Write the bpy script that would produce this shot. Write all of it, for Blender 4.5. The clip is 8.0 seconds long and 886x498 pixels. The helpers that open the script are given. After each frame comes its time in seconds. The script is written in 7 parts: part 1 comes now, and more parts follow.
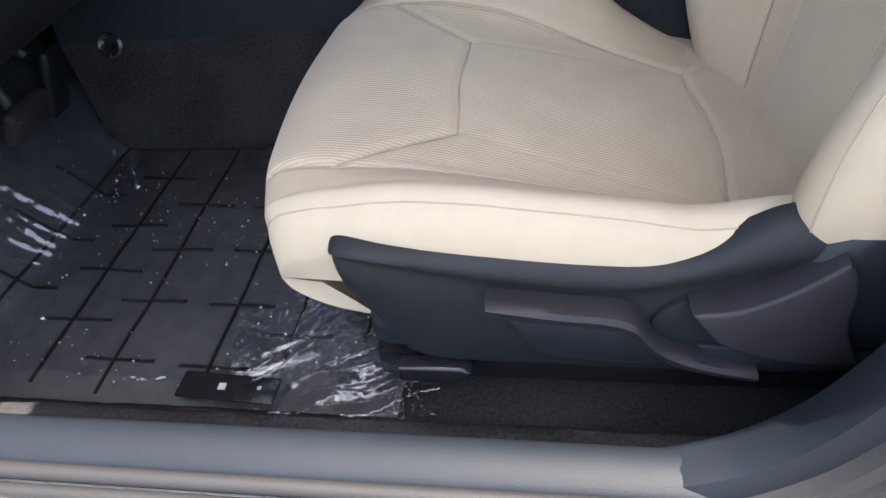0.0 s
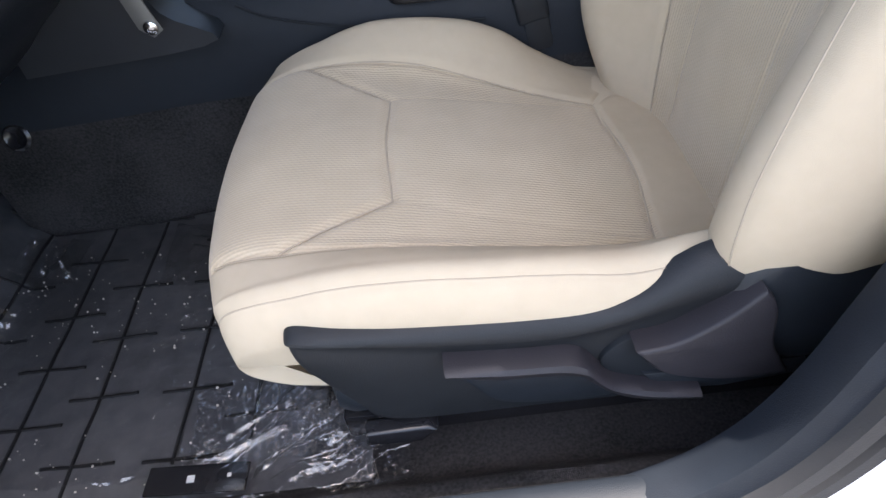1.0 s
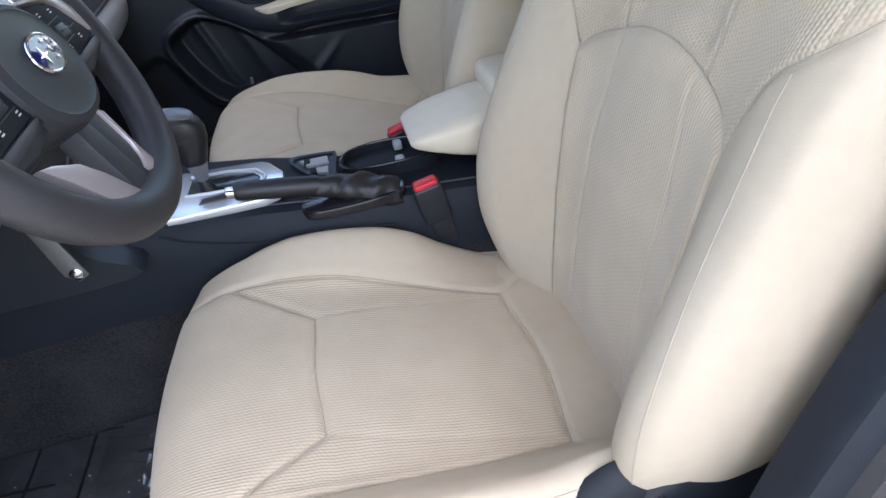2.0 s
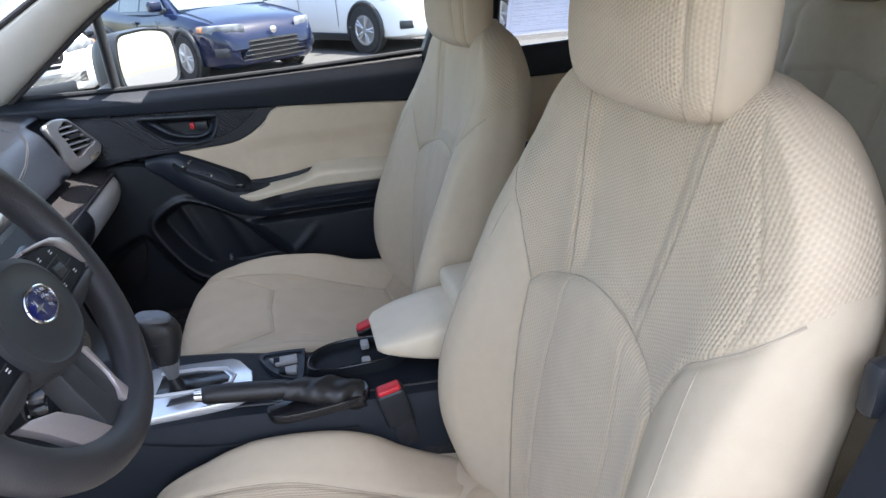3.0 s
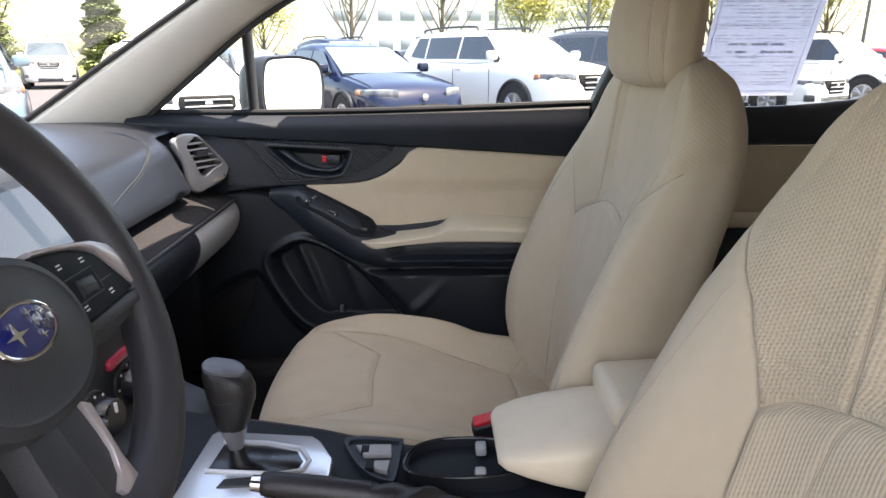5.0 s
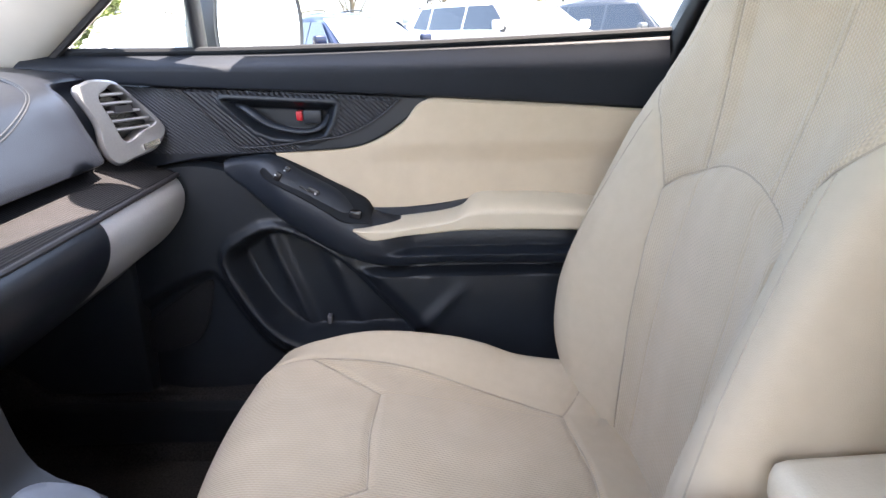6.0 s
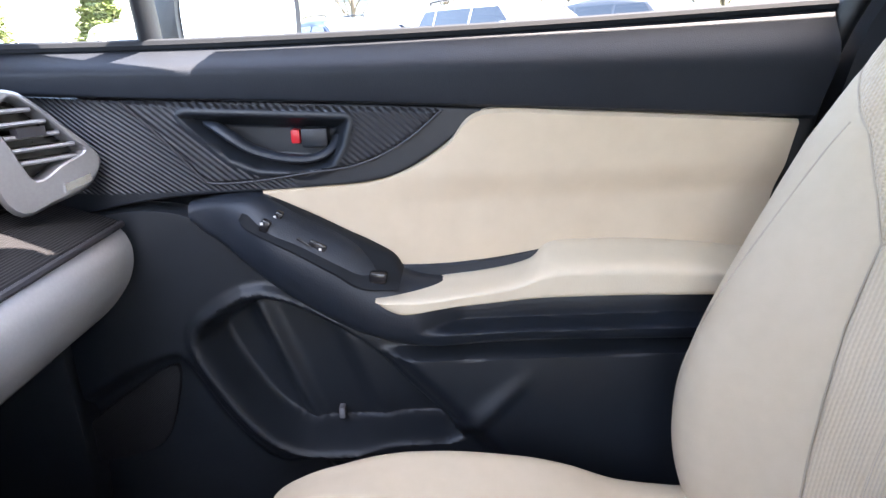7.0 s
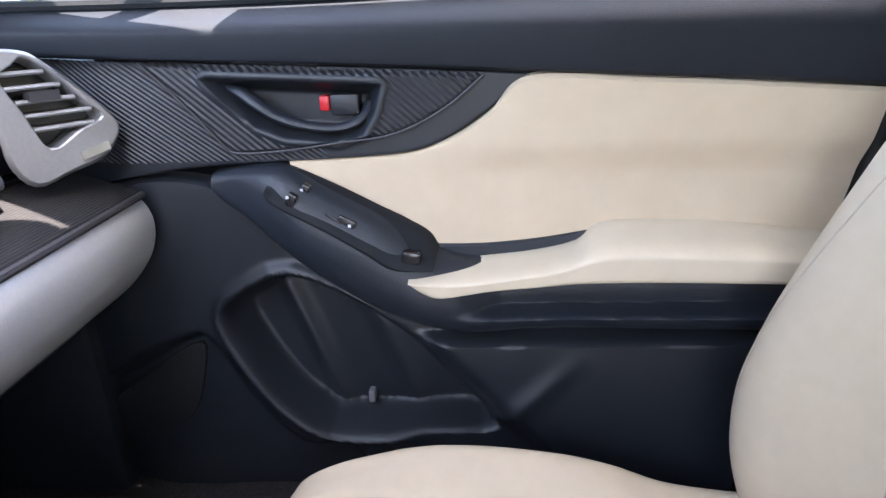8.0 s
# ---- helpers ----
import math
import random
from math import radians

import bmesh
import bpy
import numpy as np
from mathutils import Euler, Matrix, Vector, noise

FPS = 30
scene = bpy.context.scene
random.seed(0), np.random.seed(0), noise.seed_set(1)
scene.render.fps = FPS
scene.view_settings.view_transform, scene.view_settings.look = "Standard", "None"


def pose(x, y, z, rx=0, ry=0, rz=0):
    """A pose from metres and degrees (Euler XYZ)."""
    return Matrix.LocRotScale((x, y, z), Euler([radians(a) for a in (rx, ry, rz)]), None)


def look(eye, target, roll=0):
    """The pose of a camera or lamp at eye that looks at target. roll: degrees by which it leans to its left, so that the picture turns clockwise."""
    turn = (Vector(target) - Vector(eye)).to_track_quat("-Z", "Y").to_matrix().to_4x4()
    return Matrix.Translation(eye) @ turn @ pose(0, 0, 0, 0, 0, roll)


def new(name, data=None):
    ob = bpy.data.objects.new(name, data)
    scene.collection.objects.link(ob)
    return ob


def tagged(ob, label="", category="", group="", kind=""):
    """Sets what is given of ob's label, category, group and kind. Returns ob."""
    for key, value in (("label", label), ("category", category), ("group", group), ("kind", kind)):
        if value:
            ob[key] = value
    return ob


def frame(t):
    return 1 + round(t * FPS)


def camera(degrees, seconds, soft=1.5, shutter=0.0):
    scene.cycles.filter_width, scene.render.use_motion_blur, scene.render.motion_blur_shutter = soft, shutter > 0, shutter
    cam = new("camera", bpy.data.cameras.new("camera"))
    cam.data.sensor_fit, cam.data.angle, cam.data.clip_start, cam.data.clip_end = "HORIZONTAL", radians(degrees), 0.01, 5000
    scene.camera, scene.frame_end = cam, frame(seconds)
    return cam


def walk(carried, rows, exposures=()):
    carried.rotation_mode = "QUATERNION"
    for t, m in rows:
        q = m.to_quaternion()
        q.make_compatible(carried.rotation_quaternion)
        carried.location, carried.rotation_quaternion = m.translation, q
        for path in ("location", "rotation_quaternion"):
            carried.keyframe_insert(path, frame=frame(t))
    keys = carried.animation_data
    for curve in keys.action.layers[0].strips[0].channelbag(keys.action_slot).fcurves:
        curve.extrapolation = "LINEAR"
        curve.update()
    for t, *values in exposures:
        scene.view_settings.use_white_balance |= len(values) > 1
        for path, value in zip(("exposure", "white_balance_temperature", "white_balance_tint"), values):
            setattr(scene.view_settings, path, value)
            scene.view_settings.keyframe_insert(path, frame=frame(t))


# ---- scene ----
cam = camera(69.9, 8.0)
PATH = [
    (0, (0.126, -0.003, 1.001), (-0.113, 1.424, -0.38), -5.6),
    (0.5, (0.115, 0.002, 1.01), (-0.041, 1.426, -0.386), -7.0),
    (1, (0.123, 0.022, 1.055), (0.079, 1.462, -0.332), -8.4),
    (1.5, (0.134, 0.053, 1.13), (0.236, 1.553, -0.189), -8.6),
    (2, (0.153, 0.062, 1.197), (0.378, 1.654, 0.007), -8.1),
    (2.2, (0.157, 0.063, 1.227), (0.426, 1.689, 0.094), -7.7),
    (3.3, (0.182, 0.053, 1.33), (0.614, 1.874, 0.626), -2.6),
    (3.5, (0.177, 0.047, 1.34), (0.626, 1.888, 0.699), -1.7),
    (4, (0.171, 0.052, 1.338), (0.579, 1.931, 0.786), -1.1),
    (4.5, (0.174, 0.161, 1.292), (0.375, 2.07, 0.733), -1.0),
    (5, (0.173, 0.289, 1.208), (0.209, 2.202, 0.625), -0.1),
    (5.2, (0.17, 0.356, 1.185), (0.17, 2.268, 0.598), -0.4),
    (6.3, (0.123, 0.781, 1.104), (0.164, 2.669, 0.445), -1.3),
    (6.5, (0.096, 0.856, 1.103), (0.151, 2.748, 0.455), -1.4),
    (7, (0.093, 0.981, 1.092), (0.102, 2.877, 0.456), -1.9),
    (7.5, (0.079, 1.042, 1.081), (0.07, 2.926, 0.41), -1.9),
    (8, (0.092, 1.036, 1.083), (-0.019, 2.898, 0.361), -2.0),
]
EXPOSURES = [(0.0, 2.2, 6950, 13), (1.0, 2.3, 6950, 14), (2.0, 2.62, 6750, 14), (3.5, 2.33, 6950, 16), (4.0, 2.25, 7150, 18), (4.5, 2.3, 7550, 18), (5.0, 2.5, 7900, 18), (6.5, 3.65, 7150, 20), (8.0, 3.7, 7050, 20)]
walk(cam, [(t, look(eye, target, roll)) for t, eye, target, roll in PATH], EXPOSURES)

# ---------- light ----------
SUN_DIR = Vector((0.33, -0.05, 0.94)).normalized()
world = bpy.data.worlds.new("sky")
scene.world = world
world.use_nodes = True
wn, wl = world.node_tree.nodes, world.node_tree.links
sky = wn.new("ShaderNodeTexSky")
sky.sky_type, sky.sun_disc = "NISHITA", False
sky.sun_elevation = math.asin(SUN_DIR.z)
sky.sun_rotation = math.atan2(SUN_DIR.x, SUN_DIR.y)
sky.air_density, sky.dust_density, sky.ozone_density = 1.0, 2.0, 1.0
wl.new(sky.outputs["Color"], wn["Background"].inputs["Color"])
wn["Background"].inputs["Strength"].default_value = 0.15
sun_data = bpy.data.lights.new("sun", "SUN")
sun_data.energy, sun_data.angle, sun_data.color = 5.0, radians(0.53), (1.0, 0.96, 0.90)
sun = new("sun", sun_data)
sun.matrix_world = look(SUN_DIR * 50, (0, 0, 0))


def sky_fill_lamp(name, eye, target, width, height, watts):
    """An added area lamp that stands in for sky light through a doorway or window."""
    data = bpy.data.lights.new(name, "AREA")
    data.shape, data.size, data.size_y, data.energy, data.color = "RECTANGLE", width, height, watts, (0.97, 0.985, 1.0)
    lamp = new(name, data)
    lamp.matrix_world = look(eye, target)


# Set well outside the doorway; lifts the cabin beyond what the world sky gives.
sky_fill_lamp("doorway_sky_fill", (-0.25, -1.6, 2.8), (0.05, 0.95, 0.75), 3.6, 2.2, 10.5)
sky_fill_lamp("rear_window_sky_fill", (1.72, 0.955, 1.25), (0.6, 0.955, 1.0), 1.1, 0.3, 0.25)
sky_fill_lamp("rear_side_sky_fill", (0.98, 0.22, 1.26), (1.0, 1.2, 1.0), 0.6, 0.28, 0.10)



# ---------- materials ----------
def mat(name, base, rough=0.5, metal=0.0, second=None, scale=40.0, bump=0.0, bump_scale=300.0, coat=0.0, spec=0.5, blotch=6.0, noise_detail=4.0):
    """A painted, moulded or woven surface with colour variation at two scales and a fine relief."""
    m = bpy.data.materials.new(name)
    m.use_nodes = True
    n, l = m.node_tree.nodes, m.node_tree.links
    b = n["Principled BSDF"]
    b.inputs["Roughness"].default_value, b.inputs["Metallic"].default_value = rough, metal
    b.inputs["Coat Weight"].default_value, b.inputs["Specular IOR Level"].default_value = coat, spec
    co = n.new("ShaderNodeTexCoord")
    fine, big = n.new("ShaderNodeTexNoise"), n.new("ShaderNodeTexNoise")
    fine.inputs["Scale"].default_value, big.inputs["Scale"].default_value = scale, blotch
    fine.inputs["Detail"].default_value = noise_detail
    l.new(co.outputs["Object"], fine.inputs["Vector"])
    l.new(co.outputs["Object"], big.inputs["Vector"])
    mix = n.new("ShaderNodeMath")
    mix.operation = "ADD"
    half = n.new("ShaderNodeMath")
    half.operation, half.inputs[1].default_value = "MULTIPLY", 0.5
    l.new(fine.outputs["Fac"], mix.inputs[0])
    l.new(big.outputs["Fac"], mix.inputs[1])
    l.new(mix.outputs[0], half.inputs[0])
    ramp = n.new("ShaderNodeValToRGB")
    second = second or tuple(c * 0.82 for c in base)
    ramp.color_ramp.elements[0].position, ramp.color_ramp.elements[1].position = 0.35, 0.65
    ramp.color_ramp.elements[0].color, ramp.color_ramp.elements[1].color = (*second, 1), (*base, 1)
    l.new(half.outputs[0], ramp.inputs["Fac"])
    l.new(ramp.outputs["Color"], b.inputs["Base Color"])
    if bump:
        relief = n.new("ShaderNodeTexNoise")
        relief.inputs["Scale"].default_value, relief.inputs["Detail"].default_value = bump_scale, 2.0
        l.new(co.outputs["Object"], relief.inputs["Vector"])
        bm_ = n.new("ShaderNodeBump")
        bm_.inputs["Strength"].default_value, bm_.inputs["Distance"].default_value = bump, 0.001
        l.new(relief.outputs["Fac"], bm_.inputs["Height"])
        l.new(bm_.outputs["Normal"], b.inputs["Normal"])
    return m


def woven(name, base, second, pitch=0.0044, along=0.006, depth=0.5, cross=0.25, low=0.92, rough=0.85):
    """Seat cloth with raised ribs that follow the seams (they lie along v of the cloth's UV), crossed by a weaker weave."""
    m = mat(name, base, rough, second=second, scale=25.0, spec=0.2)
    n, l = m.node_tree.nodes, m.node_tree.links
    b = n["Principled BSDF"]
    b.inputs["Sheen Weight"].default_value, b.inputs["Sheen Roughness"].default_value = 0.2, 0.5
    co = n.new("ShaderNodeTexCoord")
    wander = n.new("ShaderNodeTexNoise")
    wander.inputs["Scale"].default_value = 12.0
    l.new(co.outputs["UV"], wander.inputs["Vector"])
    shift = n.new("ShaderNodeVectorMath")
    shift.operation, shift.inputs["Scale"].default_value = "SCALE", 0.006
    l.new(wander.outputs["Color"], shift.inputs[0])
    placed = n.new("ShaderNodeVectorMath")
    l.new(co.outputs["UV"], placed.inputs[0])
    l.new(shift.outputs["Vector"], placed.inputs[1])
    waves = []
    for direction, amount in (((2 * math.pi / pitch, 0, 0), 1.0), ((math.pi / pitch, 2 * math.pi / along, 0), cross), ((-math.pi / pitch, 2 * math.pi / along, 0), cross)):
        dot = n.new("ShaderNodeVectorMath")
        dot.operation = "DOT_PRODUCT"
        dot.inputs[1].default_value = direction
        l.new(placed.outputs["Vector"], dot.inputs[0])
        sine = n.new("ShaderNodeMath")
        sine.operation = "SINE"
        l.new(dot.outputs["Value"], sine.inputs[0])
        amp = n.new("ShaderNodeMath")
        amp.operation, amp.inputs[1].default_value = "MULTIPLY", amount
        l.new(sine.outputs[0], amp.inputs[0])
        waves.append(amp)
    height = waves[0]
    for w in waves[1:]:
        add = n.new("ShaderNodeMath")
        l.new(height.outputs[0], add.inputs[0])
        l.new(w.outputs[0], add.inputs[1])
        height = add
    bump = n.new("ShaderNodeBump")
    bump.inputs["Strength"].default_value, bump.inputs["Distance"].default_value = depth, 0.0006
    l.new(height.outputs[0], bump.inputs["Height"])
    l.new(bump.outputs["Normal"], b.inputs["Normal"])
    # shade between the ribs is put into the colour, following the relief
    span = n.new("ShaderNodeMapRange")
    span.inputs["From Min"].default_value, span.inputs["From Max"].default_value = -1.0, 1.0
    span.inputs["To Min"].default_value, span.inputs["To Max"].default_value = low, 1.0
    l.new(height.outputs[0], span.inputs["Value"])
    tint = n.new("ShaderNodeMix")
    tint.data_type, tint.blend_type = "RGBA", "MULTIPLY"
    tint.inputs["Factor"].default_value = 1.0
    old = b.inputs["Base Color"].links[0].from_socket
    l.new(old, tint.inputs["A"])
    l.new(span.outputs["Result"], tint.inputs["B"])
    l.new(tint.outputs["Result"], b.inputs["Base Color"])
    return m


def glass(name, tint=(1, 1, 1), rough=0.0, most=0.55, least=0.025):
    """Clear sheet that lets light through straight and grows glossy at a slant."""
    m = bpy.data.materials.new(name)
    m.use_nodes = True
    n, l = m.node_tree.nodes, m.node_tree.links
    n.remove(n["Principled BSDF"])
    clear, gloss, mix, slant = n.new("ShaderNodeBsdfTransparent"), n.new("ShaderNodeBsdfGlossy"), n.new("ShaderNodeMixShader"), n.new("ShaderNodeLayerWeight")
    clear.inputs["Color"].default_value = (*tint, 1)
    gloss.inputs["Roughness"].default_value = rough
    slant.inputs["Blend"].default_value = 0.5
    power, scale = n.new("ShaderNodeMath"), n.new("ShaderNodeMath")
    power.operation, power.inputs[1].default_value = "POWER", 5.0
    scale.operation, scale.inputs[1].default_value, scale.inputs[2].default_value = "MULTIPLY_ADD", most, least
    l.new(slant.outputs["Facing"], power.inputs[0])
    l.new(power.outputs[0], scale.inputs[0])
    l.new(scale.outputs[0], mix.inputs["Fac"])
    l.new(clear.outputs[0], mix.inputs[1])
    l.new(gloss.outputs[0], mix.inputs[2])
    l.new(mix.outputs[0], n["Material Output"].inputs["Surface"])
    return m


BEIGE, BEIGE_LOW = (0.580, 0.472, 0.342), (0.520, 0.420, 0.298)
M_RIB = woven("ribbed_cloth", BEIGE, BEIGE_LOW, 0.0038, 0.006, 0.42, 0.25, 0.88)
M_MESH = woven("mesh_cloth", BEIGE, BEIGE_LOW, 0.0042, 0.0044, 0.34, 0.6, 0.88)
M_WEAVE = woven("diagonal_cloth", BEIGE, BEIGE_LOW, 0.0040, 0.0042, 0.52, 0.6, 0.86)
M_SIDE = mat("plain_cloth", (0.540, 0.448, 0.332), 0.85, second=(0.500, 0.414, 0.303), scale=60, bump=0.35, bump_scale=1400, spec=0.25)
M_THREAD = mat("seam_thread", (0.45, 0.375, 0.285), 0.8)
M_BLACK = mat("black_moulded_plastic", (0.0145, 0.018, 0.0235), 0.42, second=(0.0105, 0.0135, 0.018), bump=0.25, bump_scale=900)
M_DARK = mat("charcoal_soft_plastic", (0.017, 0.0225, 0.032), 0.46, second=(0.013, 0.0175, 0.025), bump=0.3, bump_scale=700)
M_GLOSSBLACK = mat("gloss_black_plastic", (0.012, 0.012, 0.014), 0.18, second=(0.016, 0.016, 0.018))
M_GREYPLAST = mat("warm_grey_plastic", (0.036, 0.034, 0.038), 0.45, bump=0.2, bump_scale=800)
M_CARPET = mat("black_carpet", (0.050, 0.048, 0.050), 0.98, second=(0.013, 0.013, 0.014), scale=300, bump=1.0, bump_scale=1200, spec=0.1)
M_RUBBER = mat("black_rubber", (0.02, 0.02, 0.022), 0.7, bump=0.3, bump_scale=500)
M_SILVER = mat("satin_silver_plastic", (0.60, 0.60, 0.61), 0.32, 0.35, second=(0.54, 0.54, 0.55), scale=300)
M_CHROME = mat("chrome", (0.75, 0.75, 0.76), 0.12, 1.0)
M_IVORY = mat("ivory_door_cloth", (0.63, 0.515, 0.375), 0.85, second=(0.58, 0.47, 0.34), bump=0.35, bump_scale=1500, spec=0.25)
M_IVORYPAD = mat("ivory_vinyl", (0.67, 0.58, 0.44), 0.5, second=(0.615, 0.53, 0.40), bump=0.2, bump_scale=600)
M_HEADLINER = mat("greige_headliner", (0.44, 0.385, 0.335), 0.95, second=(0.40, 0.35, 0.305), bump=0.4, bump_scale=900, spec=0.2)
M_PILLAR = mat("greige_pillar_trim", (0.68, 0.66, 0.60), 0.6, second=(0.64, 0.62, 0.56), bump=0.3, bump_scale=800)
M_WHITEPAINT = mat("white_car_paint", (0.80, 0.80, 0.79), 0.3, second=(0.77, 0.77, 0.76), coat=0.6)
M_GLASS = glass("clear_glass", (0.93, 0.96, 0.95))
M_MIRROR = mat("mirror_glass", (0.9, 0.9, 0.9), 0.01, 1.0, second=(0.89, 0.89, 0.89))
M_MATTE = mat("matte_black_plastic", (0.009, 0.012, 0.016), 0.7, second=(0.007, 0.009, 0.012), bump=0.2, bump_scale=900, spec=0.3)
M_RED = mat("red_plastic", (0.65, 0.02, 0.03), 0.35)
M_ASPHALT = mat("asphalt", (0.060, 0.060, 0.062), 0.9, second=(0.042, 0.042, 0.044), scale=60, bump=0.8, bump_scale=150, blotch=0.4)


# ---------- building helpers ----------
def smooth(values, n):
    """n + 1 points along a Catmull-Rom curve through the values (floats or tuples)."""
    a = np.array(values, float)
    if a.ndim == 1:
        a = a[:, None]
    a = np.vstack([2 * a[0] - a[1], a, 2 * a[-1] - a[-2]])
    k = len(a) - 3
    out = []
    for i in range(n + 1):
        s = min(i * k / n, k - 1e-9)
        j = int(s)
        t = s - j
        p0, p1, p2, p3 = a[j:j + 4]
        out.append(0.5 * (2 * p1 + (p2 - p0) * t + (2 * p0 - 5 * p1 + 4 * p2 - p3) * t * t + (3 * p1 - p0 - 3 * p2 + p3) * t ** 3))
    out = np.array(out)
    return out[:, 0] if out.shape[1] == 1 else out


def curve_at(keys, x):
    """A smooth value at x from rows of (x, value)."""
    xs = [k[0] for k in keys]
    ys = [k[1] for k in keys]
    x = min(max(x, xs[0]), xs[-1])
    i = max(0, min(len(xs) - 2, int(np.searchsorted(xs, x)) - 1))
    m = [0.0] * len(xs)
    for j in range(len(xs)):
        a, b = max(j - 1, 0), min(j + 1, len(xs) - 1)
        m[j] = (ys[b] - ys[a]) / (xs[b] - xs[a])
    h = xs[i + 1] - xs[i]
    t = (x - xs[i]) / h
    return (2 * t ** 3 - 3 * t * t + 1) * ys[i] + (t ** 3 - 2 * t * t + t) * h * m[i] + (3 * t * t - 2 * t ** 3) * ys[i + 1] + (t ** 3 - t * t) * h * m[i + 1]


def lay_cloth(bm, points, middle):
    """A UV layer in metres along the rows and columns of a grid, measured from its middle column, for cloth that follows the form."""
    uv = bm.loops.layers.uv.new("cloth")
    rows = np.array(points, float)
    step_u = np.linalg.norm(np.diff(rows, axis=1), axis=2)
    u = np.concatenate([np.zeros((len(rows), 1)), np.cumsum(step_u, axis=1)], axis=1)
    u -= u[:, middle:middle + 1]
    mid = rows[:, middle]
    v = np.concatenate([[0], np.cumsum(np.linalg.norm(np.diff(mid, axis=0), axis=1))])
    bm.verts.index_update()
    n = rows.shape[1]
    for f in bm.faces:
        ids = [l.vert.index for l in f.loops]
        for l, k in zip(f.loops, ids):
            if k < rows.shape[0] * n:
                l[uv].uv = (u[k // n, k % n], v[k // n])


def grid_mesh(points, close_u=False, close_v=False, caps=False):
    """A bmesh from a 2D array of points; caps close the first and last row."""
    bm = bmesh.new()
    rows = [[bm.verts.new(p) for p in row] for row in points]
    nu, nv = len(rows), len(rows[0])
    for i in range(nu if close_u else nu - 1):
        for j in range(nv if close_v else nv - 1):
            a, b, c, d = rows[i][j], rows[(i + 1) % nu][j], rows[(i + 1) % nu][(j + 1) % nv], rows[i][(j + 1) % nv]
            if len({a, b, c, d}) == 4:
                bm.faces.new((a, b, c, d))
    if caps:
        bm.faces.new(list(reversed(rows[0])))
        bm.faces.new(rows[-1])
    return bm


def finish(bm, name, material, flat=False, angle=40):
    bmesh.ops.recalc_face_normals(bm, faces=bm.faces)
    me = bpy.data.meshes.new(name)
    for f in bm.faces:
        f.smooth = not flat
    bm.to_mesh(me)
    bm.free()
    for m in material if isinstance(material, (list, tuple)) else (material,):
        me.materials.append(m)
    if not flat and angle:
        me.set_sharp_from_angle(angle=radians(angle))
    return me


def part(name, bm, material, parent=None, label="", flat=False, angle=40):
    ob = new(name, finish(bm, name, material, flat, angle))
    if parent is not None:
        ob.parent = parent
    if label:
        ob["label"] = label
    return ob


def thing(name, label, category, at=(0, 0, 0), group="", kind=""):
    return tagged(new(name), label, category, group, kind) if at == (0, 0, 0) else _placed(tagged(new(name), label, category, group, kind), at)


def _placed(ob, at):
    ob.location = at
    return ob


def box(x0, y0, z0, x1, y1, z1, bevel=0.0, segments=2, turn=None, pivot=None):
    bm = bmesh.new()
    bmesh.ops.create_cube(bm, size=1.0)
    for v in bm.verts:
        v.co = Vector(((x0 + x1) / 2 + v.co.x * (x1 - x0), (y0 + y1) / 2 + v.co.y * (y1 - y0), (z0 + z1) / 2 + v.co.z * (z1 - z0)))
    if bevel:
        bmesh.ops.bevel(bm, geom=bm.edges[:], offset=bevel, segments=segments, profile=0.5, affect="EDGES", clamp_overlap=True)
    if turn is not None:
        p = Vector(pivot or ((x0 + x1) / 2, (y0 + y1) / 2, (z0 + z1) / 2))
        r = Euler([radians(a) for a in turn]).to_matrix()
        for v in bm.verts:
            v.co = r @ (v.co - p) + p
    return bm


def join(*bms):
    """One bmesh out of several."""
    out = bms[0]
    for b in bms[1:]:
        me = bpy.data.meshes.new("tmp")
        b.to_mesh(me)
        b.free()
        out.from_mesh(me)
        bpy.data.meshes.remove(me)
    return out


def prism(outline, axis, a, b, bevel=0.003, segments=2):
    """An outline (two coordinates) drawn out along an axis from a to b, with rounded edges."""
    bm = bmesh.new()

    def put(p, d):
        return {"x": (d, p[0], p[1]), "y": (p[0], d, p[1]), "z": (p[0], p[1], d)}[axis]
    lo = [bm.verts.new(put(p, a)) for p in outline]
    hi = [bm.verts.new(put(p, b)) for p in outline]
    n = len(outline)
    bm.faces.new(lo)
    bm.faces.new(list(reversed(hi)))
    for i in range(n):
        bm.faces.new((lo[i], hi[i], hi[(i + 1) % n], lo[(i + 1) % n]))
    bmesh.ops.recalc_face_normals(bm, faces=bm.faces)
    if bevel:
        rim = [e for e in bm.edges if (e.verts[0] in lo) == (e.verts[1] in lo)]
        bmesh.ops.bevel(bm, geom=rim, offset=bevel, segments=segments, profile=0.5, affect="EDGES", clamp_overlap=True)
    return bm


def closed(points, n):
    """A smooth closed outline of n points through the given corner points."""
    a = np.array(points, float)
    k = len(a)
    out = []
    for i in range(n):
        s = i * k / n
        j = int(s)
        t = s - j
        p0, p1, p2, p3 = a[(j - 1) % k], a[j % k], a[(j + 1) % k], a[(j + 2) % k]
        out.append(tuple(0.5 * (2 * p1 + (p2 - p0) * t + (2 * p0 - 5 * p1 + 4 * p2 - p3) * t * t + (3 * p1 - p0 - 3 * p2 + p3) * t ** 3)))
    return out


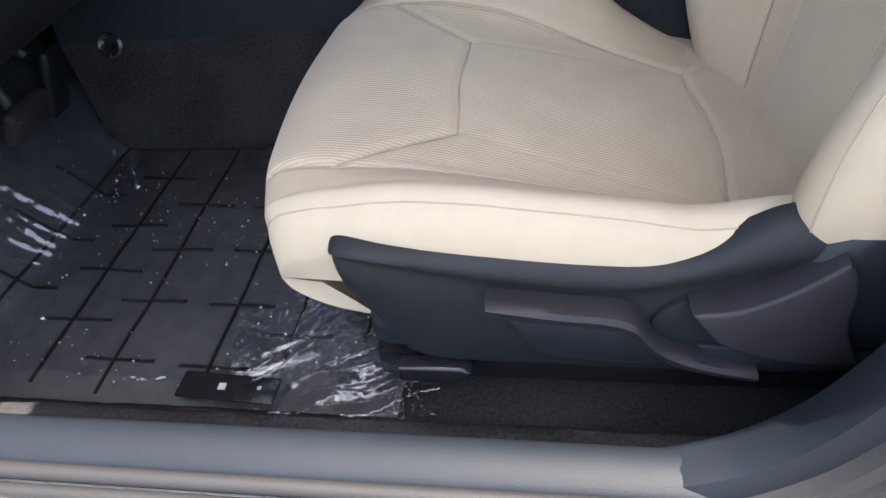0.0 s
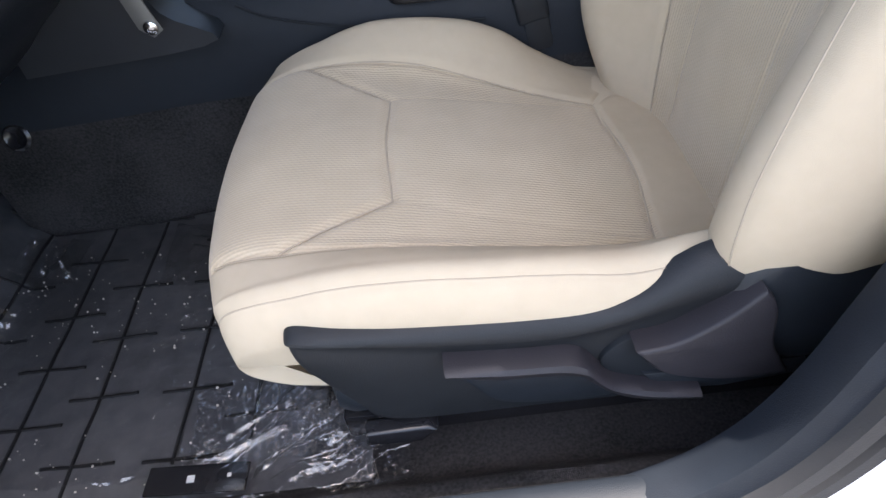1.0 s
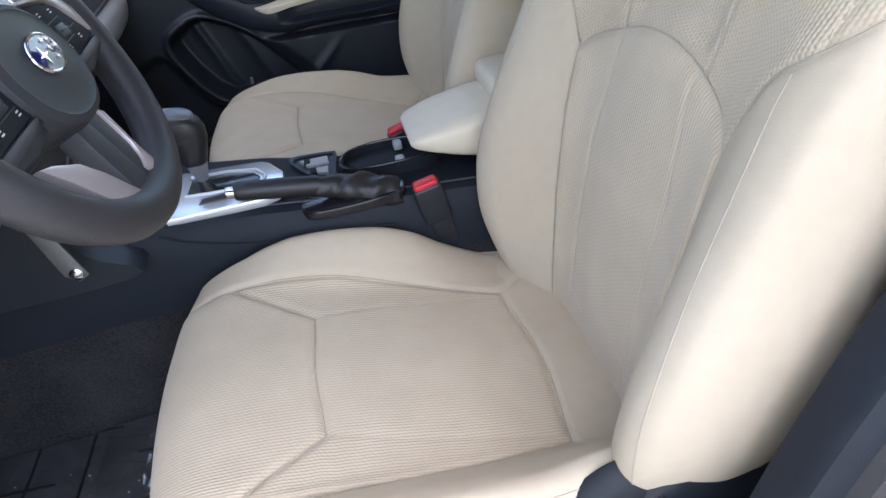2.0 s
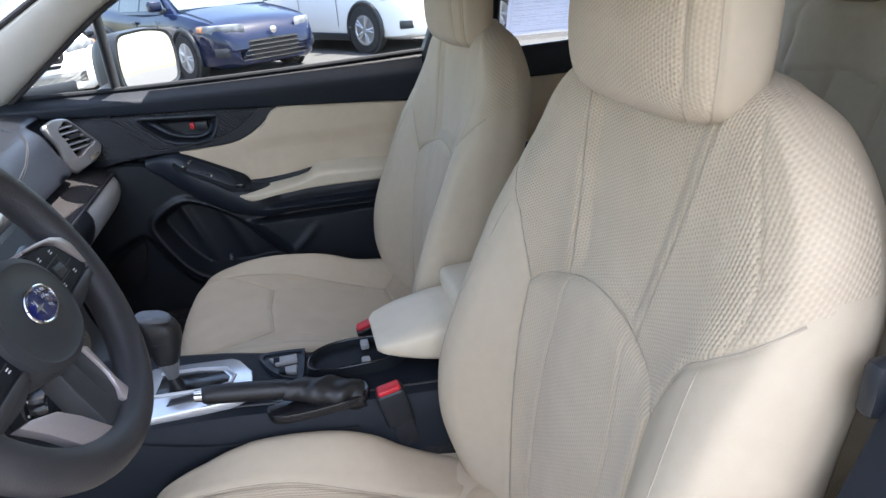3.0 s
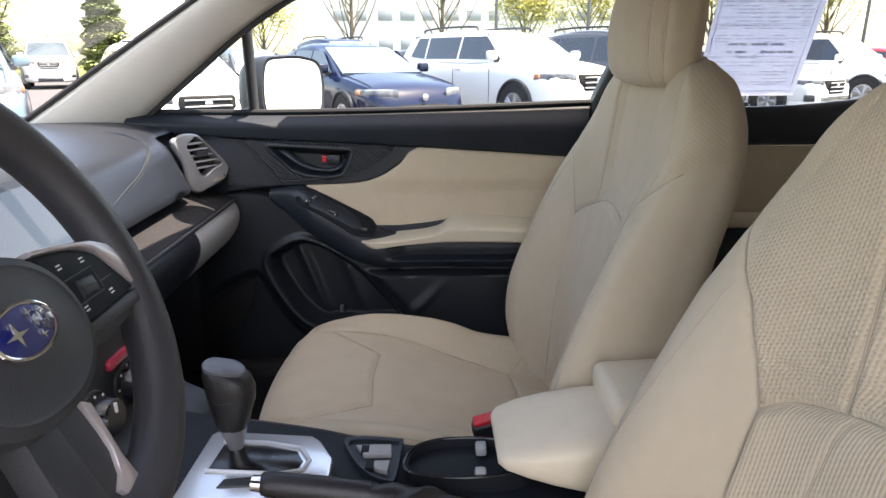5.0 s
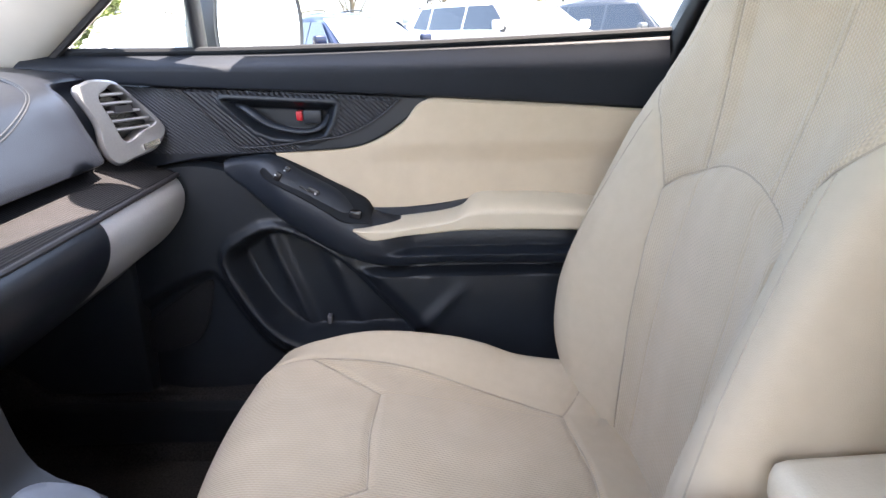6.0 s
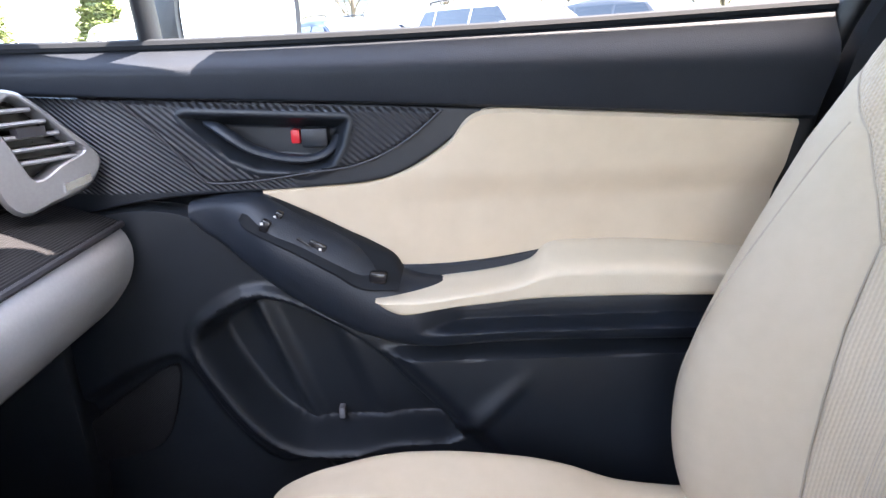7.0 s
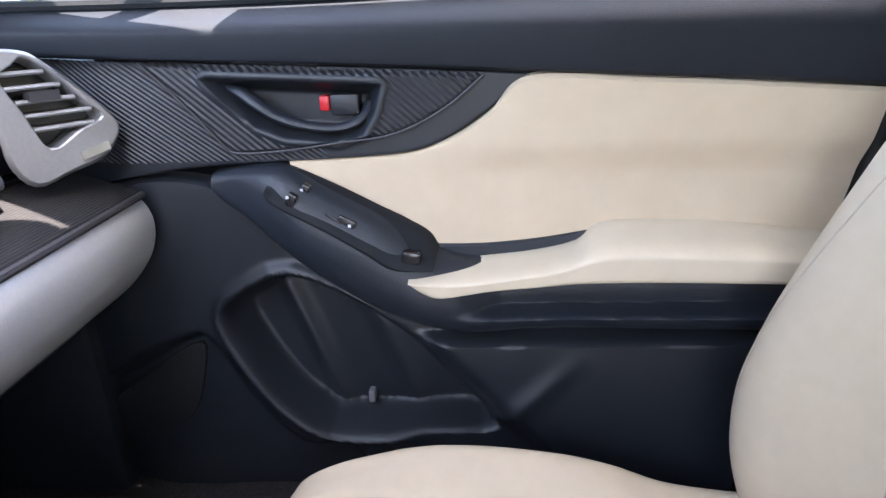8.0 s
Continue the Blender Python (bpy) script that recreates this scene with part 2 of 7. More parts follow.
def tube(points, radius, sides=10, n=None, closed_loop=False, caps=True, squash=1.0):
    """A round bar along a smooth line; radius may be a list of values along it."""
    pts = [Vector(p) for p in (smooth(points, n) if n else points)]
    k = len(pts)
    rad = [radius] * k if not isinstance(radius, (list, tuple)) else list(np.interp(np.linspace(0, 1, k), np.linspace(0, 1, len(radius)), radius))
    rings = []
    ref = Vector((0, 0, 1))
    for i, p in enumerate(pts):
        if closed_loop:
            d = (pts[(i + 1) % k] - pts[i - 1]).normalized()
        else:
            d = (pts[min(i + 1, k - 1)] - pts[max(i - 1, 0)]).normalized()
        if abs(d.dot(ref)) > 0.95:
            ref = Vector((1, 0, 0)) if abs(d.x) < 0.9 else Vector((0, 1, 0))
        s = d.cross(ref).normalized()
        u = s.cross(d).normalized()
        ref = u
        rings.append([p + (s * math.cos(2 * math.pi * j / sides) + u * math.sin(2 * math.pi * j / sides) * squash) * rad[i] for j in range(sides)])
    return grid_mesh(rings, close_u=closed_loop, close_v=True, caps=caps and not closed_loop)


def ribbon(top, bottom, depth, nu=60, nv=16, back=0.02, roll=0.008):
    """A trim piece in the x-z plane between two curves of (x, z), whose face lies at depth(x, z, u, v); its edges roll back
    towards +y. depth gives y; smaller y is nearer the cabin."""
    t, b = smooth(top, nu), smooth(bottom, nu)
    rows = []
    for i in range(nu + 1):
        u = i / nu
        row = []
        vs = [0.0] + [min(1.0, max(0.0, (j / nv))) for j in range(nv + 1)] + [1.0]
        for j, v in enumerate(vs):
            x = b[i][0] + (t[i][0] - b[i][0]) * v
            z = b[i][1] + (t[i][1] - b[i][1]) * v
            h = math.hypot(t[i][0] - b[i][0], t[i][1] - b[i][1])
            y = depth(x, z, u, v)
            edge = min(v, 1 - v) * h
            if j in (0, len(vs) - 1):
                y += back
            elif edge < roll:
                y += roll * (1 - math.sqrt(max(0.0, 1 - (1 - edge / roll) ** 2)))
            row.append((x, y, z))
        rows.append(row)
    first = [(p[0], p[1] + back, p[2]) for p in rows[0]]
    last = [(p[0], p[1] + back, p[2]) for p in rows[-1]]
    return grid_mesh([first] + rows + [last])


def lathe(profile, axis_at=(0, 0, 0), turn=(0, 0, 0), n=32):
    """A turned shape from rows of (radius, height) about a z axis, then turned and placed."""
    r = Euler([radians(a) for a in turn]).to_matrix()
    rings = [[r @ Vector((max(p[0], 1e-5) * math.cos(2 * math.pi * j / n), max(p[0], 1e-5) * math.sin(2 * math.pi * j / n), p[1])) + Vector(axis_at) for j in range(n)] for p in profile]
    return grid_mesh(rings, close_v=True, caps=True)


# ---------- seats ----------
def step_up(a, b, v):
    t = max(0.0, min(1.0, (v - a) / (b - a)))
    return t * t * (3 - 2 * t)


def seg_dist(p, a, b):
    ax, ay = a
    dx, dy = b[0] - ax, b[1] - ay
    t = max(0.0, min(1.0, ((p[0] - ax) * dx + (p[1] - ay) * dy) / (dx * dx + dy * dy + 1e-12)))
    return math.hypot(p[0] - ax - t * dx, p[1] - ay - t * dy)


def line_dist(p, line):
    return min(seg_dist(p, line[i], line[i + 1]) for i in range(len(line) - 1))


def groove(p, lines, width=0.007, depth=0.005):
    d = min(line_dist(p, l) for l in lines)
    return depth * math.exp(-(d / width) ** 2 * 2.2)


# cushion: seams in (x, v), v from the seat's middle
CUSHION_SEAMS = [
    [(0.066, -0.094), (0.061, 0.0), (0.066, 0.094)],
    [(0.066, -0.094), (0.02, -0.126), (-0.035, -0.166)], [(0.066, 0.094), (0.02, 0.126), (-0.035, 0.166)],
    [(-0.10, -0.158), (-0.035, -0.168), (0.10, -0.166), (0.22, -0.150), (0.322, -0.132)],
    [(-0.10, 0.158), (-0.035, 0.168), (0.10, 0.166), (0.22, 0.150), (0.322, 0.132)],
    [(0.322, -0.132), (0.336, 0.0), (0.322, 0.132)],
    [(0.322, -0.132), (0.37, -0.19)], [(0.322, 0.132), (0.37, 0.19)],
]
CUSHION_PLEATS = [[(0.068, -0.094), (0.16, -0.110), (0.31, -0.122)], [(0.068, 0.094), (0.16, 0.110), (0.31, 0.122)]]
C_X = [(0, -0.054), (0.08, -0.096), (0.16, -0.121), (0.23, -0.122), (0.30, -0.098), (0.38, -0.047), (0.52, 0.06), (0.66, 0.16), (0.80, 0.26), (0.92, 0.34), (1.0, 0.42)]
C_Z = [(0, 0.562), (0.08, 0.584), (0.16, 0.615), (0.23, 0.649), (0.30, 0.671), (0.38, 0.679), (0.52, 0.665), (0.66, 0.640), (0.80, 0.612), (0.92, 0.592), (1.0, 0.578)]
C_W = [(0, 0.200), (0.16, 0.214), (0.30, 0.230), (0.40, 0.238), (0.55, 0.243), (1.0, 0.246)]
C_CREST = [(0, 0.0), (0.30, 0.0), (0.38, 0.008), (0.45, 0.026), (0.52, 0.040), (0.66, 0.052), (0.74, 0.044), (0.80, 0.024), (0.88, 0.006), (0.92, 0.0), (1.0, -0.005)]
C_LOW = [(0, 0.548), (0.16, 0.575), (0.30, 0.592), (0.5, 0.60), (1.0, 0.60)]


SHAPE = {}


def cushion_mesh(side, outer):
    outer_rise = [(0, 0.0), (0.60, 0.0), (0.70, 0.010), (0.80, 0.042), (0.92, 0.090), (1.0, 0.10)]
    ns, nw = 150, 170
    rows, tags = [], []
    for i in range(ns + 1):
        s = i / ns
        cx, cz, w_, cr, low = curve_at(C_X, s), curve_at(C_Z, s), curve_at(C_W, s), curve_at(C_CREST, s), curve_at(C_LOW, s)
        front = max(0.0, 1 - s / 0.5)
        prof_y = [(0, 0.0), (0.30, 0.095), (0.45, 0.145), (0.57, 0.172), (0.66, 0.200), (0.74, w_ * 0.905), (0.81, w_ * 0.975), (0.88, w_), (1.0, w_ * 0.965)]
        low_here = min(low, cz)
        prof_z = [(0, cz), (0.30, cz - 0.001), (0.45, cz + 0.002), (0.57, cz + cr * 0.42), (0.66, cz + cr * 0.86), (0.74, cz + cr), (0.81, cz + cr - 0.016), (0.88, cz + cr - 0.045), (1.0, low_here)]
        row, tag = [], []
        lift = curve_at(outer_rise, s) * (1.0 if outer else 0.5)
        for j in range(nw + 1):
            w = -1 + 2 * j / nw
            a = abs(w)
            v = math.copysign(curve_at(prof_y, a), w)
            v += 0.012 * step_up(0.55, 0.95, w)
            z = curve_at(prof_z, a)
            if w < 0 and a < 0.9:
                z += (lift - 0.010 * min(1.0, cr / 0.04)) * min(1.0, max(0.0, (a - 0.42) / 0.26))
            x = cx + front ** 0.7 * 0.062 * (abs(v) / 0.24) ** 2.6
            # soft crown of the middle
            z += 0.004 * math.cos(min(1, a / 0.5) * math.pi / 2) * min(1, s / 0.35)
            p = (x, v)
            on_top = a < 0.72
            g = groove(p, CUSHION_SEAMS, 0.0058, 0.0050) + groove(p, CUSHION_PLEATS, 0.004, 0.0014) if on_top and s > 0.22 else 0.0
            if 0.70 <= a and s > 0.12:
                g += 0.0014 * math.exp(-((a - 0.776) / 0.010) ** 2)
            nz = 1.0 if a < 0.75 else 0.3
            z -= g * nz
            v -= math.copysign(g * (1 - nz), w) if a >= 0.75 else 0
            if s < 0.3:
                x += g * 0.6
            row.append((x, v * side, z))
            # cloth: plain on the bolsters and the rear, ribbed on top
            edge = np.interp(x, [-0.10, -0.035, 0.10, 0.22, 0.322], [0.158, 0.168, 0.166, 0.150, 0.132])
            rear = 0.336 - 0.014 * (v / 0.132) ** 2
            tag.append(1 if abs(v) > edge or x > rear or s < 0.18 else 0)
        rows.append(row)
        tags.append(tag)
    SHAPE["cushion"] = [r for r in rows]
    bm = grid_mesh(rows)
    lay_cloth(bm, rows, nw // 2)
    bm.faces.ensure_lookup_table()
    k = 0
    for i in range(ns):
        for j in range(nw):
            bm.faces[k].material_index = tags[i][j]
            k += 1
    # underside
    edge = [e for e in bm.edges if e.is_boundary]
    bmesh.ops.contextual_create(bm, geom=edge)
    return bm


B_X = [(0.54, 0.398), (0.65, 0.408), (0.75, 0.421), (0.85, 0.438), (0.95, 0.456), (1.05, 0.475), (1.12, 0.486), (1.17, 0.496), (1.20, 0.512), (1.215, 0.542)]
B_W = [(0.54, 0.200), (0.60, 0.232), (0.66, 0.258), (0.72, 0.272), (0.80, 0.276), (0.90, 0.270), (1.00, 0.262), (1.07, 0.252), (1.12, 0.234), (1.16, 0.208), (1.19, 0.172), (1.207, 0.13), (1.215, 0.07)]
B_BOL = [(0.54, 0.03), (0.62, 0.066), (0.68, 0.086), (0.74, 0.092), (0.79, 0.089), (0.86, 0.077), (0.95, 0.055), (1.03, 0.034), (1.10, 0.016), (1.215, 0.0)]
B_THICK = [(0.54, 0.08), (0.70, 0.095), (0.95, 0.11), (1.10, 0.12), (1.18, 0.095), (1.205, 0.055), (1.215, 0.02)]
ARCH = [(-0.144, 0.930), (-0.122, 0.948), (-0.075, 0.966), (-0.038, 0.977), (0.0, 0.981), (0.038, 0.977), (0.075, 0.966), (0.122, 0.948), (0.144, 0.930)]
BACK_SEAMS, BACK_PLEATS = [ARCH], []
PANEL_EDGE = ((0.58, 0.118), (0.72, 0.134), (0.85, 0.144), (0.930, 0.144))
SHOULDER = ((0.144, 0.930), (0.160, 0.968), (0.183, 1.010), (0.206, 1.030), (0.235, 1.056), (0.262, 1.095))
PATCH_IN = ((1.040, 0.213), (1.062, 0.217), (1.085, 0.212), (1.106, 0.199), (1.141, 0.180), (1.184, 0.157), (1.207, 0.146))
for k in (-1, 1):
    BACK_SEAMS += [[(k * v, z) for z, v in reversed(PANEL_EDGE)],
                   [(k * 0.075, 0.966), (k * 0.087, 1.04), (k * 0.100, 1.11), (k * 0.114, 1.21)],
                   [(k * v, z) for v, z in SHOULDER]]
    BACK_PLEATS += [[(k * v, z) for z, v in PATCH_IN], [(k * 0.066, 0.964), (k * 0.082, 0.85), (k * 0.080, 0.6)],
                    [(k * 0.212, 1.085), (k * 0.224, 1.093), (k * 0.232, 1.104), (k * 0.237, 1.122), (k * 0.236, 1.146), (k * 0.230, 1.163), (k * 0.218, 1.182)]]


def row_at(row, w, n):
    """The point of a mesh row at w, from -1 to 1 across its front."""
    s = (w + 1) / 2 * n
    j = min(n - 1, max(0, int(s)))
    return Vector(row[j]).lerp(Vector(row[j + 1]), s - j)


def backrest_mesh(side):
    nz_, nw, nb = 230, 210, 16
    zs = [0.54 + (1.215 - 0.54) * (1 - (1 - i / nz_) ** 1.25) for i in range(nz_ + 1)]
    rows, tags = [], []
    for z in zs:
        cx, w_, bol, th = curve_at(B_X, z), curve_at(B_W, z), curve_at(B_BOL, z), curve_at(B_THICK, z)
        k = w_ / 0.27
        py = [(0, 0), (0.36, 0.10 * k), (0.50, 0.142 * k), (0.60, 0.172 * k), (0.70, 0.205 * k), (0.79, 0.237 * k), (0.87, 0.259 * k), (0.94, w_), (1.0, w_ * 0.995)]
        px = [(0, 0.0), (0.36, 0.0), (0.50, -bol * 0.22), (0.60, -bol * 0.55), (0.70, -bol * 0.90), (0.79, -bol), (0.87, -bol * 0.78), (0.94, -bol * 0.2 + 0.012), (1.0, th * 0.36)]
        row, tag = [], []
        for j in range(nw + 1):
            w = -1 + 2 * j / nw
            a = abs(w)
            v = math.copysign(curve_at(py, a), w)
            x = cx + curve_at(px, a) + 0.012 * (v / 0.2) ** 2 * min(1.0, max(0.0, (z - 1.0) / 0.12))
            p = (v, z)
            if a < 0.93:
                x += (groove(p, BACK_SEAMS, 0.0052, 0.0046) + groove(p, BACK_PLEATS, 0.004, 0.0020)) * max(0.0, min(1.0, (0.93 - a) / 0.16))
            arch = np.interp(abs(v), [q[0] for q in ARCH[4:]], [q[1] for q in ARCH[4:]])
            inner = np.interp(z, [q[0] for q in PANEL_EDGE], [q[1] for q in PANEL_EDGE])
            # the lower panel swells below the arch
            if abs(v) < inner and z < arch:
                d = min(arch - z, (inner - abs(v)) * 1.5)
                x -= 0.006 * min(1.0, d / 0.025) * (2 - min(1.0, d / 0.025)) * max(0.0, min(1.0, (z - 0.62) / 0.15))
            # the upper middle panel lies a little deeper than the wings beside it
            wing = np.interp(z, [0.966, 1.04, 1.11, 1.21], [0.075, 0.087, 0.100, 0.114])
            if z > arch:
                x += 0.011 * max(0.0, min(1.0, (wing - abs(v)) / 0.022)) * min(1.0, (z - arch) / 0.02)
            row.append((x, v * side, z))
            shoulder = arch if abs(v) < 0.144 else np.interp(abs(v), [q[0] for q in SHOULDER], [q[1] for q in SHOULDER])
            if a > 0.95 and z < 1.085:
                tag.append(1)
            elif z > shoulder:
                tag.append(2 if abs(v) > np.interp(z, [q[0] for q in PATCH_IN], [q[1] for q in PATCH_IN]) else 3)
            else:
                tag.append(0 if abs(v) < inner else 1)
        for j in range(1, nb):
            q = j / nb
            v = w_ * 0.995 * math.cos(math.pi * q)
            v = math.copysign(abs(v / w_) ** 0.6 * w_, v) if abs(v) > 1e-9 else 0.0
            x = cx + th * 0.36 + th * 0.64 * math.sin(math.pi * q) ** 0.8
            row.append((x, -v * side * -1, z))
            tag.append(1)
        rows.append(row)
        tags.append(tag)
    SHAPE["backrest"] = [r[10:nw - 9] for r in rows]
    SHAPE["bolster_seams"] = [[tuple(row_at(r, k * np.interp(z, [0.66, 0.80, 0.92, 1.03], [0.845, 0.80, 0.755, 0.715]), nw)) for r, z in zip(rows, zs) if 0.66 < z < 1.028] for k in (-1, 1)]
    bm = grid_mesh(rows, close_v=True, caps=True)
    lay_cloth(bm, rows, nw // 2)
    bm.faces.ensure_lookup_table()
    k = 0
    for i in range(nz_):
        for j in range(len(rows[0])):
            bm.faces[k].material_index = tags[i][j]
            k += 1
    return bm


H_W = [(1.172, 0.095), (1.180, 0.116), (1.195, 0.127), (1.225, 0.133), (1.27, 0.130), (1.31, 0.120), (1.345, 0.103), (1.37, 0.082), (1.386, 0.056), (1.394, 0.022)]
H_X = [(1.172, 0.490), (1.182, 0.472), (1.20, 0.461), (1.24, 0.456), (1.28, 0.458), (1.32, 0.465), (1.35, 0.476), (1.375, 0.491), (1.39, 0.508), (1.394, 0.524)]
H_T = [(1.172, 0.055), (1.182, 0.080), (1.20, 0.098), (1.25, 0.108), (1.30, 0.106), (1.345, 0.092), (1.375, 0.066), (1.39, 0.034), (1.394, 0.008)]
HEAD_IN, HEAD_OUT = 0.84, 1.22


def headrest_mesh(side):
    nz_, nw = 90, 120
    rows, tags = [], []
    for i in range(nz_ + 1):
        z = 1.172 + 0.222 * (0.5 - 0.5 * math.cos(math.pi * i / nz_))
        w_, cx, th = curve_at(H_W, z), curve_at(H_X, z), curve_at(H_T, z)
        row, tag = [], []
        for j in range(nw):
            a = math.pi + 2 * math.pi * j / nw
            c, s = math.cos(a), math.sin(a)
            v = w_ * math.copysign(abs(s) ** 0.85, s)
            x = cx + th / 2 - th / 2 * math.copysign(abs(c) ** 0.75, c)
            dip = sum(math.exp(-((abs(a - 2 * math.pi) - q) * w_ / 0.0045) ** 2) for q in (HEAD_IN, HEAD_OUT))
            v -= math.copysign(0.0022 * dip, v)
            x += 0.0022 * dip
            x += 0.05 * (z - 1.28) if z > 1.28 else 0
            row.append((x, v * side, z))
            turned = abs(a - 2 * math.pi)
            tag.append(1 if turned > HEAD_OUT else (2 if turned > HEAD_IN else 3))
        rows.append(row)
        tags.append(tag)
    SHAPE["head_seams"] = [[r[int(round((math.pi + k * q) / (2 * math.pi) * nw)) % nw] for r in rows[6:-2]] for k in (-1, 1) for q in (HEAD_IN, HEAD_OUT)]
    bm = grid_mesh(rows, close_v=True, caps=True)
    lay_cloth(bm, rows, nw // 2)
    bm.faces.ensure_lookup_table()
    k = 0
    for i in range(nz_):
        for j in range(nw):
            bm.faces[k].material_index = tags[i][j]
            k += 1
    return bm


def stitch(line, rows, i, j, k, lift, first=0, side=1):
    """Seam thread laid into the cloth along a line on the surface."""
    a = np.array([r[:195] for r in rows[first:]], float).reshape(-1, 3)
    pts = []
    for p in smooth(line, max(6, 5 * len(line))):
        c = [0.0, 0.0, 0.0]
        c[i], c[j] = p[0] * (side if i == 1 else 1), p[1] * (side if j == 1 else 1)
        d = (a[:, i] - c[i]) ** 2 + (a[:, j] - c[j]) ** 2
        q = np.argsort(d)[:6]
        if d[q[0]] > 0.004 ** 2:
            continue
        w = 1 / (d[q] + 1e-7)
        c[k] = float((a[q, k] * w).sum() / w.sum()) + lift
        pts.append(tuple(c))
    return tube(pts, 0.0010, 6, 40)


M_SHIELD = mat("grained_shield_plastic", (0.0135, 0.0152, 0.0180), 0.55, second=(0.0105, 0.0118, 0.0140), bump=0.3, bump_scale=800, spec=0.35)
M_LEVER = mat("satin_lever_plastic", (0.026, 0.024, 0.029), 0.46, second=(0.021, 0.0195, 0.0235), bump=0.25, bump_scale=700, spec=0.35)
CLOTH = [M_RIB, M_SIDE, M_MESH, M_WEAVE]


def front_seat(name, label, at, side, levers):
    """A bucket seat round its own middle line; side -1 puts the outer shield to +y."""
    seat = thing(name, label, "car seat", at, group="front seats")
    pad = part("cushion", cushion_mesh(side, levers), CLOTH, seat, angle=60)
    rows = SHAPE["cushion"]
    for line in CUSHION_SEAMS:
        part("seam", stitch(line, rows, 0, 1, 2, 0.0003, 40, side), M_THREAD, pad)
    for j in (19, 151):
        part("seam", tube([rows[i][j] for i in range(24, 146, 3)], 0.0008, 6, 90), M_THREAD, pad)
    back = part("backrest", backrest_mesh(side), CLOTH, seat, angle=60)
    rows = SHAPE["backrest"]
    for line in BACK_SEAMS:
        part("seam", stitch(line, rows, 1, 2, 0, -0.0003, 0, side), M_THREAD, back)
    for line in SHAPE["bolster_seams"]:
        part("seam", tube(line[::3], 0.0009, 6, 90), M_THREAD, back)
    head = part("headrest", headrest_mesh(side), CLOTH, seat, angle=60)
    for line in SHAPE["head_seams"]:
        part("seam", tube(line[::3], 0.0008, 6, 70), M_THREAD, head)
    for k in (-1, 1):
        part("headrest_post", tube([(0.515, k * 0.06, 1.12), (0.52, k * 0.06, 1.19)], 0.006, 10), M_CHROME, seat)
    part("seat_pan", box(-0.02, -0.225, 0.49, 0.42, 0.225, 0.545, 0.02), M_BLACK, seat)
    for k in (-1, 1):
        part("slide_rail", box(-0.02, k * 0.19 - 0.02, 0.43, 0.46, k * 0.19 + 0.02, 0.47, 0.004), M_GLOSSBLACK, seat)
        for x in (0.03, 0.40):
            part("rail_bracket", box(x - 0.02, k * 0.19 - 0.015, 0.45, x + 0.02, k * 0.19 + 0.015, 0.52, 0.003), M_GLOSSBLACK, seat)

    def out(y):
        return y * side
    # outer side shield: a moulded skin that swells towards its middle
    top = [(-0.033, 0.648), (-0.022, 0.660), (0.025, 0.656), (0.08, 0.651), (0.15, 0.647), (0.205, 0.646), (0.246, 0.648), (0.268, 0.655), (0.285, 0.666), (0.300, 0.677), (0.320, 0.688), (0.36, 0.696), (0.42, 0.690), (0.48, 0.67)]
    if not levers:
        top = [(x, min(z, 0.622)) for x, z in top]
    low = [(-0.031, 0.622), (-0.023, 0.596), (-0.013, 0.572), (0.008, 0.532), (0.021, 0.506), (0.064, 0.495), (0.171, 0.493), (0.25, 0.491), (0.324, 0.491), (0.40, 0.495), (0.48, 0.505)]

    def face(x, z, u, v):
        bulge = 0.012 * math.sin(math.pi * min(1, max(0, v))) ** 0.7
        ledge = 0.010 * math.exp(-((v - 0.86) / 0.10) ** 2)
        return -(0.236 + bulge + ledge - 0.020 * max(0, 1 - u * 9) ** 2)
    shield = ribbon(top, low, lambda x, z, u, v: face(x, z, u, v), 90, 24, back=0.012, roll=0.008)
    if side < 0:
        for v in shield.verts:
            v.co.y = -v.co.y
    skin = part("side_shield", shield, M_SHIELD, seat, "charcoal moulded plastic side shield")
    if not levers:
        return seat
    knuckle = lathe([(0.02, 0), (0.066, 0.0), (0.078, 0.005), (0.086, 0.018), (0.088, 0.06)], (0.418, out(-0.262), 0.636), (-90 * side, 0, 0), 48)
    part("recliner_cover", knuckle, M_BLACK, seat)
    grip_top = smooth([(0.099, 0.614), (0.164, 0.608), (0.207, 0.604), (0.223, 0.594), (0.236, 0.576), (0.251, 0.562), (0.286, 0.548), (0.328, 0.538)], 40)
    grip_low = smooth([(0.103, 0.602), (0.117, 0.586), (0.155, 0.582), (0.206, 0.578), (0.221, 0.568), (0.239, 0.548), (0.266, 0.528), (0.330, 0.515)], 40)
    rows = []
    for p, q in zip(grip_top, grip_low):
        rows.append([(p[0] + (q[0] - p[0]) * t, out(y), p[1] + (q[1] - p[1]) * t) for t, y in ((0, -0.240), (0.0, -0.262), (0.06, -0.269), (0.22, -0.272), (0.60, -0.268), (0.86, -0.262), (1.0, -0.254), (1.0, -0.240))])
    lift = grid_mesh(rows, close_v=True, caps=True)
    # Black plate proud of the shield, drawn for the shade under the lever.
    shade_plate = prism(closed([(0.112, 0.588), (0.152, 0.586), (0.206, 0.580), (0.228, 0.556), (0.253, 0.526), (0.20, 0.524), (0.148, 0.534), (0.124, 0.562)], 36), "y", out(-0.240), out(-0.2525), 0.002)
    part("lever_recess_shade", shade_plate, M_BLACK, skin)
    part("height_lever", lift, M_LEVER, skin, "grey plastic seat height lever")
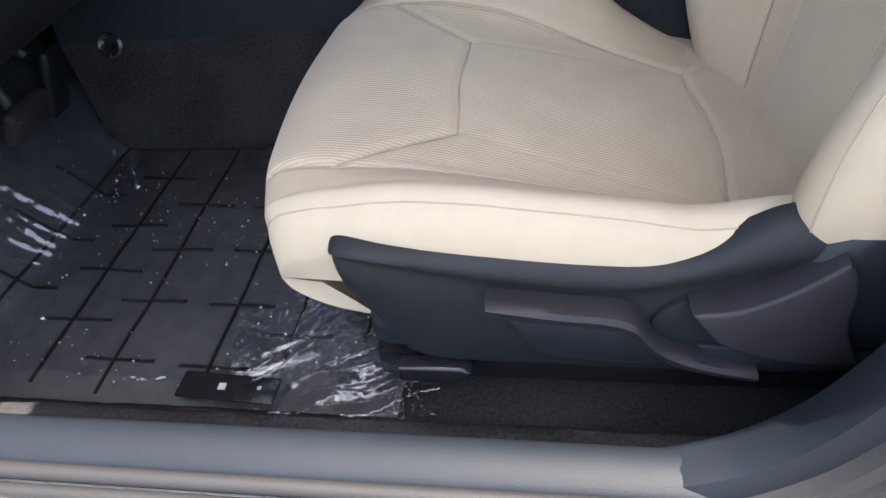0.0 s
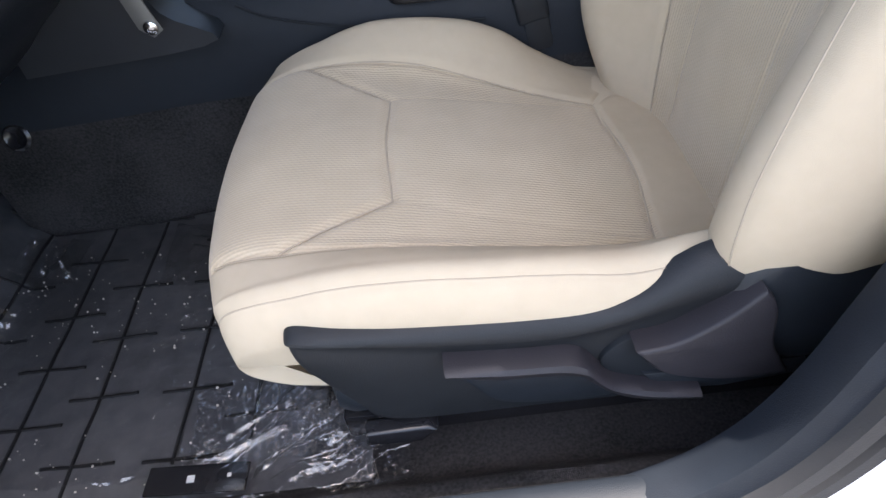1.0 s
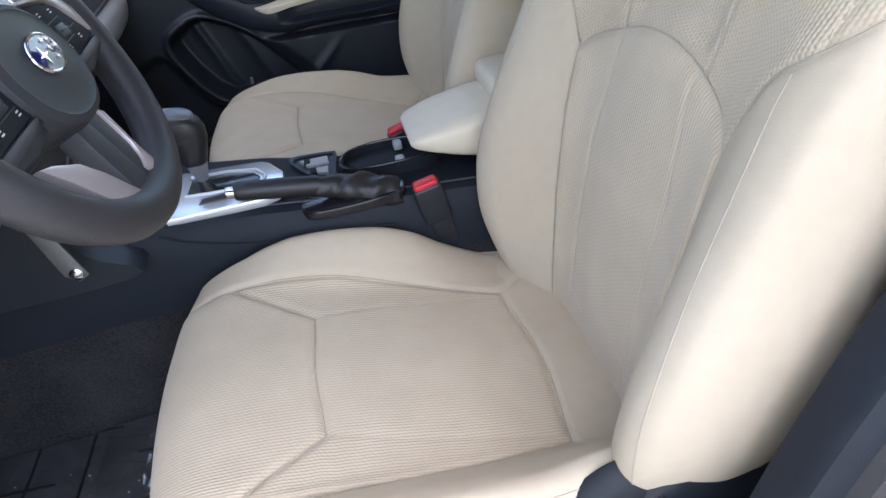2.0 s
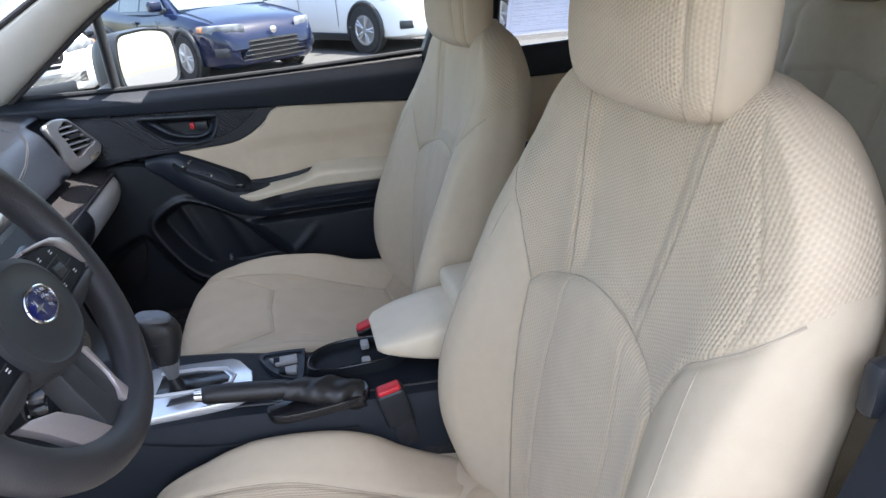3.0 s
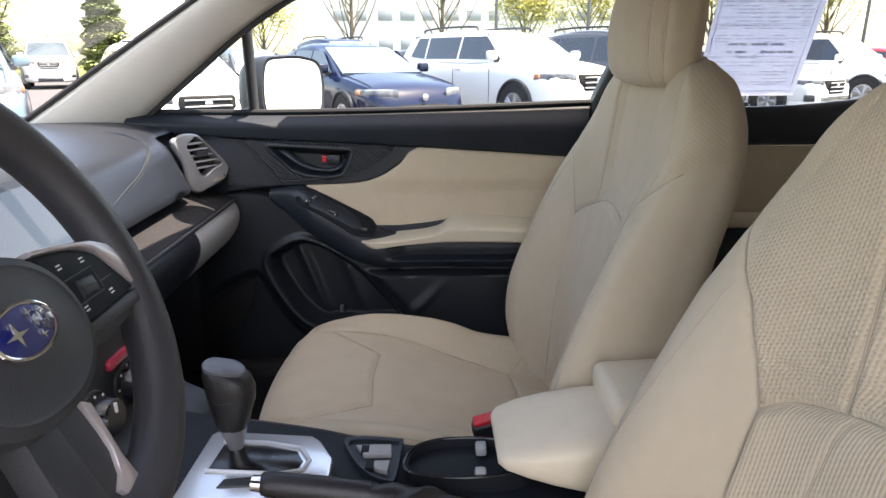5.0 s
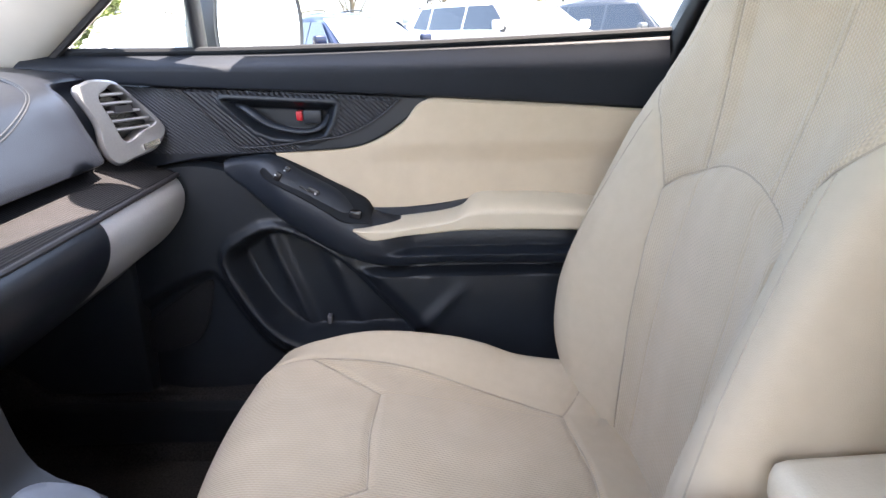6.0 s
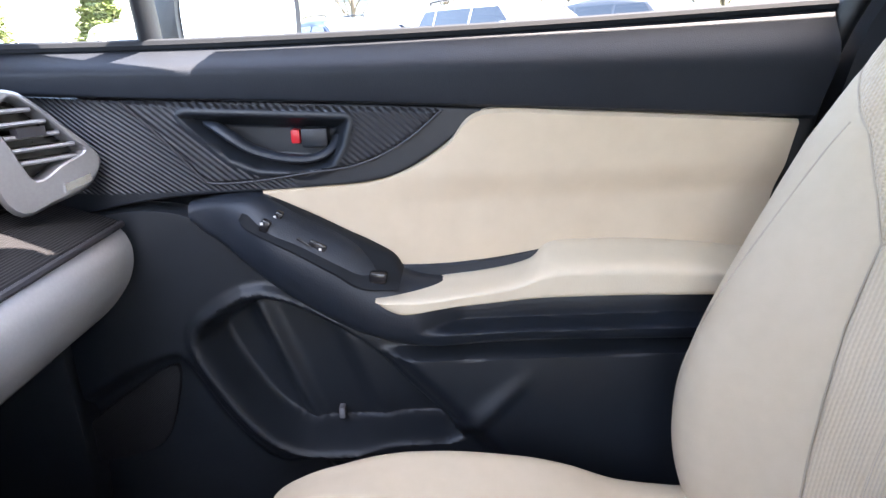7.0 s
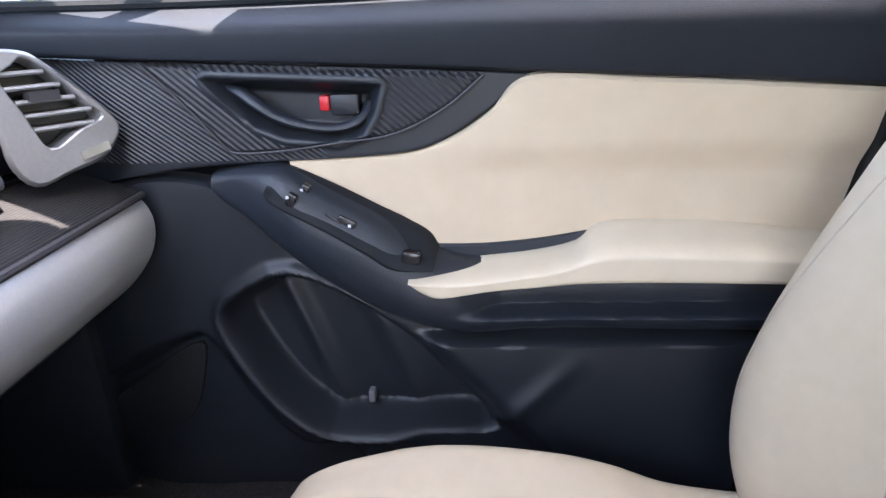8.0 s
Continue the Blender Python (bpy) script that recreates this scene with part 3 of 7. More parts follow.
    tip = prism(smooth([(0.260, 0.612), (0.292, 0.618), (0.327, 0.642), (0.354, 0.672)], 16).tolist() + smooth([(0.363, 0.660), (0.370, 0.640), (0.377, 0.600), (0.400, 0.557)], 10).tolist() + smooth([(0.366, 0.555), (0.332, 0.560), (0.291, 0.575), (0.272, 0.595)], 10).tolist(), "y", out(-0.240), out(-0.272), 0.007, 3)
    # Matte black plate that paints the shaded well around the recline lever.
    part("lever_well_shade", prism(closed([(0.237, 0.574), (0.254, 0.606), (0.282, 0.610), (0.322, 0.628), (0.363, 0.675), (0.386, 0.634), (0.402, 0.562), (0.382, 0.528), (0.292, 0.528)], 48), "y", out(-0.238), out(-0.2535), 0.003), M_MATTE, skin)
    part("lever_shaft", prism([(0.274, 0.560), (0.342, 0.554), (0.422, 0.558), (0.432, 0.533), (0.352, 0.524), (0.292, 0.532)], "y", out(-0.240), out(-0.258), 0.004), M_BLACK, skin)
    part("recline_lever", tip, M_LEVER, skin, "grey plastic seat recline lever")
    cap = prism([(0.006, 0.470), (0.010, 0.492), (0.072, 0.494), (0.082, 0.486), (0.064, 0.468)], "y", out(-0.247), out(-0.226), 0.005, 3)
    part("rail_cap", cap, M_GLOSSBLACK, seat, "glossy black rail end cap")
    return seat


# ---------- the large structure ----------
GROUND = thing("ground", "grey asphalt of a car park", "ground", kind="structure")
part("asphalt", grid_mesh([[(x, y, 0) for y in (-3000, -40, 0, 40, 3000)] for x in (-3000, -40, 0, 40, 3000)]), M_ASPHALT, GROUND)

# floor pan with a raised tunnel and a kick-up towards the pedals
FLOOR = thing("floor", "black carpeted car floor", "floor", kind="structure")


def floor_z(x, y):
    z = 0.410
    z += 0.080 * step_up(0.348, 0.292, y)
    z += 0.10 * max(0.0, min(1.0, (y - 1.60) / 0.05)) ** 1.5
    z += max(0.0, -0.538 - x) * 0.9
    return z + 0.0022 * noise.noise((x * 140, y * 140, 0)) + 0.004 * noise.noise((x * 9, y * 9, 3))


carpet = grid_mesh([[(x, y, floor_z(x, y)) for y in np.linspace(0.265, 1.70, 130)] for x in np.linspace(-1.0, 1.2, 190)])
part("carpet", carpet, M_CARPET, FLOOR)
part("floor_pan", box(-1.0, 0.20, 0.30, 1.9, 1.74, 0.36, 0.02), M_BLACK, FLOOR)
part("rear_floor", box(0.85, 0.30, 0.36, 1.5, 1.66, 0.43, 0.01), M_CARPET, FLOOR)

# driver's sill with its scuff plate, seal and painted outer skin
M_SILLTRIM = mat("grained_sill_plastic", (0.0095, 0.0135, 0.020), 0.6, second=(0.0075, 0.0105, 0.016), bump=0.3, bump_scale=800, spec=0.3)
SILL = thing("door_sill", "black plastic sill trim of the open driver doorway", "sill", kind="structure")
sill_prof = [(0.284, 0.450), (0.283, 0.490), (0.276, 0.501), (0.262, 0.505), (0.244, 0.502), (0.232, 0.492), (0.229, 0.46)]
part("scuff_plate", grid_mesh([[(x, y, z) for y, z in smooth(sill_prof, 24)] for x in np.linspace(-1.0, 0.285, 30)], caps=True), M_SILLTRIM, SILL)



pillar_line = [(0.235, 0.262, 0.494), (0.262, 0.262, 0.506), (0.300, 0.263, 0.529), (0.336, 0.264, 0.570), (0.364, 0.266, 0.632), (0.385, 0.270, 0.705), (0.406, 0.274, 0.78), (0.435, 0.279, 0.86), (0.480, 0.287, 0.96), (0.535, 0.30, 1.10), (0.58, 0.33, 1.28), (0.615, 0.37, 1.40)]
pl_pts = smooth(pillar_line, 80)


def swept(offsets, name, material, parent, label=""):
    """A strip along the pillar's line; offsets are (along the outside normal, towards the cabin) pairs."""
    rows = []
    for i in range(len(pl_pts)):
        p = Vector(pl_pts[i])
        d = Vector(pl_pts[min(i + 1, 80)]) - Vector(pl_pts[max(i - 1, 0)])
        nrm = Vector((d.z, 0, -d.x)).normalized()
        rows.append([p + nrm * a + Vector((0, b, 0)) for a, b in offsets])
    return part(name, grid_mesh(rows, close_v=True, caps=True), material, parent, label)


swept([(0.004, 0.02), (-0.001, -0.004), (0.002, -0.018), (0.02, -0.028), (0.065, -0.028), (0.08, 0.01), (0.08, 0.02)], "pillar_trim", M_SILLTRIM, SILL)
swept([(0.018, -0.026), (0.022, -0.038), (0.034, -0.040), (0.042, -0.030), (0.034, -0.024)], "door_seal", M_RUBBER, SILL)
swept([(0.044, -0.026), (0.05, -0.038), (0.06, -0.04), (0.068, -0.028)], "outer_seal", M_RUBBER, SILL)
swept([(0.066, -0.03), (0.08, -0.045), (0.18, -0.060), (0.19, 0.02), (0.08, 0.02)], "painted_pillar", M_WHITEPAINT, SILL)
for nm, y0, z0, r in (("door_seal", 0.228, 0.492, 0.008), ("outer_seal", 0.213, 0.484, 0.007)):
    part(nm, tube([(-1.0, y0, z0), (-0.4, y0, z0), (0.0, y0, z0), (0.268, y0, z0 + 0.002)], r, 12, 20), M_RUBBER, SILL)
part("painted_sill", grid_mesh([[(x, y, z) for y, z in smooth([(0.24, 0.456), (0.228, 0.478), (0.205, 0.478), (0.17, 0.461), (0.13, 0.436), (0.10, 0.39), (0.095, 0.25), (0.12, 0.2), (0.24, 0.2)], 30)] for x in np.linspace(-1.1, 0.5, 12)], caps=True), M_WHITEPAINT, SILL)

# roof, headliner and pillars ------------------------------------------------
CEILING = thing("ceiling", "greige fabric headliner of the car", "ceiling", kind="structure")


def rail_y(z):
    return 1.70 - 0.36 * (z - 1.10)


ROOF_Z = [(-0.02, 1.425), (0.2, 1.462), (0.5, 1.478), (0.9, 1.470), (1.4, 1.42), (1.9, 1.32)]


def roof_z(x, y):
    return curve_at(ROOF_Z, x) - 0.035 * (abs(y - 0.955) / 0.6) ** 3


lin = grid_mesh([[(x + 0.05 * (1 - (abs(y - 0.955) / 0.62) ** 2) * (-1 if x < 0 else 0), y, roof_z(x, y)) for y in np.linspace(0.345, 1.565, 40)] for x in np.linspace(-0.02, 1.9, 50)])
part("headliner", lin, M_HEADLINER, CEILING)
# Unseen edges widened past the rails to throw shade on carpet and belt.
skin = grid_mesh([[(x + 0.05 * (1 - (abs(y - 0.955) / 0.62) ** 2) * (-1 if x < 0.0 else 0), y, roof_z(x, y) + 0.035 - 0.05 * (min(abs(y - 0.955), 0.64) / 0.69) ** 8) for y in np.linspace(0.232, 1.666, 40)] for x in np.linspace(-0.05, 2.0, 50)])
part("roof_skin", skin, M_WHITEPAINT, CEILING)

# outline of the passenger side openings in (x, z)
WINDOW_TOP = [(-0.50, 1.045), (-0.44, 1.085), (-0.33, 1.165), (-0.20, 1.258), (-0.08, 1.325), (0.06, 1.375), (0.20, 1.402), (0.40, 1.428), (0.62, 1.440)]
RAIL_TOP = [(-0.70, 1.056), (-0.60, 1.112), (-0.455, 1.195), (-0.30, 1.282), (-0.12, 1.382), (0.04, 1.445), (0.2, 1.468), (0.40, 1.475), (0.62, 1.478)]
PILLARS = thing("pillar_trim", "greige plastic trim of the windscreen pillar", "trim", kind="structure")


def pillar_strip(side):
    lo, hi = smooth(WINDOW_TOP, 60), smooth(RAIL_TOP, 60)
    rows = []
    for i in range(61):
        row = []
        for j in range(13):
            t = j / 12
            x = lo[i][0] + (hi[i][0] - lo[i][0]) * t
            z = lo[i][1] + (hi[i][1] - lo[i][1]) * t
            y = rail_y(z) - 0.02 - 0.035 * math.sin(math.pi * t) ** 0.6 - 0.05 * t ** 2
            row.append((x, y if side > 0 else 1.91 - y, z))
        for j in (12, 6, 0):
            t = j / 12
            x = lo[i][0] + (hi[i][0] - lo[i][0]) * t
            z = lo[i][1] + (hi[i][1] - lo[i][1]) * t
            y = rail_y(z) + 0.015 - 0.05 * t ** 2
            row.append((x, y if side > 0 else 1.91 - y, z))
        rows.append(row)
    return grid_mesh(rows, close_v=True, caps=True)


part("pillar_cover", pillar_strip(1), M_PILLAR, PILLARS)
seam_lo, seam_hi = curve_at(WINDOW_TOP, 0.045), curve_at(RAIL_TOP, 0.035)
part("trim_joint", tube([(0.045 - 0.010 * t, rail_y(seam_lo + (seam_hi - seam_lo) * t) - 0.0205 - 0.035 * math.sin(math.pi * t) ** 0.6 - 0.05 * t ** 2, seam_lo + (seam_hi - seam_lo) * t) for t in np.linspace(0.02, 0.98, 14)], 0.0016, 6), M_MATTE, PILLARS, "dark joint between pillar trim and headliner")
part("pillar_cover", pillar_strip(-1), M_PILLAR, PILLARS)
part("window_seal", tube([(x, rail_y(z) - 0.018, z - 0.006) for x, z in WINDOW_TOP], 0.006, 8, 60), M_RUBBER, PILLARS)
# windscreen edge: black frit and seal
part("screen_seal", tube([(x - 0.004, rail_y(z) - 0.072, z + 0.004) for x, z in RAIL_TOP[:7]], 0.006, 8, 60), M_RUBBER, PILLARS)

# passenger B pillar and rear side of the cabin
SIDE = thing("wall_right", "trimmed right side of the cabin", "wall", kind="structure")


def upright(name, pts0, pts1, y_off, thick, material, parent, label=""):
    """A pillar between two lines of (x, z), lying against the window plane."""
    a, b = smooth(pts0, 24), smooth(pts1, 24)
    rows = []
    for i in range(25):
        row = []
        for j in range(9):
            t = j / 8
            x = a[i][0] + (b[i][0] - a[i][0]) * t
            z = a[i][1] + (b[i][1] - a[i][1]) * t
            row.append((x, rail_y(max(z, 1.08)) + y_off - 0.012 * math.sin(math.pi * t), z))
        for t in (1, 0):
            x = a[i][0] + (b[i][0] - a[i][0]) * t
            z = a[i][1] + (b[i][1] - a[i][1]) * t
            row.append((x, rail_y(max(z, 1.08)) + y_off + thick, z))
        rows.append(row)
    return part(name, grid_mesh(rows, close_v=True, caps=True), material, parent, label)


upright("door_frame", [(0.40, 0.60), (0.455, 0.80), (0.492, 1.00), (0.518, 1.10), (0.575, 1.27), (0.630, 1.442)], [(0.43, 0.60), (0.485, 0.80), (0.522, 1.00), (0.548, 1.10), (0.600, 1.27), (0.652, 1.442)], -0.012, 0.03, M_BLACK, SIDE)
upright("centre_pillar", [(0.43, 0.45), (0.49, 0.80), (0.528, 1.00), (0.552, 1.10), (0.605, 1.27), (0.655, 1.45)], [(0.70, 0.45), (0.70, 0.80), (0.70, 1.00), (0.70, 1.10), (0.70, 1.27), (0.735, 1.45)], -0.03, 0.06, M_DARK, SIDE)
# Darker headliner tone puts the shade on this pillar trim into its colour.
upright("pillar_upper_trim", [(0.57, 1.12), (0.62, 1.28), (0.668, 1.455)], [(0.685, 1.12), (0.690, 1.28), (0.735, 1.455)], -0.045, 0.03, M_HEADLINER, SIDE)
upright("rear_door_frame", [(0.70, 0.6), (0.70, 1.0), (0.70, 1.10), (0.70, 1.27), (0.712, 1.36), (0.735, 1.45)], [(0.718, 0.6), (0.718, 1.0), (0.718, 1.10), (0.718, 1.27), (0.736, 1.36), (0.785, 1.45)], -0.015, 0.03, M_BLACK, SIDE)
part("rear_rail", tube([(0.62, 1.555, 1.465), (0.9, 1.555, 1.462), (1.25, 1.545, 1.43), (1.5, 1.53, 1.385), (1.75, 1.50, 1.33)], 0.035, 14, 30), M_HEADLINER, SIDE)
part("rear_belt", ribbon([(0.71, 1.098), (1.0, 1.108), (1.25, 1.14), (1.36, 1.17)], [(0.71, 1.02), (1.0, 1.02), (1.25, 1.03), (1.36, 1.04)], lambda x, z, u, v: 1.665, 30, 8), M_DARK, SIDE, "dark rear door top trim")
part("rear_ivory", ribbon([(0.71, 1.018), (1.0, 1.018), (1.25, 1.028)], [(0.71, 0.85), (1.0, 0.85), (1.25, 0.86)], lambda x, z, u, v: 1.668, 30, 8), M_IVORY, SIDE, "ivory cloth rear door insert")
part("rear_pull", box(0.80, 1.63, 0.84, 1.05, 1.66, 0.875, 0.012, 3), M_IVORYPAD, SIDE)
part("rear_lower", ribbon([(0.71, 0.845), (1.0, 0.845), (1.3, 0.855)], [(0.71, 0.42), (1.0, 0.42), (1.3, 0.46)], lambda x, z, u, v: 1.66, 30, 8), M_BLACK, SIDE)
# rear pillar with the small quarter window in it
upright("rear_pillar", [(1.36, 1.15), (1.40, 1.25), (1.43, 1.37), (1.44, 1.44)], [(1.455, 1.16), (1.485, 1.24), (1.49, 1.35), (1.50, 1.42)], -0.06, 0.05, M_PILLAR, SIDE)
upright("rear_window_frame", [(1.30, 1.11), (1.33, 1.2), (1.35, 1.33), (1.33, 1.42)], [(1.365, 1.11), (1.40, 1.2), (1.43, 1.34), (1.43, 1.44)], -0.03, 0.05, M_BLACK, SIDE)
part("quarter_lower", ribbon([(1.36, 1.205), (1.48, 1.205), (1.56, 1.235), (1.66, 1.31), (1.9, 1.33)], [(1.36, 0.9), (1.48, 0.9), (1.6, 0.9), (1.7, 0.9), (1.9, 0.9)], lambda x, z, u, v: 1.60 - 0.08 * (1 - v), 30, 10), M_HEADLINER, SIDE)
part("quarter_upper", ribbon([(1.43, 1.46), (1.6, 1.45), (1.9, 1.40)], [(1.48, 1.375), (1.60, 1.345), (1.9, 1.30)], lambda x, z, u, v: 1.575, 30, 8), M_HEADLINER, SIDE)
part("quarter_seal", tube([(1.485, 1.59, 1.22), (1.49, 1.58, 1.355), (1.58, 1.575, 1.345), (1.655, 1.575, 1.315), (1.60, 1.585, 1.245), (1.485, 1.59, 1.22)], 0.006, 8), M_RUBBER, SIDE)
part("belt_skin", box(-0.47, 1.735, 0.22, 1.9, 1.76, 1.075, 0.01), M_WHITEPAINT, SIDE, "white outer door skin")
part("rocker", box(-1.0, 1.62, 0.30, 1.9, 1.735, 0.50, 0.01), M_BLACK, SIDE)

# rest of the cabin shell, behind and before the eye
REAR = thing("wall_rear", "closed tail of the cabin", "wall", kind="structure")
part("rear_panel", box(1.88, 0.25, 0.40, 1.92, 1.68, 1.20, 0.01), M_BLACK, REAR)
part("parcel_shelf", box(1.35, 0.30, 1.03, 1.90, 1.62, 1.06, 0.01), M_CARPET, REAR)
NEAR = thing("wall_left", "left side of the cabin behind the open doorway", "wall", kind="structure")
part("rear_door_lower", box(0.56, 0.20, 0.30, 1.9, 0.28, 1.08, 0.02), M_BLACK, NEAR)
part("rear_door_skin", box(0.56, 0.13, 0.22, 1.9, 0.20, 1.08, 0.02), M_WHITEPAINT, NEAR)
part("roof_rail", tube([(-0.05, 0.36, 1.42), (0.3, 0.352, 1.462), (0.7, 0.352, 1.465), (1.2, 0.36, 1.44), (1.75, 0.40, 1.33)], 0.035, 14, 30), M_HEADLINER, NEAR)
part("rear_quarter", box(1.35, 0.28, 1.05, 1.9, 0.34, 1.40, 0.02), M_HEADLINER, NEAR)
BULK = thing("wall_front", "black bulkhead below the dashboard", "wall", kind="structure")
part("bulkhead", box(-1.02, 0.22, 0.36, -0.98, 1.72, 1.02, 0.01), M_BLACK, BULK)
part("kick_panel", box(-1.0, 1.665, 0.38, -0.36, 1.73, 1.02, 0.01), M_BLACK, BULK)
part("kick_panel", box(-1.0, 0.22, 0.38, -0.55, 0.262, 1.02, 0.01), M_BLACK, BULK)


def pane(name, pts, material=M_GLASS, thick=0.004, parent=None):
    """A pane of glass over four or more corner points, with thickness."""
    bm = bmesh.new()
    vs = [bm.verts.new(p) for p in pts]
    f = bm.faces.new(vs)
    bmesh.ops.recalc_face_normals(bm, faces=bm.faces)
    r = bmesh.ops.extrude_face_region(bm, geom=[f])
    n = f.normal.copy()
    for v in r["geom"]:
        if isinstance(v, bmesh.types.BMVert):
            v.co += n * thick
    ob = part(name, bm, material, parent, flat=True)
    ob.visible_shadow = False
    return ob


WIN1 = thing("window_1", "clear raised front passenger window", "window", kind="structure")
pane("pane", [(x, rail_y(z) + 0.004, z) for x, z in ((-0.44, 1.06), (-0.43, 1.085), (-0.20, 1.258), (-0.08, 1.325), (0.06, 1.375), (0.20, 1.402), (0.40, 1.428), (0.635, 1.445), (0.52, 1.08), (0.50, 1.06))], parent=WIN1)
upright("divider_bar", [(-0.224, 1.07), (-0.205, 1.27)], [(-0.205, 1.07), (-0.187, 1.285)], -0.004, 0.02, M_BLACK, WIN1)
WIN2 = thing("window_2", "clear rear passenger window", "window", kind="structure")
pane("pane", [(x, rail_y(z) + 0.004, z) for x, z in ((0.705, 1.06), (0.715, 1.445), (1.20, 1.44), (1.38, 1.40), (1.40, 1.12), (1.36, 1.06))], parent=WIN2)
WIN3 = thing("window_3", "clear sloping windscreen", "window", kind="structure")
pane("pane", [(-0.84, 0.28, 1.06), (-0.84, 1.63, 1.06), (-0.02, 1.54, 1.44), (-0.02, 0.37, 1.44)], parent=WIN3)

# Unseen tinted panes, added with shadows on to cut light on the rear bench.
M_TINT = glass("tinted_glass", (0.30, 0.32, 0.32))
WIN4 = thing("window_4", "unseen tinted rear driver-side window, added to dim the bench", "window", kind="structure")
pane("pane", [(0.60, 0.24, 1.07), (0.66, 0.345, 1.43), (1.20, 0.345, 1.42), (1.36, 0.33, 1.38), (1.40, 0.24, 1.07)], M_TINT, parent=WIN4).visible_shadow = True
WIN5 = thing("window_5", "unseen tinted rear hatch window, added to dim the cabin", "window", kind="structure")
pane("pane", [(1.88, 0.40, 1.18), (1.88, 1.52, 1.18), (1.80, 1.48, 1.34), (1.80, 0.44, 1.34)], M_TINT, parent=WIN5).visible_shadow = True

front_seat("driver_seat", "beige cloth driver seat with black plastic side shield", (0, 0.600, 0), 1, True)
front_seat("passenger_seat", "beige cloth passenger seat, empty and clean", (0.006, 1.315, -0.008), -1, False)


# ---------- passenger door ----------

def sdf_poly(p, poly):
    """Signed distance to a polygon, negative inside."""
    d = min(seg_dist(p, poly[i], poly[(i + 1) % len(poly)]) for i in range(len(poly)))
    inside = False
    j = len(poly) - 1
    for i in range(len(poly)):
        if (poly[i][1] > p[1]) != (poly[j][1] > p[1]) and p[0] < (poly[j][0] - poly[i][0]) * (p[1] - poly[i][1]) / (poly[j][1] - poly[i][1]) + poly[i][0]:
            inside = not inside
        j = i
    return -d if inside else d


def step(a, b, x):
    t = max(0.0, min(1.0, (x - a) / (b - a)))
    return t * t * (3 - 2 * t)


def ribbed(name, base, second, angle_deg, pitch, depth=0.8, rough=0.45, cross=0.0):
    """Moulded plastic with fine parallel ribs in the x-z plane; with cross, a twill of two directions."""
    m = mat(name, base, rough, second=second)
    n, l = m.node_tree.nodes, m.node_tree.links
    co = n.new("ShaderNodeTexCoord")
    last = None
    for k, amount in ((0, 1.0), (1, cross)):
        if amount == 0:
            continue
        a = radians(angle_deg + 90 * k)
        dot = n.new("ShaderNodeVectorMath")
        dot.operation = "DOT_PRODUCT"
        f = 2 * math.pi / pitch
        dot.inputs[1].default_value = (math.cos(a) * f, 0.0, math.sin(a) * f)
        l.new(co.outputs["Object"], dot.inputs[0])
        sine = n.new("ShaderNodeMath")
        sine.operation = "SINE"
        l.new(dot.outputs["Value"], sine.inputs[0])
        if last is None:
            last = sine
        else:
            mul = n.new("ShaderNodeMath")
            mul.operation = "MULTIPLY"
            l.new(last.outputs[0], mul.inputs[0])
            l.new(sine.outputs[0], mul.inputs[1])
            last = mul
    bump = n.new("ShaderNodeBump")
    bump.inputs["Strength"].default_value, bump.inputs["Distance"].default_value = depth, 0.0008
    l.new(last.outputs[0], bump.inputs["Height"])
    l.new(bump.outputs["Normal"], n["Principled BSDF"].inputs["Normal"])
    return m


M_RIBPANEL = ribbed("ribbed_black_plastic", (0.030, 0.033, 0.040), (0.024, 0.027, 0.033), 53, 0.0044, 0.8, 0.42)
M_CARBON = ribbed("carbon_weave_plastic", (0.032, 0.034, 0.040), (0.024, 0.026, 0.031), 48, 0.0056, 0.9, 0.36)
M_GRILLE = ribbed("speaker_grille", (0.008, 0.009, 0.011), (0.006, 0.006, 0.008), 0, 0.003, 0.7, 0.6, 1.0)

DOOR = thing("passenger_door", "closed passenger door with ivory cloth insert and black plastic", "car door")
part("door_shell", box(-0.46, 1.724, 0.44, 0.50, 1.735, 1.075, 0.004), M_BLACK, DOOR)
part("belt_trim", ribbon([(-0.47, 1.093), (-0.34, 1.091), (-0.15, 1.090), (0.0, 1.092), (0.17, 1.097), (0.35, 1.103), (0.52, 1.110)], [(-0.47, 1.052), (-0.34, 1.047), (-0.23, 1.041), (-0.063, 1.033), (0.138, 1.021), (0.345, 1.008), (0.490, 0.997)],
                         lambda x, z, u, v: 1.650 + 0.040 * step(0.45, 1.02, v) ** 1.3 - 0.004 * math.sin(math.pi * v), 80, 24, 0.02, 0.006), M_SILLTRIM, DOOR)
part("glass_seal", tube([(-0.44, 1.690, 1.094), (-0.15, 1.690, 1.093), (0.17, 1.691, 1.099), (0.52, 1.692, 1.112)], 0.006, 8, 40), M_MATTE, DOOR)

CAVITY = [(-0.170, 1.020), (-0.003, 1.010), (-0.010, 0.986), (-0.022, 0.967), (-0.045, 0.960), (-0.098, 0.965), (-0.126, 0.977), (-0.148, 0.998)]
BEZEL = [(-0.235, 1.038), (-0.215, 1.018), (-0.190, 0.990), (-0.162, 0.956), (-0.148, 0.9485), (-0.10, 0.950), (-0.044, 0.957), (0.000, 0.962), (0.035, 0.974), (0.068, 0.993), (0.099, 1.0185), (0.0, 1.024), (-0.12, 1.030)]


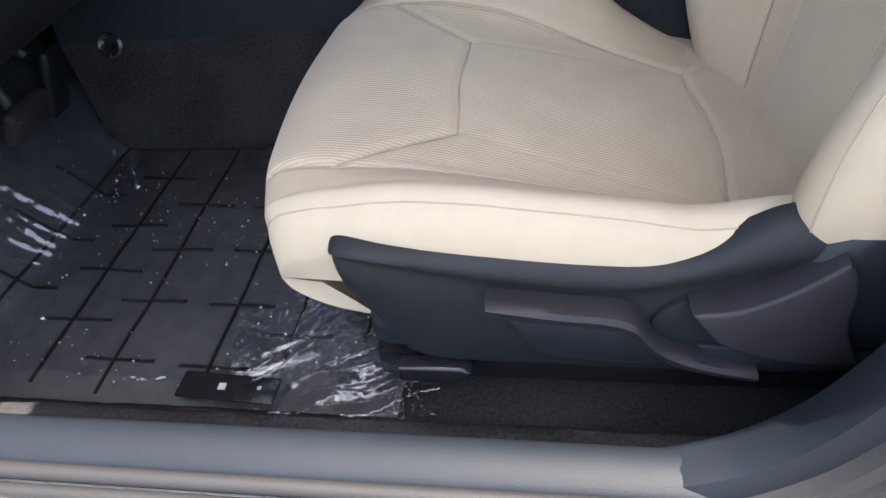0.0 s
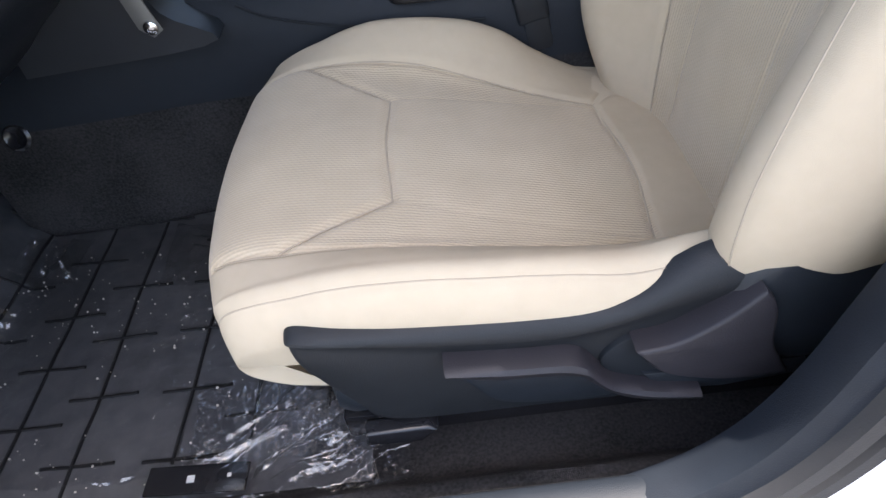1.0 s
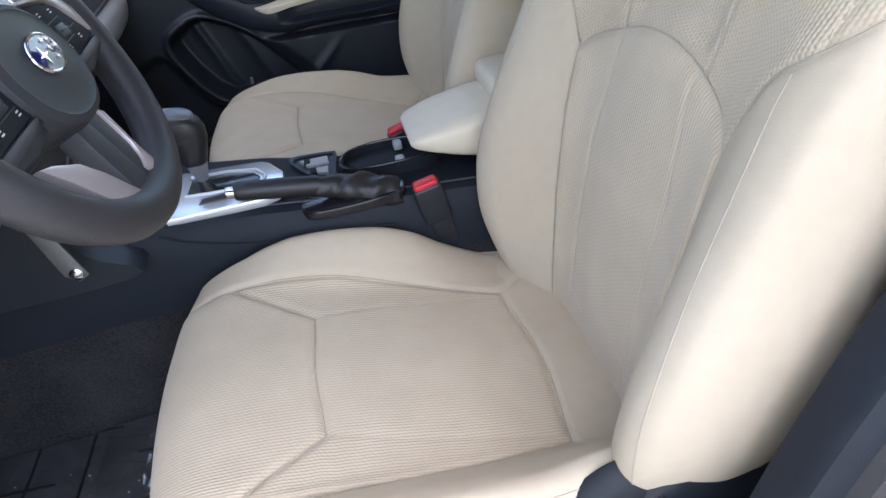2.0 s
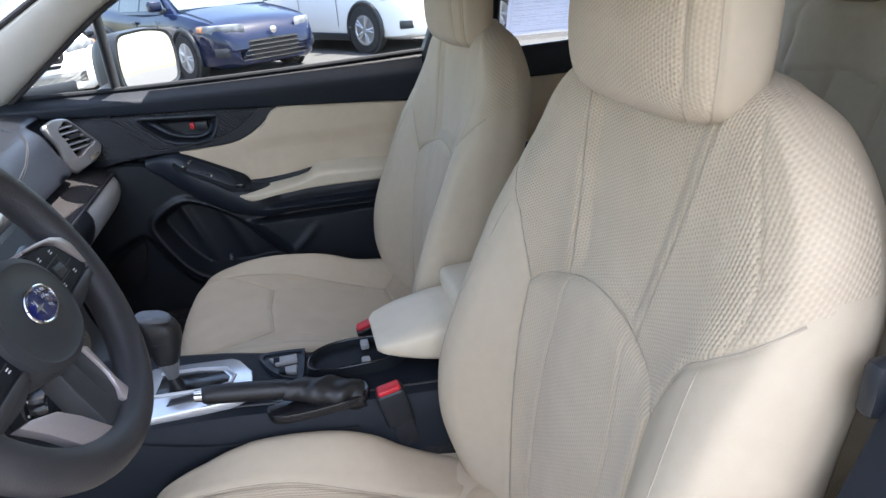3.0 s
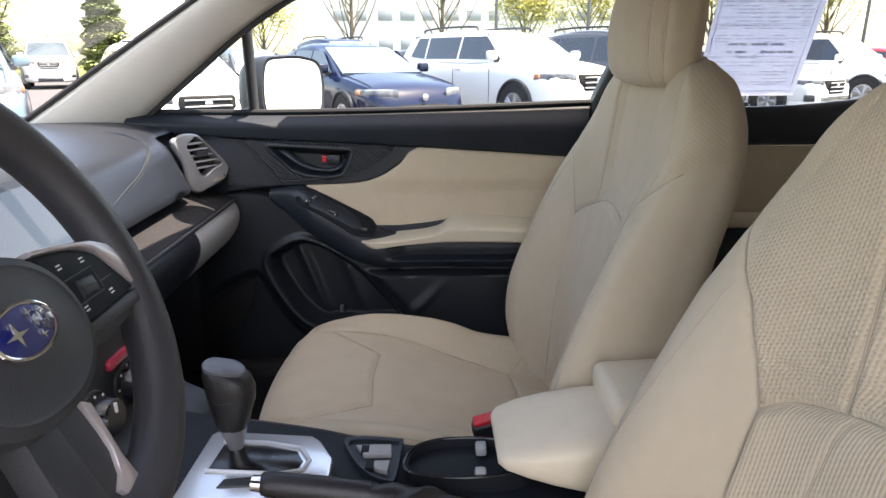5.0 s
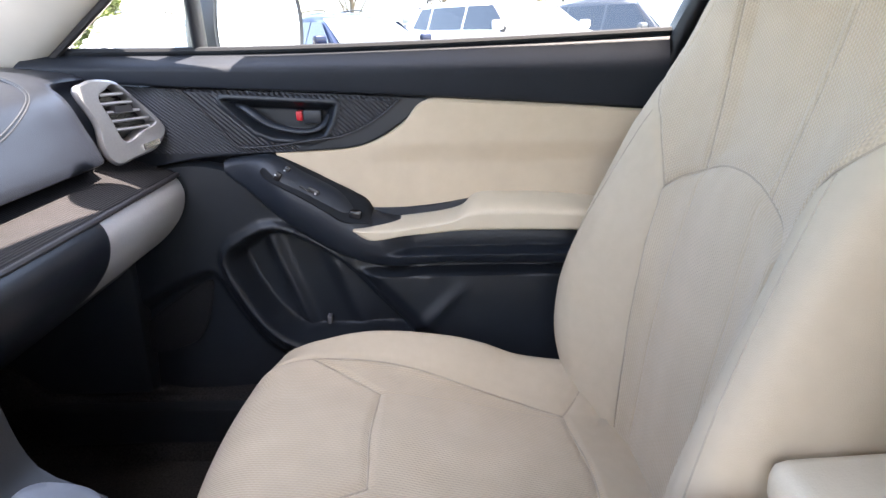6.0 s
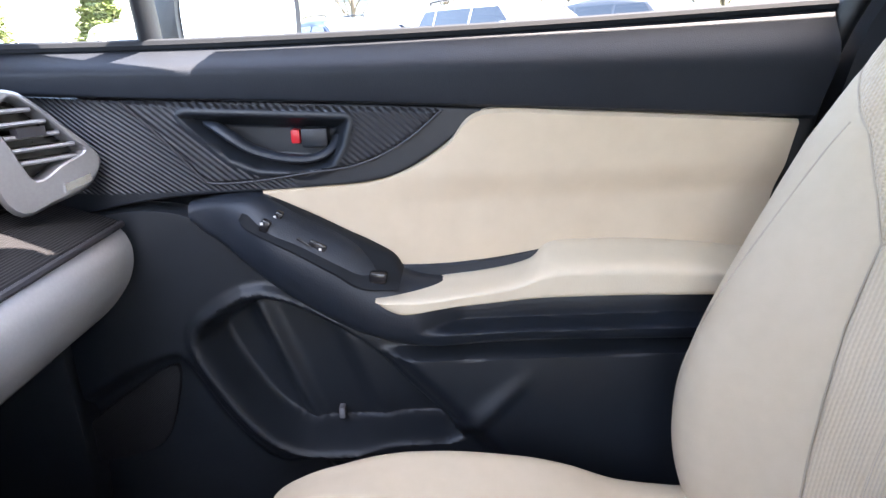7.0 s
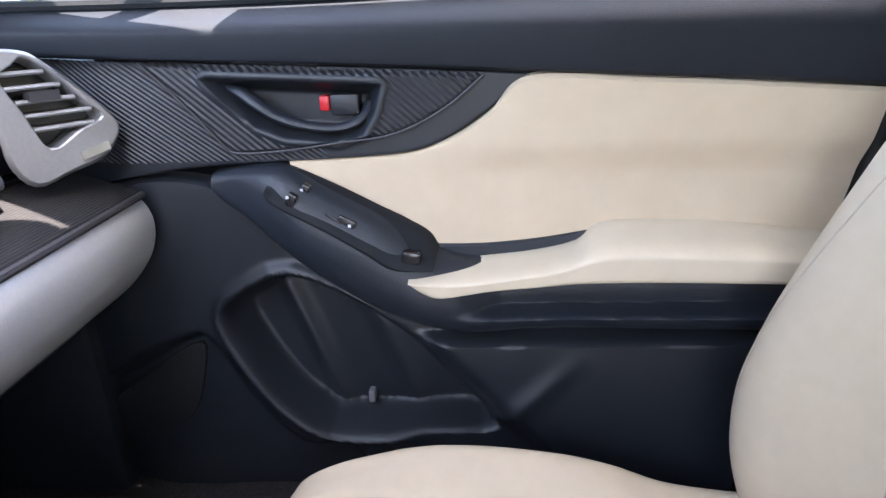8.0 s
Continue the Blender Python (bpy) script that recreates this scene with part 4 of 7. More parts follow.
def upper_depth(x, z, u, v):
    y = 1.662
    y += 0.030 * step(0.004, -0.012, sdf_poly((x, z), CAVITY))
    d = sdf_poly((x, z), BEZEL)
    y -= 0.004 * step(0.001, -0.003, d)
    rim = abs(sdf_poly((x, z), CAVITY) - 0.006)
    y -= 0.0025 * step(0.006, 0.001, rim)
    y += 0.02 * step(-0.26, -0.36, x)
    return y


def upper_panel():
    bm = ribbon([(-0.40, 1.048), (-0.34, 1.046), (-0.23, 1.040), (-0.09, 1.033), (0.03, 1.027), (0.141, 1.020)],
                [(-0.40, 0.905), (-0.32, 0.913), (-0.245, 0.927), (-0.181, 0.934), (-0.06, 0.939), (0.020, 0.944), (0.060, 0.956), (0.100, 0.981), (0.141, 1.012)], upper_depth, 190, 60, 0.03, 0.004)
    for f in bm.faces:
        c = f.calc_center_median()
        d = sdf_poly((c.x, c.z), BEZEL)
        if sdf_poly((c.x, c.z), CAVITY) < 0.010:
            f.material_index = 2
        elif d < 0.002:
            f.material_index = 1
        elif c.x > -0.06 or c.z < 0.94:
            f.material_index = 2
    return bm


part("handle_surround", upper_panel(), [M_RIBPANEL, M_CARBON, M_BLACK], DOOR, "black plastic handle surround with carbon-weave bezel")
pull = part("door_handle", tube([(-0.158, 1.678, 1.012), (-0.142, 1.668, 1.008), (-0.124, 1.664, 0.996), (-0.104, 1.663, 0.983), (-0.076, 1.663, 0.974), (-0.045, 1.665, 0.971), (-0.024, 1.670, 0.978), (-0.016, 1.682, 0.992)], [0.004, 0.0075, 0.0085, 0.0075, 0.0065, 0.006, 0.0065, 0.006], 12, 44, squash=0.7), M_DARK, DOOR, "dark plastic inner door pull")
part("lock_tab", box(-0.065, 1.674, 0.986, -0.055, 1.690, 1.001, 0.002), M_RED, DOOR, "red lock tab")
part("lock_knob", box(-0.053, 1.668, 0.982, -0.024, 1.692, 1.003, 0.003), M_BLACK, DOOR)
part("bezel_edge", tube([(x, 1.6575, z) for x, z in BEZEL[:11]], 0.0013, 6, 60), M_GREYPLAST, DOOR)


def ivory_depth(x, z, u, v):
    y = 1.664 - 0.010 * step(0.915, 0.955, z) * step(0.0, 0.12, x)
    y += 0.0015 * noise.noise((x * 14, z * 14, 1))
    return y


part("door_insert", ribbon([(-0.100, 0.938), (-0.03, 0.940), (0.022, 0.944), (0.065, 0.958), (0.104, 0.983), (0.143, 1.017), (0.25, 1.0125), (0.36, 1.0055), (0.478, 0.997)],
                           [(-0.098, 0.932), (-0.053, 0.911), (-0.015, 0.890), (0.020, 0.871), (0.045, 0.845), (0.10, 0.838), (0.206, 0.850), (0.33, 0.858), (0.450, 0.846)], ivory_depth, 110, 40, 0.02, 0.004), M_IVORY, DOOR, "ivory cloth door insert")


def pod_depth(x, z, u, v):
    out = 0.030 * math.sin(math.pi * min(1.0, v * 0.9 + 0.05)) ** 0.8
    y = 1.652 - out * step(-0.18, -0.08, x)
    if x > 0.06:
        band = step(0.772, 0.782, z) * step(0.822, 0.808, z)
        y += 0.028 * band * step(0.06, 0.12, x)
    return y


part("armrest_base", ribbon([(-0.180, 0.928), (-0.13, 0.936), (-0.098, 0.934), (-0.053, 0.911), (0.0, 0.881), (0.045, 0.846), (0.10, 0.832), (0.20, 0.838), (0.32, 0.835), (0.448, 0.83)],
                            [(-0.180, 0.905), (-0.168, 0.893), (-0.150, 0.880), (-0.106, 0.838), (-0.049, 0.795), (0.005, 0.765), (0.074, 0.747), (0.165, 0.752), (0.28, 0.749), (0.425, 0.746)], pod_depth, 130, 50, 0.03, 0.012), M_DARK, DOOR, "charcoal moulded armrest base")
switch = part("switch_panel", ribbon([(-0.114, 0.926), (-0.098, 0.9335), (-0.053, 0.9125), (0.0, 0.884), (0.038, 0.863), (0.051, 0.845)], [(-0.117, 0.916), (-0.108, 0.903), (-0.060, 0.875), (-0.022, 0.851), (0.006, 0.833), (0.046, 0.831)],
              lambda x, z, u, v: 1.618 + 0.034 * v, 40, 14, 0.02, 0.004), M_MATTE, DOOR, "black window switch panel")
for x, z, w, h, y in ((-0.092, 0.9065, 0.010, 0.016, 1.6245), (-0.080, 0.913, 0.009, 0.015, 1.635), (-0.040, 0.880, 0.020, 0.013, 1.629)):
    part("switch_button", box(x - w / 2, y, z - h / 2, x + w / 2, y + 0.02, z + h / 2, 0.002, turn=(0, 28, 0)), M_GLOSSBLACK, switch)
for x, z, y in ((-0.094, 0.911, 1.6245), (-0.082, 0.915, 1.635), (-0.036, 0.879, 1.629)):
    part("switch_mark", box(x - 0.0014, y - 0.0006, z - 0.0014, x + 0.0014, y + 0.001, z + 0.0014), mat("white_mark", (0.7, 0.7, 0.7), 0.5), switch)
part("switch_slot", box(-0.062, 1.6285, 0.884, -0.042, 1.640, 0.888, 0.001, turn=(0, 38, 0)), M_GLOSSBLACK, switch)
part("grab_pocket", box(0.014, 1.626, 0.836, 0.034, 1.640, 0.850, 0.003, turn=(0, 10, 0)), M_GLOSSBLACK, switch)
part("armrest_pad", ribbon([(0.020, 0.824), (0.045, 0.828), (0.10, 0.833), (0.154, 0.839), (0.192, 0.848), (0.219, 0.868), (0.27, 0.870), (0.323, 0.868), (0.40, 0.860), (0.448, 0.851), (0.455, 0.842)],
                           [(0.022, 0.818), (0.035, 0.808), (0.053, 0.803), (0.10, 0.810), (0.15, 0.814), (0.20, 0.817), (0.27, 0.817), (0.324, 0.816), (0.40, 0.814), (0.445, 0.813), (0.455, 0.820)],
                           lambda x, z, u, v: 1.610 + 0.042 * step(0.50, 1.0, v) ** 1.4 + 0.004 * (1 - v), 110, 24, 0.03, 0.007), M_IVORYPAD, DOOR, "ivory vinyl armrest pad, lightly creased")
part("pad_gap", ribbon([(0.045, 0.848), (0.10, 0.846), (0.16, 0.852), (0.21, 0.860)], [(0.045, 0.826), (0.10, 0.830), (0.16, 0.838), (0.21, 0.852)], lambda x, z, u, v: 1.6615, 24, 6, 0.01, 0.003), M_DARK, DOOR)

POCKET = [(-0.115, 0.810), (-0.165, 0.792), (-0.197, 0.762), (-0.180, 0.708), (-0.144, 0.646), (-0.108, 0.612), (-0.062, 0.599), (0.030, 0.601), (0.118, 0.608), (0.06, 0.680), (0.010, 0.738), (-0.049, 0.782)]


POCKET = closed(POCKET, 33)


RECESS = closed([(-0.50, 0.57), (-0.44, 0.615), (-0.337, 0.690), (-0.250, 0.735), (-0.216, 0.728), (-0.172, 0.648), (-0.125, 0.590), (-0.05, 0.575), (0.0, 0.40), (-0.50, 0.40)], 60)


def lower_depth(x, z, u, v):
    d = sdf_poly((x, z), POCKET)
    y = 1.668 + 0.050 * step(0.002, -0.020, d)
    # two rounded wells side by side in the pocket
    if d < 0:
        y -= 0.010 * step(0.0, -0.03, d) * (math.exp(-((x + 0.105 + (z - 0.70) * 0.35) / 0.012) ** 2) + 0.7 * math.exp(-((x + 0.012 + (z - 0.70) * 0.35) / 0.016) ** 2))
    y -= 0.010 * step(0.013, 0.0, abs(d - 0.007)) * step(0.03, -0.02, x)
    face = step(0.0, 0.05, x + (z - 0.742) * 0.9) * step(0.742, 0.730, z)
    if d > 0:
        y -= 0.024 * face * step(0.0, 0.012, d)
    y += 0.024 * step(0.004, -0.020, sdf_poly((x, z), RECESS))
    y -= 0.008 * math.exp(-(seg_dist((x, z), (0.100, 0.618), (0.200, 0.710)) / 0.012) ** 2) * step(0.225, 0.13, x)
    y += 0.02 * step(-0.30, -0.40, x)
    y -= 0.010 * step(0.60, 0.50, z)
    return y


part("door_pocket", ribbon([(-0.44, 0.905), (-0.34, 0.910), (-0.24, 0.922), (-0.17, 0.905), (-0.10, 0.850), (-0.03, 0.800), (0.05, 0.762), (0.15, 0.762), (0.28, 0.762), (0.425, 0.758)],
                           [(-0.44, 0.44), (-0.34, 0.44), (-0.24, 0.44), (-0.16, 0.44), (-0.08, 0.44), (0.0, 0.44), (0.08, 0.44), (0.17, 0.44), (0.26, 0.44), (0.36, 0.44)], lower_depth, 190, 110, 0.03, 0.006), M_BLACK, DOOR, "black moulded lower door panel with map pocket")
speaker = prism(closed([(-0.372, 0.625), (-0.30, 0.682), (-0.248, 0.714), (-0.236, 0.70), (-0.262, 0.62), (-0.30, 0.59), (-0.37, 0.58)], 48), "y", 1.700, 1.686, 0.003)
part("speaker_grille", speaker, M_GRILLE, DOOR)
part("door_clip", box(-0.046, 1.698, 0.622, -0.038, 1.712, 0.638, 0.002), mat("grey_clip", (0.16, 0.16, 0.17), 0.5), DOOR, "small grey plastic clip")

# door mirror outside
MIRROR = thing("door_mirror", "white-backed door mirror with black base", "mirror")
mx, my, mz = -0.165, 1.885, 1.135
glass_out = closed([(-0.100, -0.048), (-0.085, 0.052), (-0.03, 0.068), (0.05, 0.066), (0.098, 0.045), (0.098, -0.03), (0.07, -0.066), (-0.05, -0.066)], 40)
turn = Euler((radians(-4.6), 0, radians(58))).to_matrix()


def mirror_loop(scale, back):
    return [turn @ Vector((a * scale, back, b * scale)) + Vector((mx, my, mz)) for a, b in glass_out]


part("mirror_shell", grid_mesh([mirror_loop(0.97, -0.006), mirror_loop(1.06, -0.010), mirror_loop(1.12, 0.01), mirror_loop(1.10, 0.05), mirror_loop(0.9, 0.085), mirror_loop(0.5, 0.10)], close_v=True, caps=True), M_BLACK, MIRROR, "dark mirror housing")
part("mirror_glass", grid_mesh([mirror_loop(0.97, -0.0085), mirror_loop(0.5, -0.0086), mirror_loop(0.1, -0.0086)], close_v=True, caps=True), M_MIRROR, MIRROR)
part("mirror_foot", tube([(-0.260, 1.74, 1.065), (-0.240, 1.80, 1.075), (-0.215, 1.87, 1.095)], [0.035, 0.032, 0.030], 14, 12, squash=0.7), M_BLACK, MIRROR)


# ---------- dashboard ----------
M_STRIP = ribbed("fine_ribbed_strip", (0.026, 0.025, 0.027), (0.019, 0.019, 0.020), 0, 0.0030, 0.5, 0.55)
M_STRIP.node_tree.nodes["Principled BSDF"].inputs["Specular IOR Level"].default_value = 0.12
M_DASH = mat("soft_dash_plastic", (0.010, 0.013, 0.019), 0.34, second=(0.008, 0.010, 0.015), bump=0.3, bump_scale=700)
M_VENTFRAME = mat("satin_vent_frame", (0.40, 0.40, 0.41), 0.33, 0.6, second=(0.35, 0.35, 0.36), scale=300)
M_SLAT = mat("satin_slat_plastic", (0.30, 0.30, 0.31), 0.35, 0.2)
DASH = thing("dashboard", "dark dashboard with silver side vent and satin trim strip", "dashboard")


def dash_profile(y):
    """The section of the dashboard at y, from the windscreen over the top to underneath."""
    t = step(1.10, 1.45, y)
    m = step(0.80, 1.0, y) * step(1.25, 1.05, y)
    back = -0.035 * step(1.525, 1.565, y)
    return [(-0.90, 1.062), (-0.75, 1.073), (-0.58, 1.077), (-0.45 - 0.02 * m, 1.072 + 0.012 * m), (-0.375, 1.060), (-0.338 + back, 1.040), (-0.318 + back, 1.000), (-0.300 + back, 0.956), (-0.312 + back, 0.948), (-0.338, 0.944), (-0.340, 0.938),
            (-0.305, 0.928), (-0.270, 0.916), (-0.258, 0.910), (-0.258, 0.903), (-0.253, 0.895), (-0.249, 0.880), (-0.252, 0.858), (-0.264, 0.834), (-0.292, 0.803), (-0.34, 0.768), (-0.42, 0.715), (-0.60, 0.69), (-0.90, 0.67)]


ys = np.linspace(0.275, 1.655, 90)
rows = []
for y in ys:
    rows.append([(p[0], y, p[1]) for p in smooth(dash_profile(y), 92)])
dash_bm = grid_mesh(rows, close_v=True, caps=True)
for f in dash_bm.faces:
    c = f.calc_center_median()
    if len(f.verts) == 4:
        if 0.943 > c.z > 0.905 and c.x > -0.345:
            f.material_index = 3
        elif 0.905 >= c.z > 0.76 and c.x > -0.345:
            f.material_index = 2 if c.y > 1.413 else 0
part("dash_body", dash_bm, [M_DASH, M_CARBON, M_SILVER, M_STRIP], DASH, "charcoal soft-touch dash body")
for off in (0.0, 0.007):
    part("dash_stitch", tube([(-0.47, 1.52 + off, 1.0715), (-0.40, 1.50 + off, 1.067), (-0.345, 1.46 + off, 1.047), (-0.325, 1.38 + off, 1.018 - off * 0.4), (-0.318, 1.30 + off, 1.001 - off * 0.6), (-0.312, 1.22 + off, 0.983 - off)], 0.0014, 6, 60), M_BLACK, DASH)
part("trim_lip", tube([(-0.259, 1.14, 0.906), (-0.258, 1.35, 0.906), (-0.257, 1.55, 0.907), (-0.256, 1.655, 0.908)], 0.004, 8, 30), M_GREYPLAST, DASH)
part("cowl_strip", box(-0.95, 0.26, 1.02, -0.80, 1.66, 1.052, 0.01), M_BLACK, DASH)

# outer air vent in its own plane: silver surround with a hole, slats across it
VA, VT_, VB = Vector((-0.312, 1.588, 1.056)), Vector((-0.262, 1.653, 0.994)), Vector((-0.303, 1.584, 0.968))
VN = (VB - VA).cross(VT_ - VA).normalized()
if VN.x < 0:
    VN = -VN
VU = Vector((0.57, 0.82, 0.0))
VU = (VU - VN * VU.dot(VN)).normalized()
VV = VN.cross(VU)
if VV.z < 0:
    VV = -VV


def vent_uv(p):
    d = Vector(p) - VA
    return (d.dot(VU), d.dot(VV))


def vent_at(u, v, out):
    return VA + VU * u + VV * v + VN * out


def reach(poly, c, a):
    """Distance from c to the polygon's edge in the direction a."""
    best, dx, dy = 1.0, math.cos(a), math.sin(a)
    for k in range(len(poly)):
        (x1, y1), (x2, y2) = poly[k], poly[(k + 1) % len(poly)]
        ex, ey = x2 - x1, y2 - y1
        den = dx * ey - dy * ex
        if abs(den) > 1e-12:
            t = ((x1 - c[0]) * ey - (y1 - c[1]) * ex) / den
            q = ((x1 - c[0]) * dy - (y1 - c[1]) * dx) / den
            if t > 0 and -1e-9 <= q <= 1 + 1e-9:
                best = min(best, t)
    return best


V_OUT = [vent_uv(p) for p in ((-0.336, 1.550, 1.046), (-0.329, 1.562, 1.056), (-0.320, 1.576, 1.060), (-0.305, 1.598, 1.057), (-0.297, 1.610, 1.048), (-0.281, 1.630, 1.021), (-0.264, 1.649, 0.990), (-0.262, 1.650, 0.974), (-0.271, 1.632, 0.954), (-0.290, 1.602, 0.945), (-0.306, 1.575, 0.939), (-0.316, 1.562, 0.960), (-0.322, 1.563, 1.000))]
V_IN = [vent_uv(p) for p in ((-0.317, 1.577, 1.034), (-0.312, 1.588, 1.044), (-0.306, 1.597, 1.050), (-0.298, 1.608, 1.041), (-0.288, 1.619, 1.025), (-0.279, 1.629, 1.008), (-0.271, 1.638, 0.993), (-0.284, 1.617, 0.983), (-0.298, 1.593, 0.972), (-0.308, 1.584, 1.005))]
V_OUT, V_IN = closed(V_OUT, 44), closed(V_IN, 40)
vc = (sum(p[0] for p in V_IN) / 40, sum(p[1] for p in V_IN) / 40)
va = sorted({math.atan2(p[1] - vc[1], p[0] - vc[0]) for p in V_OUT + V_IN} | set(np.linspace(-3.1, 3.1, 40)))


def vent_loop(poly, shrink, out):
    return [vent_at(vc[0] + (reach(poly, vc, a) - shrink) * math.cos(a), vc[1] + (reach(poly, vc, a) - shrink) * math.sin(a), out) for a in va]


VENT = part("air_vent", grid_mesh([vent_loop(V_OUT, 0.004, -0.014), vent_loop(V_OUT, 0.0, -0.003), vent_loop(V_OUT, 0.0015, 0.0), vent_loop(V_OUT, 0.004, 0.002), vent_loop(V_IN, -0.0025, 0.002), vent_loop(V_IN, -0.001, 0.0005), vent_loop(V_IN, 0.001, -0.022)], close_v=True), M_VENTFRAME, DASH, "silver vent surround", angle=30)
for k in range(5):
    v = vc[1] + 0.0235 - 0.0125 * k
    lo = [p for p in (vc[0] - 0.06 + 0.001 * q for q in range(121)) if sdf_poly((p, v), V_IN) < 0]
    if len(lo) < 5:
        continue
    u0, u1 = lo[0], lo[-1]
    rows = [[vent_at(u, v + 0.0, -0.022), vent_at(u, v - 0.0030, -0.003), vent_at(u, v - 0.0012, -0.001), vent_at(u, v + 0.0012, -0.002), vent_at(u, v + 0.0025, -0.022)] for u in (u0, (u0 + u1) / 2, u1)]
    part("slat", grid_mesh(rows, close_v=True, caps=True), M_SLAT, VENT, "pale satin vent slat")
tab_u, tab_v = vc[0] - 0.004, vc[1] + 0.0015
part("vent_tab", grid_mesh([[vent_at(tab_u + a * 0.013, tab_v + b * 0.0045, o) for a, b in ((-1, -1), (1, -1), (1, 1), (-1, 1))] for o in (-0.01, 0.003, 0.004)], close_v=True, caps=True), M_GREYPLAST, VENT)
wheel_uv = vent_uv((-0.277, 1.624, 0.962))
part("vent_wheel", grid_mesh([[vent_at(wheel_uv[0] + a * 0.014, wheel_uv[1] + a * 0.003 + b * 0.004, o) for a, b in ((-1, -1), (1, -1), (1, 1), (-1, 1))] for o in (-0.006, 0.0035, 0.005)], close_v=True, caps=True), M_CHROME, VENT)
part("vent_back", grid_mesh([vent_loop(V_IN, -0.003, -0.0215), vent_loop(V_IN, -0.003, -0.026)], close_v=True, caps=True), M_GLOSSBLACK, VENT)

# centre stack
STACK = part("centre_fascia", grid_mesh([[(x, y, z) for x, z in smooth([(-0.40, 1.085), (-0.335, 1.090), (-0.300, 1.066), (-0.262, 0.985), (-0.235, 0.925), (-0.222, 0.885), (-0.218, 0.82), (-0.200, 0.76), (-0.150, 0.715), (-0.40, 0.70)], 40)] for y in (0.800, 0.806, 0.95, 1.124, 1.130)], close_v=True, caps=True), M_BLACK, DASH, "black centre stack")
M_PALEMARK = mat("pale_mark", (0.75, 0.75, 0.77), 0.5)
M_SCREEN = mat("screen_glass", (0.02, 0.022, 0.026), 0.05, second=(0.02, 0.022, 0.026), coat=1.0)
for nm_, inset, lift, m_, lb_ in (("screen_bezel", 0.0, 0.003, M_GLOSSBLACK, "gloss black screen bezel"), ("touch_screen", 0.014, 0.005, M_SCREEN, "glossy display screen")):
    face_ = [Vector((-0.2945 - (z - 1.066) * 0.469 if z < 1.07 else -0.3005, y, z)) for y, z in ((0.812 + inset, 1.074 - inset * 0.6), (1.118 - inset * 2.2, 1.074 - inset * 0.6), (1.118 - inset * 2.2, 0.985 + inset * 0.6), (0.812 + inset, 0.985 + inset * 0.6))]
    out_ = Vector((0.905, 0, 0.425))
    part(nm_, grid_mesh([[p - out_ * 0.006 for p in face_], [p + out_ * lift for p in face_]], close_v=True, caps=True), m_, STACK, lb_)
part("stack_trim", tube([(-0.300, 1.132, 1.070), (-0.262, 1.132, 0.985), (-0.230, 1.131, 0.915), (-0.220, 1.128, 0.890), (-0.219, 1.09, 0.884)], 0.0032, 8, 40), M_SILVER, STACK, "satin silver edge trim")
part("hazard_button", box(-0.224, 0.985, 0.843, -0.214, 1.049, 0.856, 0.003, turn=(0, -10, 0)), mat("dark_red_lens", (0.42, 0.02, 0.06), 0.15, coat=0.8), STACK, "red hazard button")
for y in (0.86, 0.94, 1.02):
    knob = part("climate_knob", lathe([(0.03, 0), (0.03, 0.006), (0.024, 0.008), (0.022, 0.026), (0.020, 0.029), (0.0, 0.029)], (-0.220, y, 0.808), (0, 85, 0), 28), M_GLOSSBLACK, STACK)
    part("knob_ring", lathe([(0.0315, 0), (0.0325, 0.003), (0.0315, 0.006), (0.029, 0.006), (0.029, 0)], (-0.2205, y, 0.808), (0, 85, 0), 28), M_GREYPLAST, knob)
    part("knob_pointer", box(-0.1935, y - 0.0018, 0.816, -0.1895, y + 0.0018, 0.828, 0.0006), M_PALEMARK, knob, "white pointer mark")
    for k in range(7):
        a_ = radians(-120 + 40 * k)
        part("dial_dot", lathe([(0.0017, 0), (0.0017, 0.001), (0, 0.001)], (-0.2135, y + 0.0268 * math.sin(a_), 0.8085 + 0.0268 * math.cos(a_)), (0, 85, 0), 8), M_PALEMARK, knob)
part("small_knob", lathe([(0.012, 0), (0.012, 0.012), (0.010, 0.015), (0.0, 0.015)], (-0.246, 1.10, 0.935), (0, 70, 0), 20), M_CHROME, STACK)


# ---------- centre console ----------
CONSOLE = thing("centre_console", "black centre console with silver gear surround and cup holder", "console")


def console_row(x):
    top = curve_at([(-0.50, 0.70), (-0.20, 0.752), (-0.10, 0.745), (0.02, 0.738), (0.10, 0.728), (0.26, 0.715), (0.45, 0.70)], x)
    w = 0.115 + 0.02 * step(-0.15, -0.45, x)
    c = 0.962
    wr = curve_at([(-0.55, 0.135), (-0.15, 0.098), (0.02, 0.072), (0.12, 0.054), (0.27, 0.042), (0.45, 0.040)], x)
    return [(x, c - w - 0.004, 0.42), (x, c - w - 0.012, 0.617), (x, c - w - 0.006, top - 0.050), (x, c - w - 0.002, top - 0.018), (x, c - w + 0.008, top - 0.004), (x, c - w + 0.025, top), (x, c, top + 0.002), (x, c + wr - 0.025, top), (x, c + wr - 0.008, top - 0.004), (x, c + wr + 0.002, top - 0.018), (x, c + wr + 0.006, top - 0.05), (x, c + wr + 0.012, 0.617), (x, c + wr + 0.004, 0.42)]


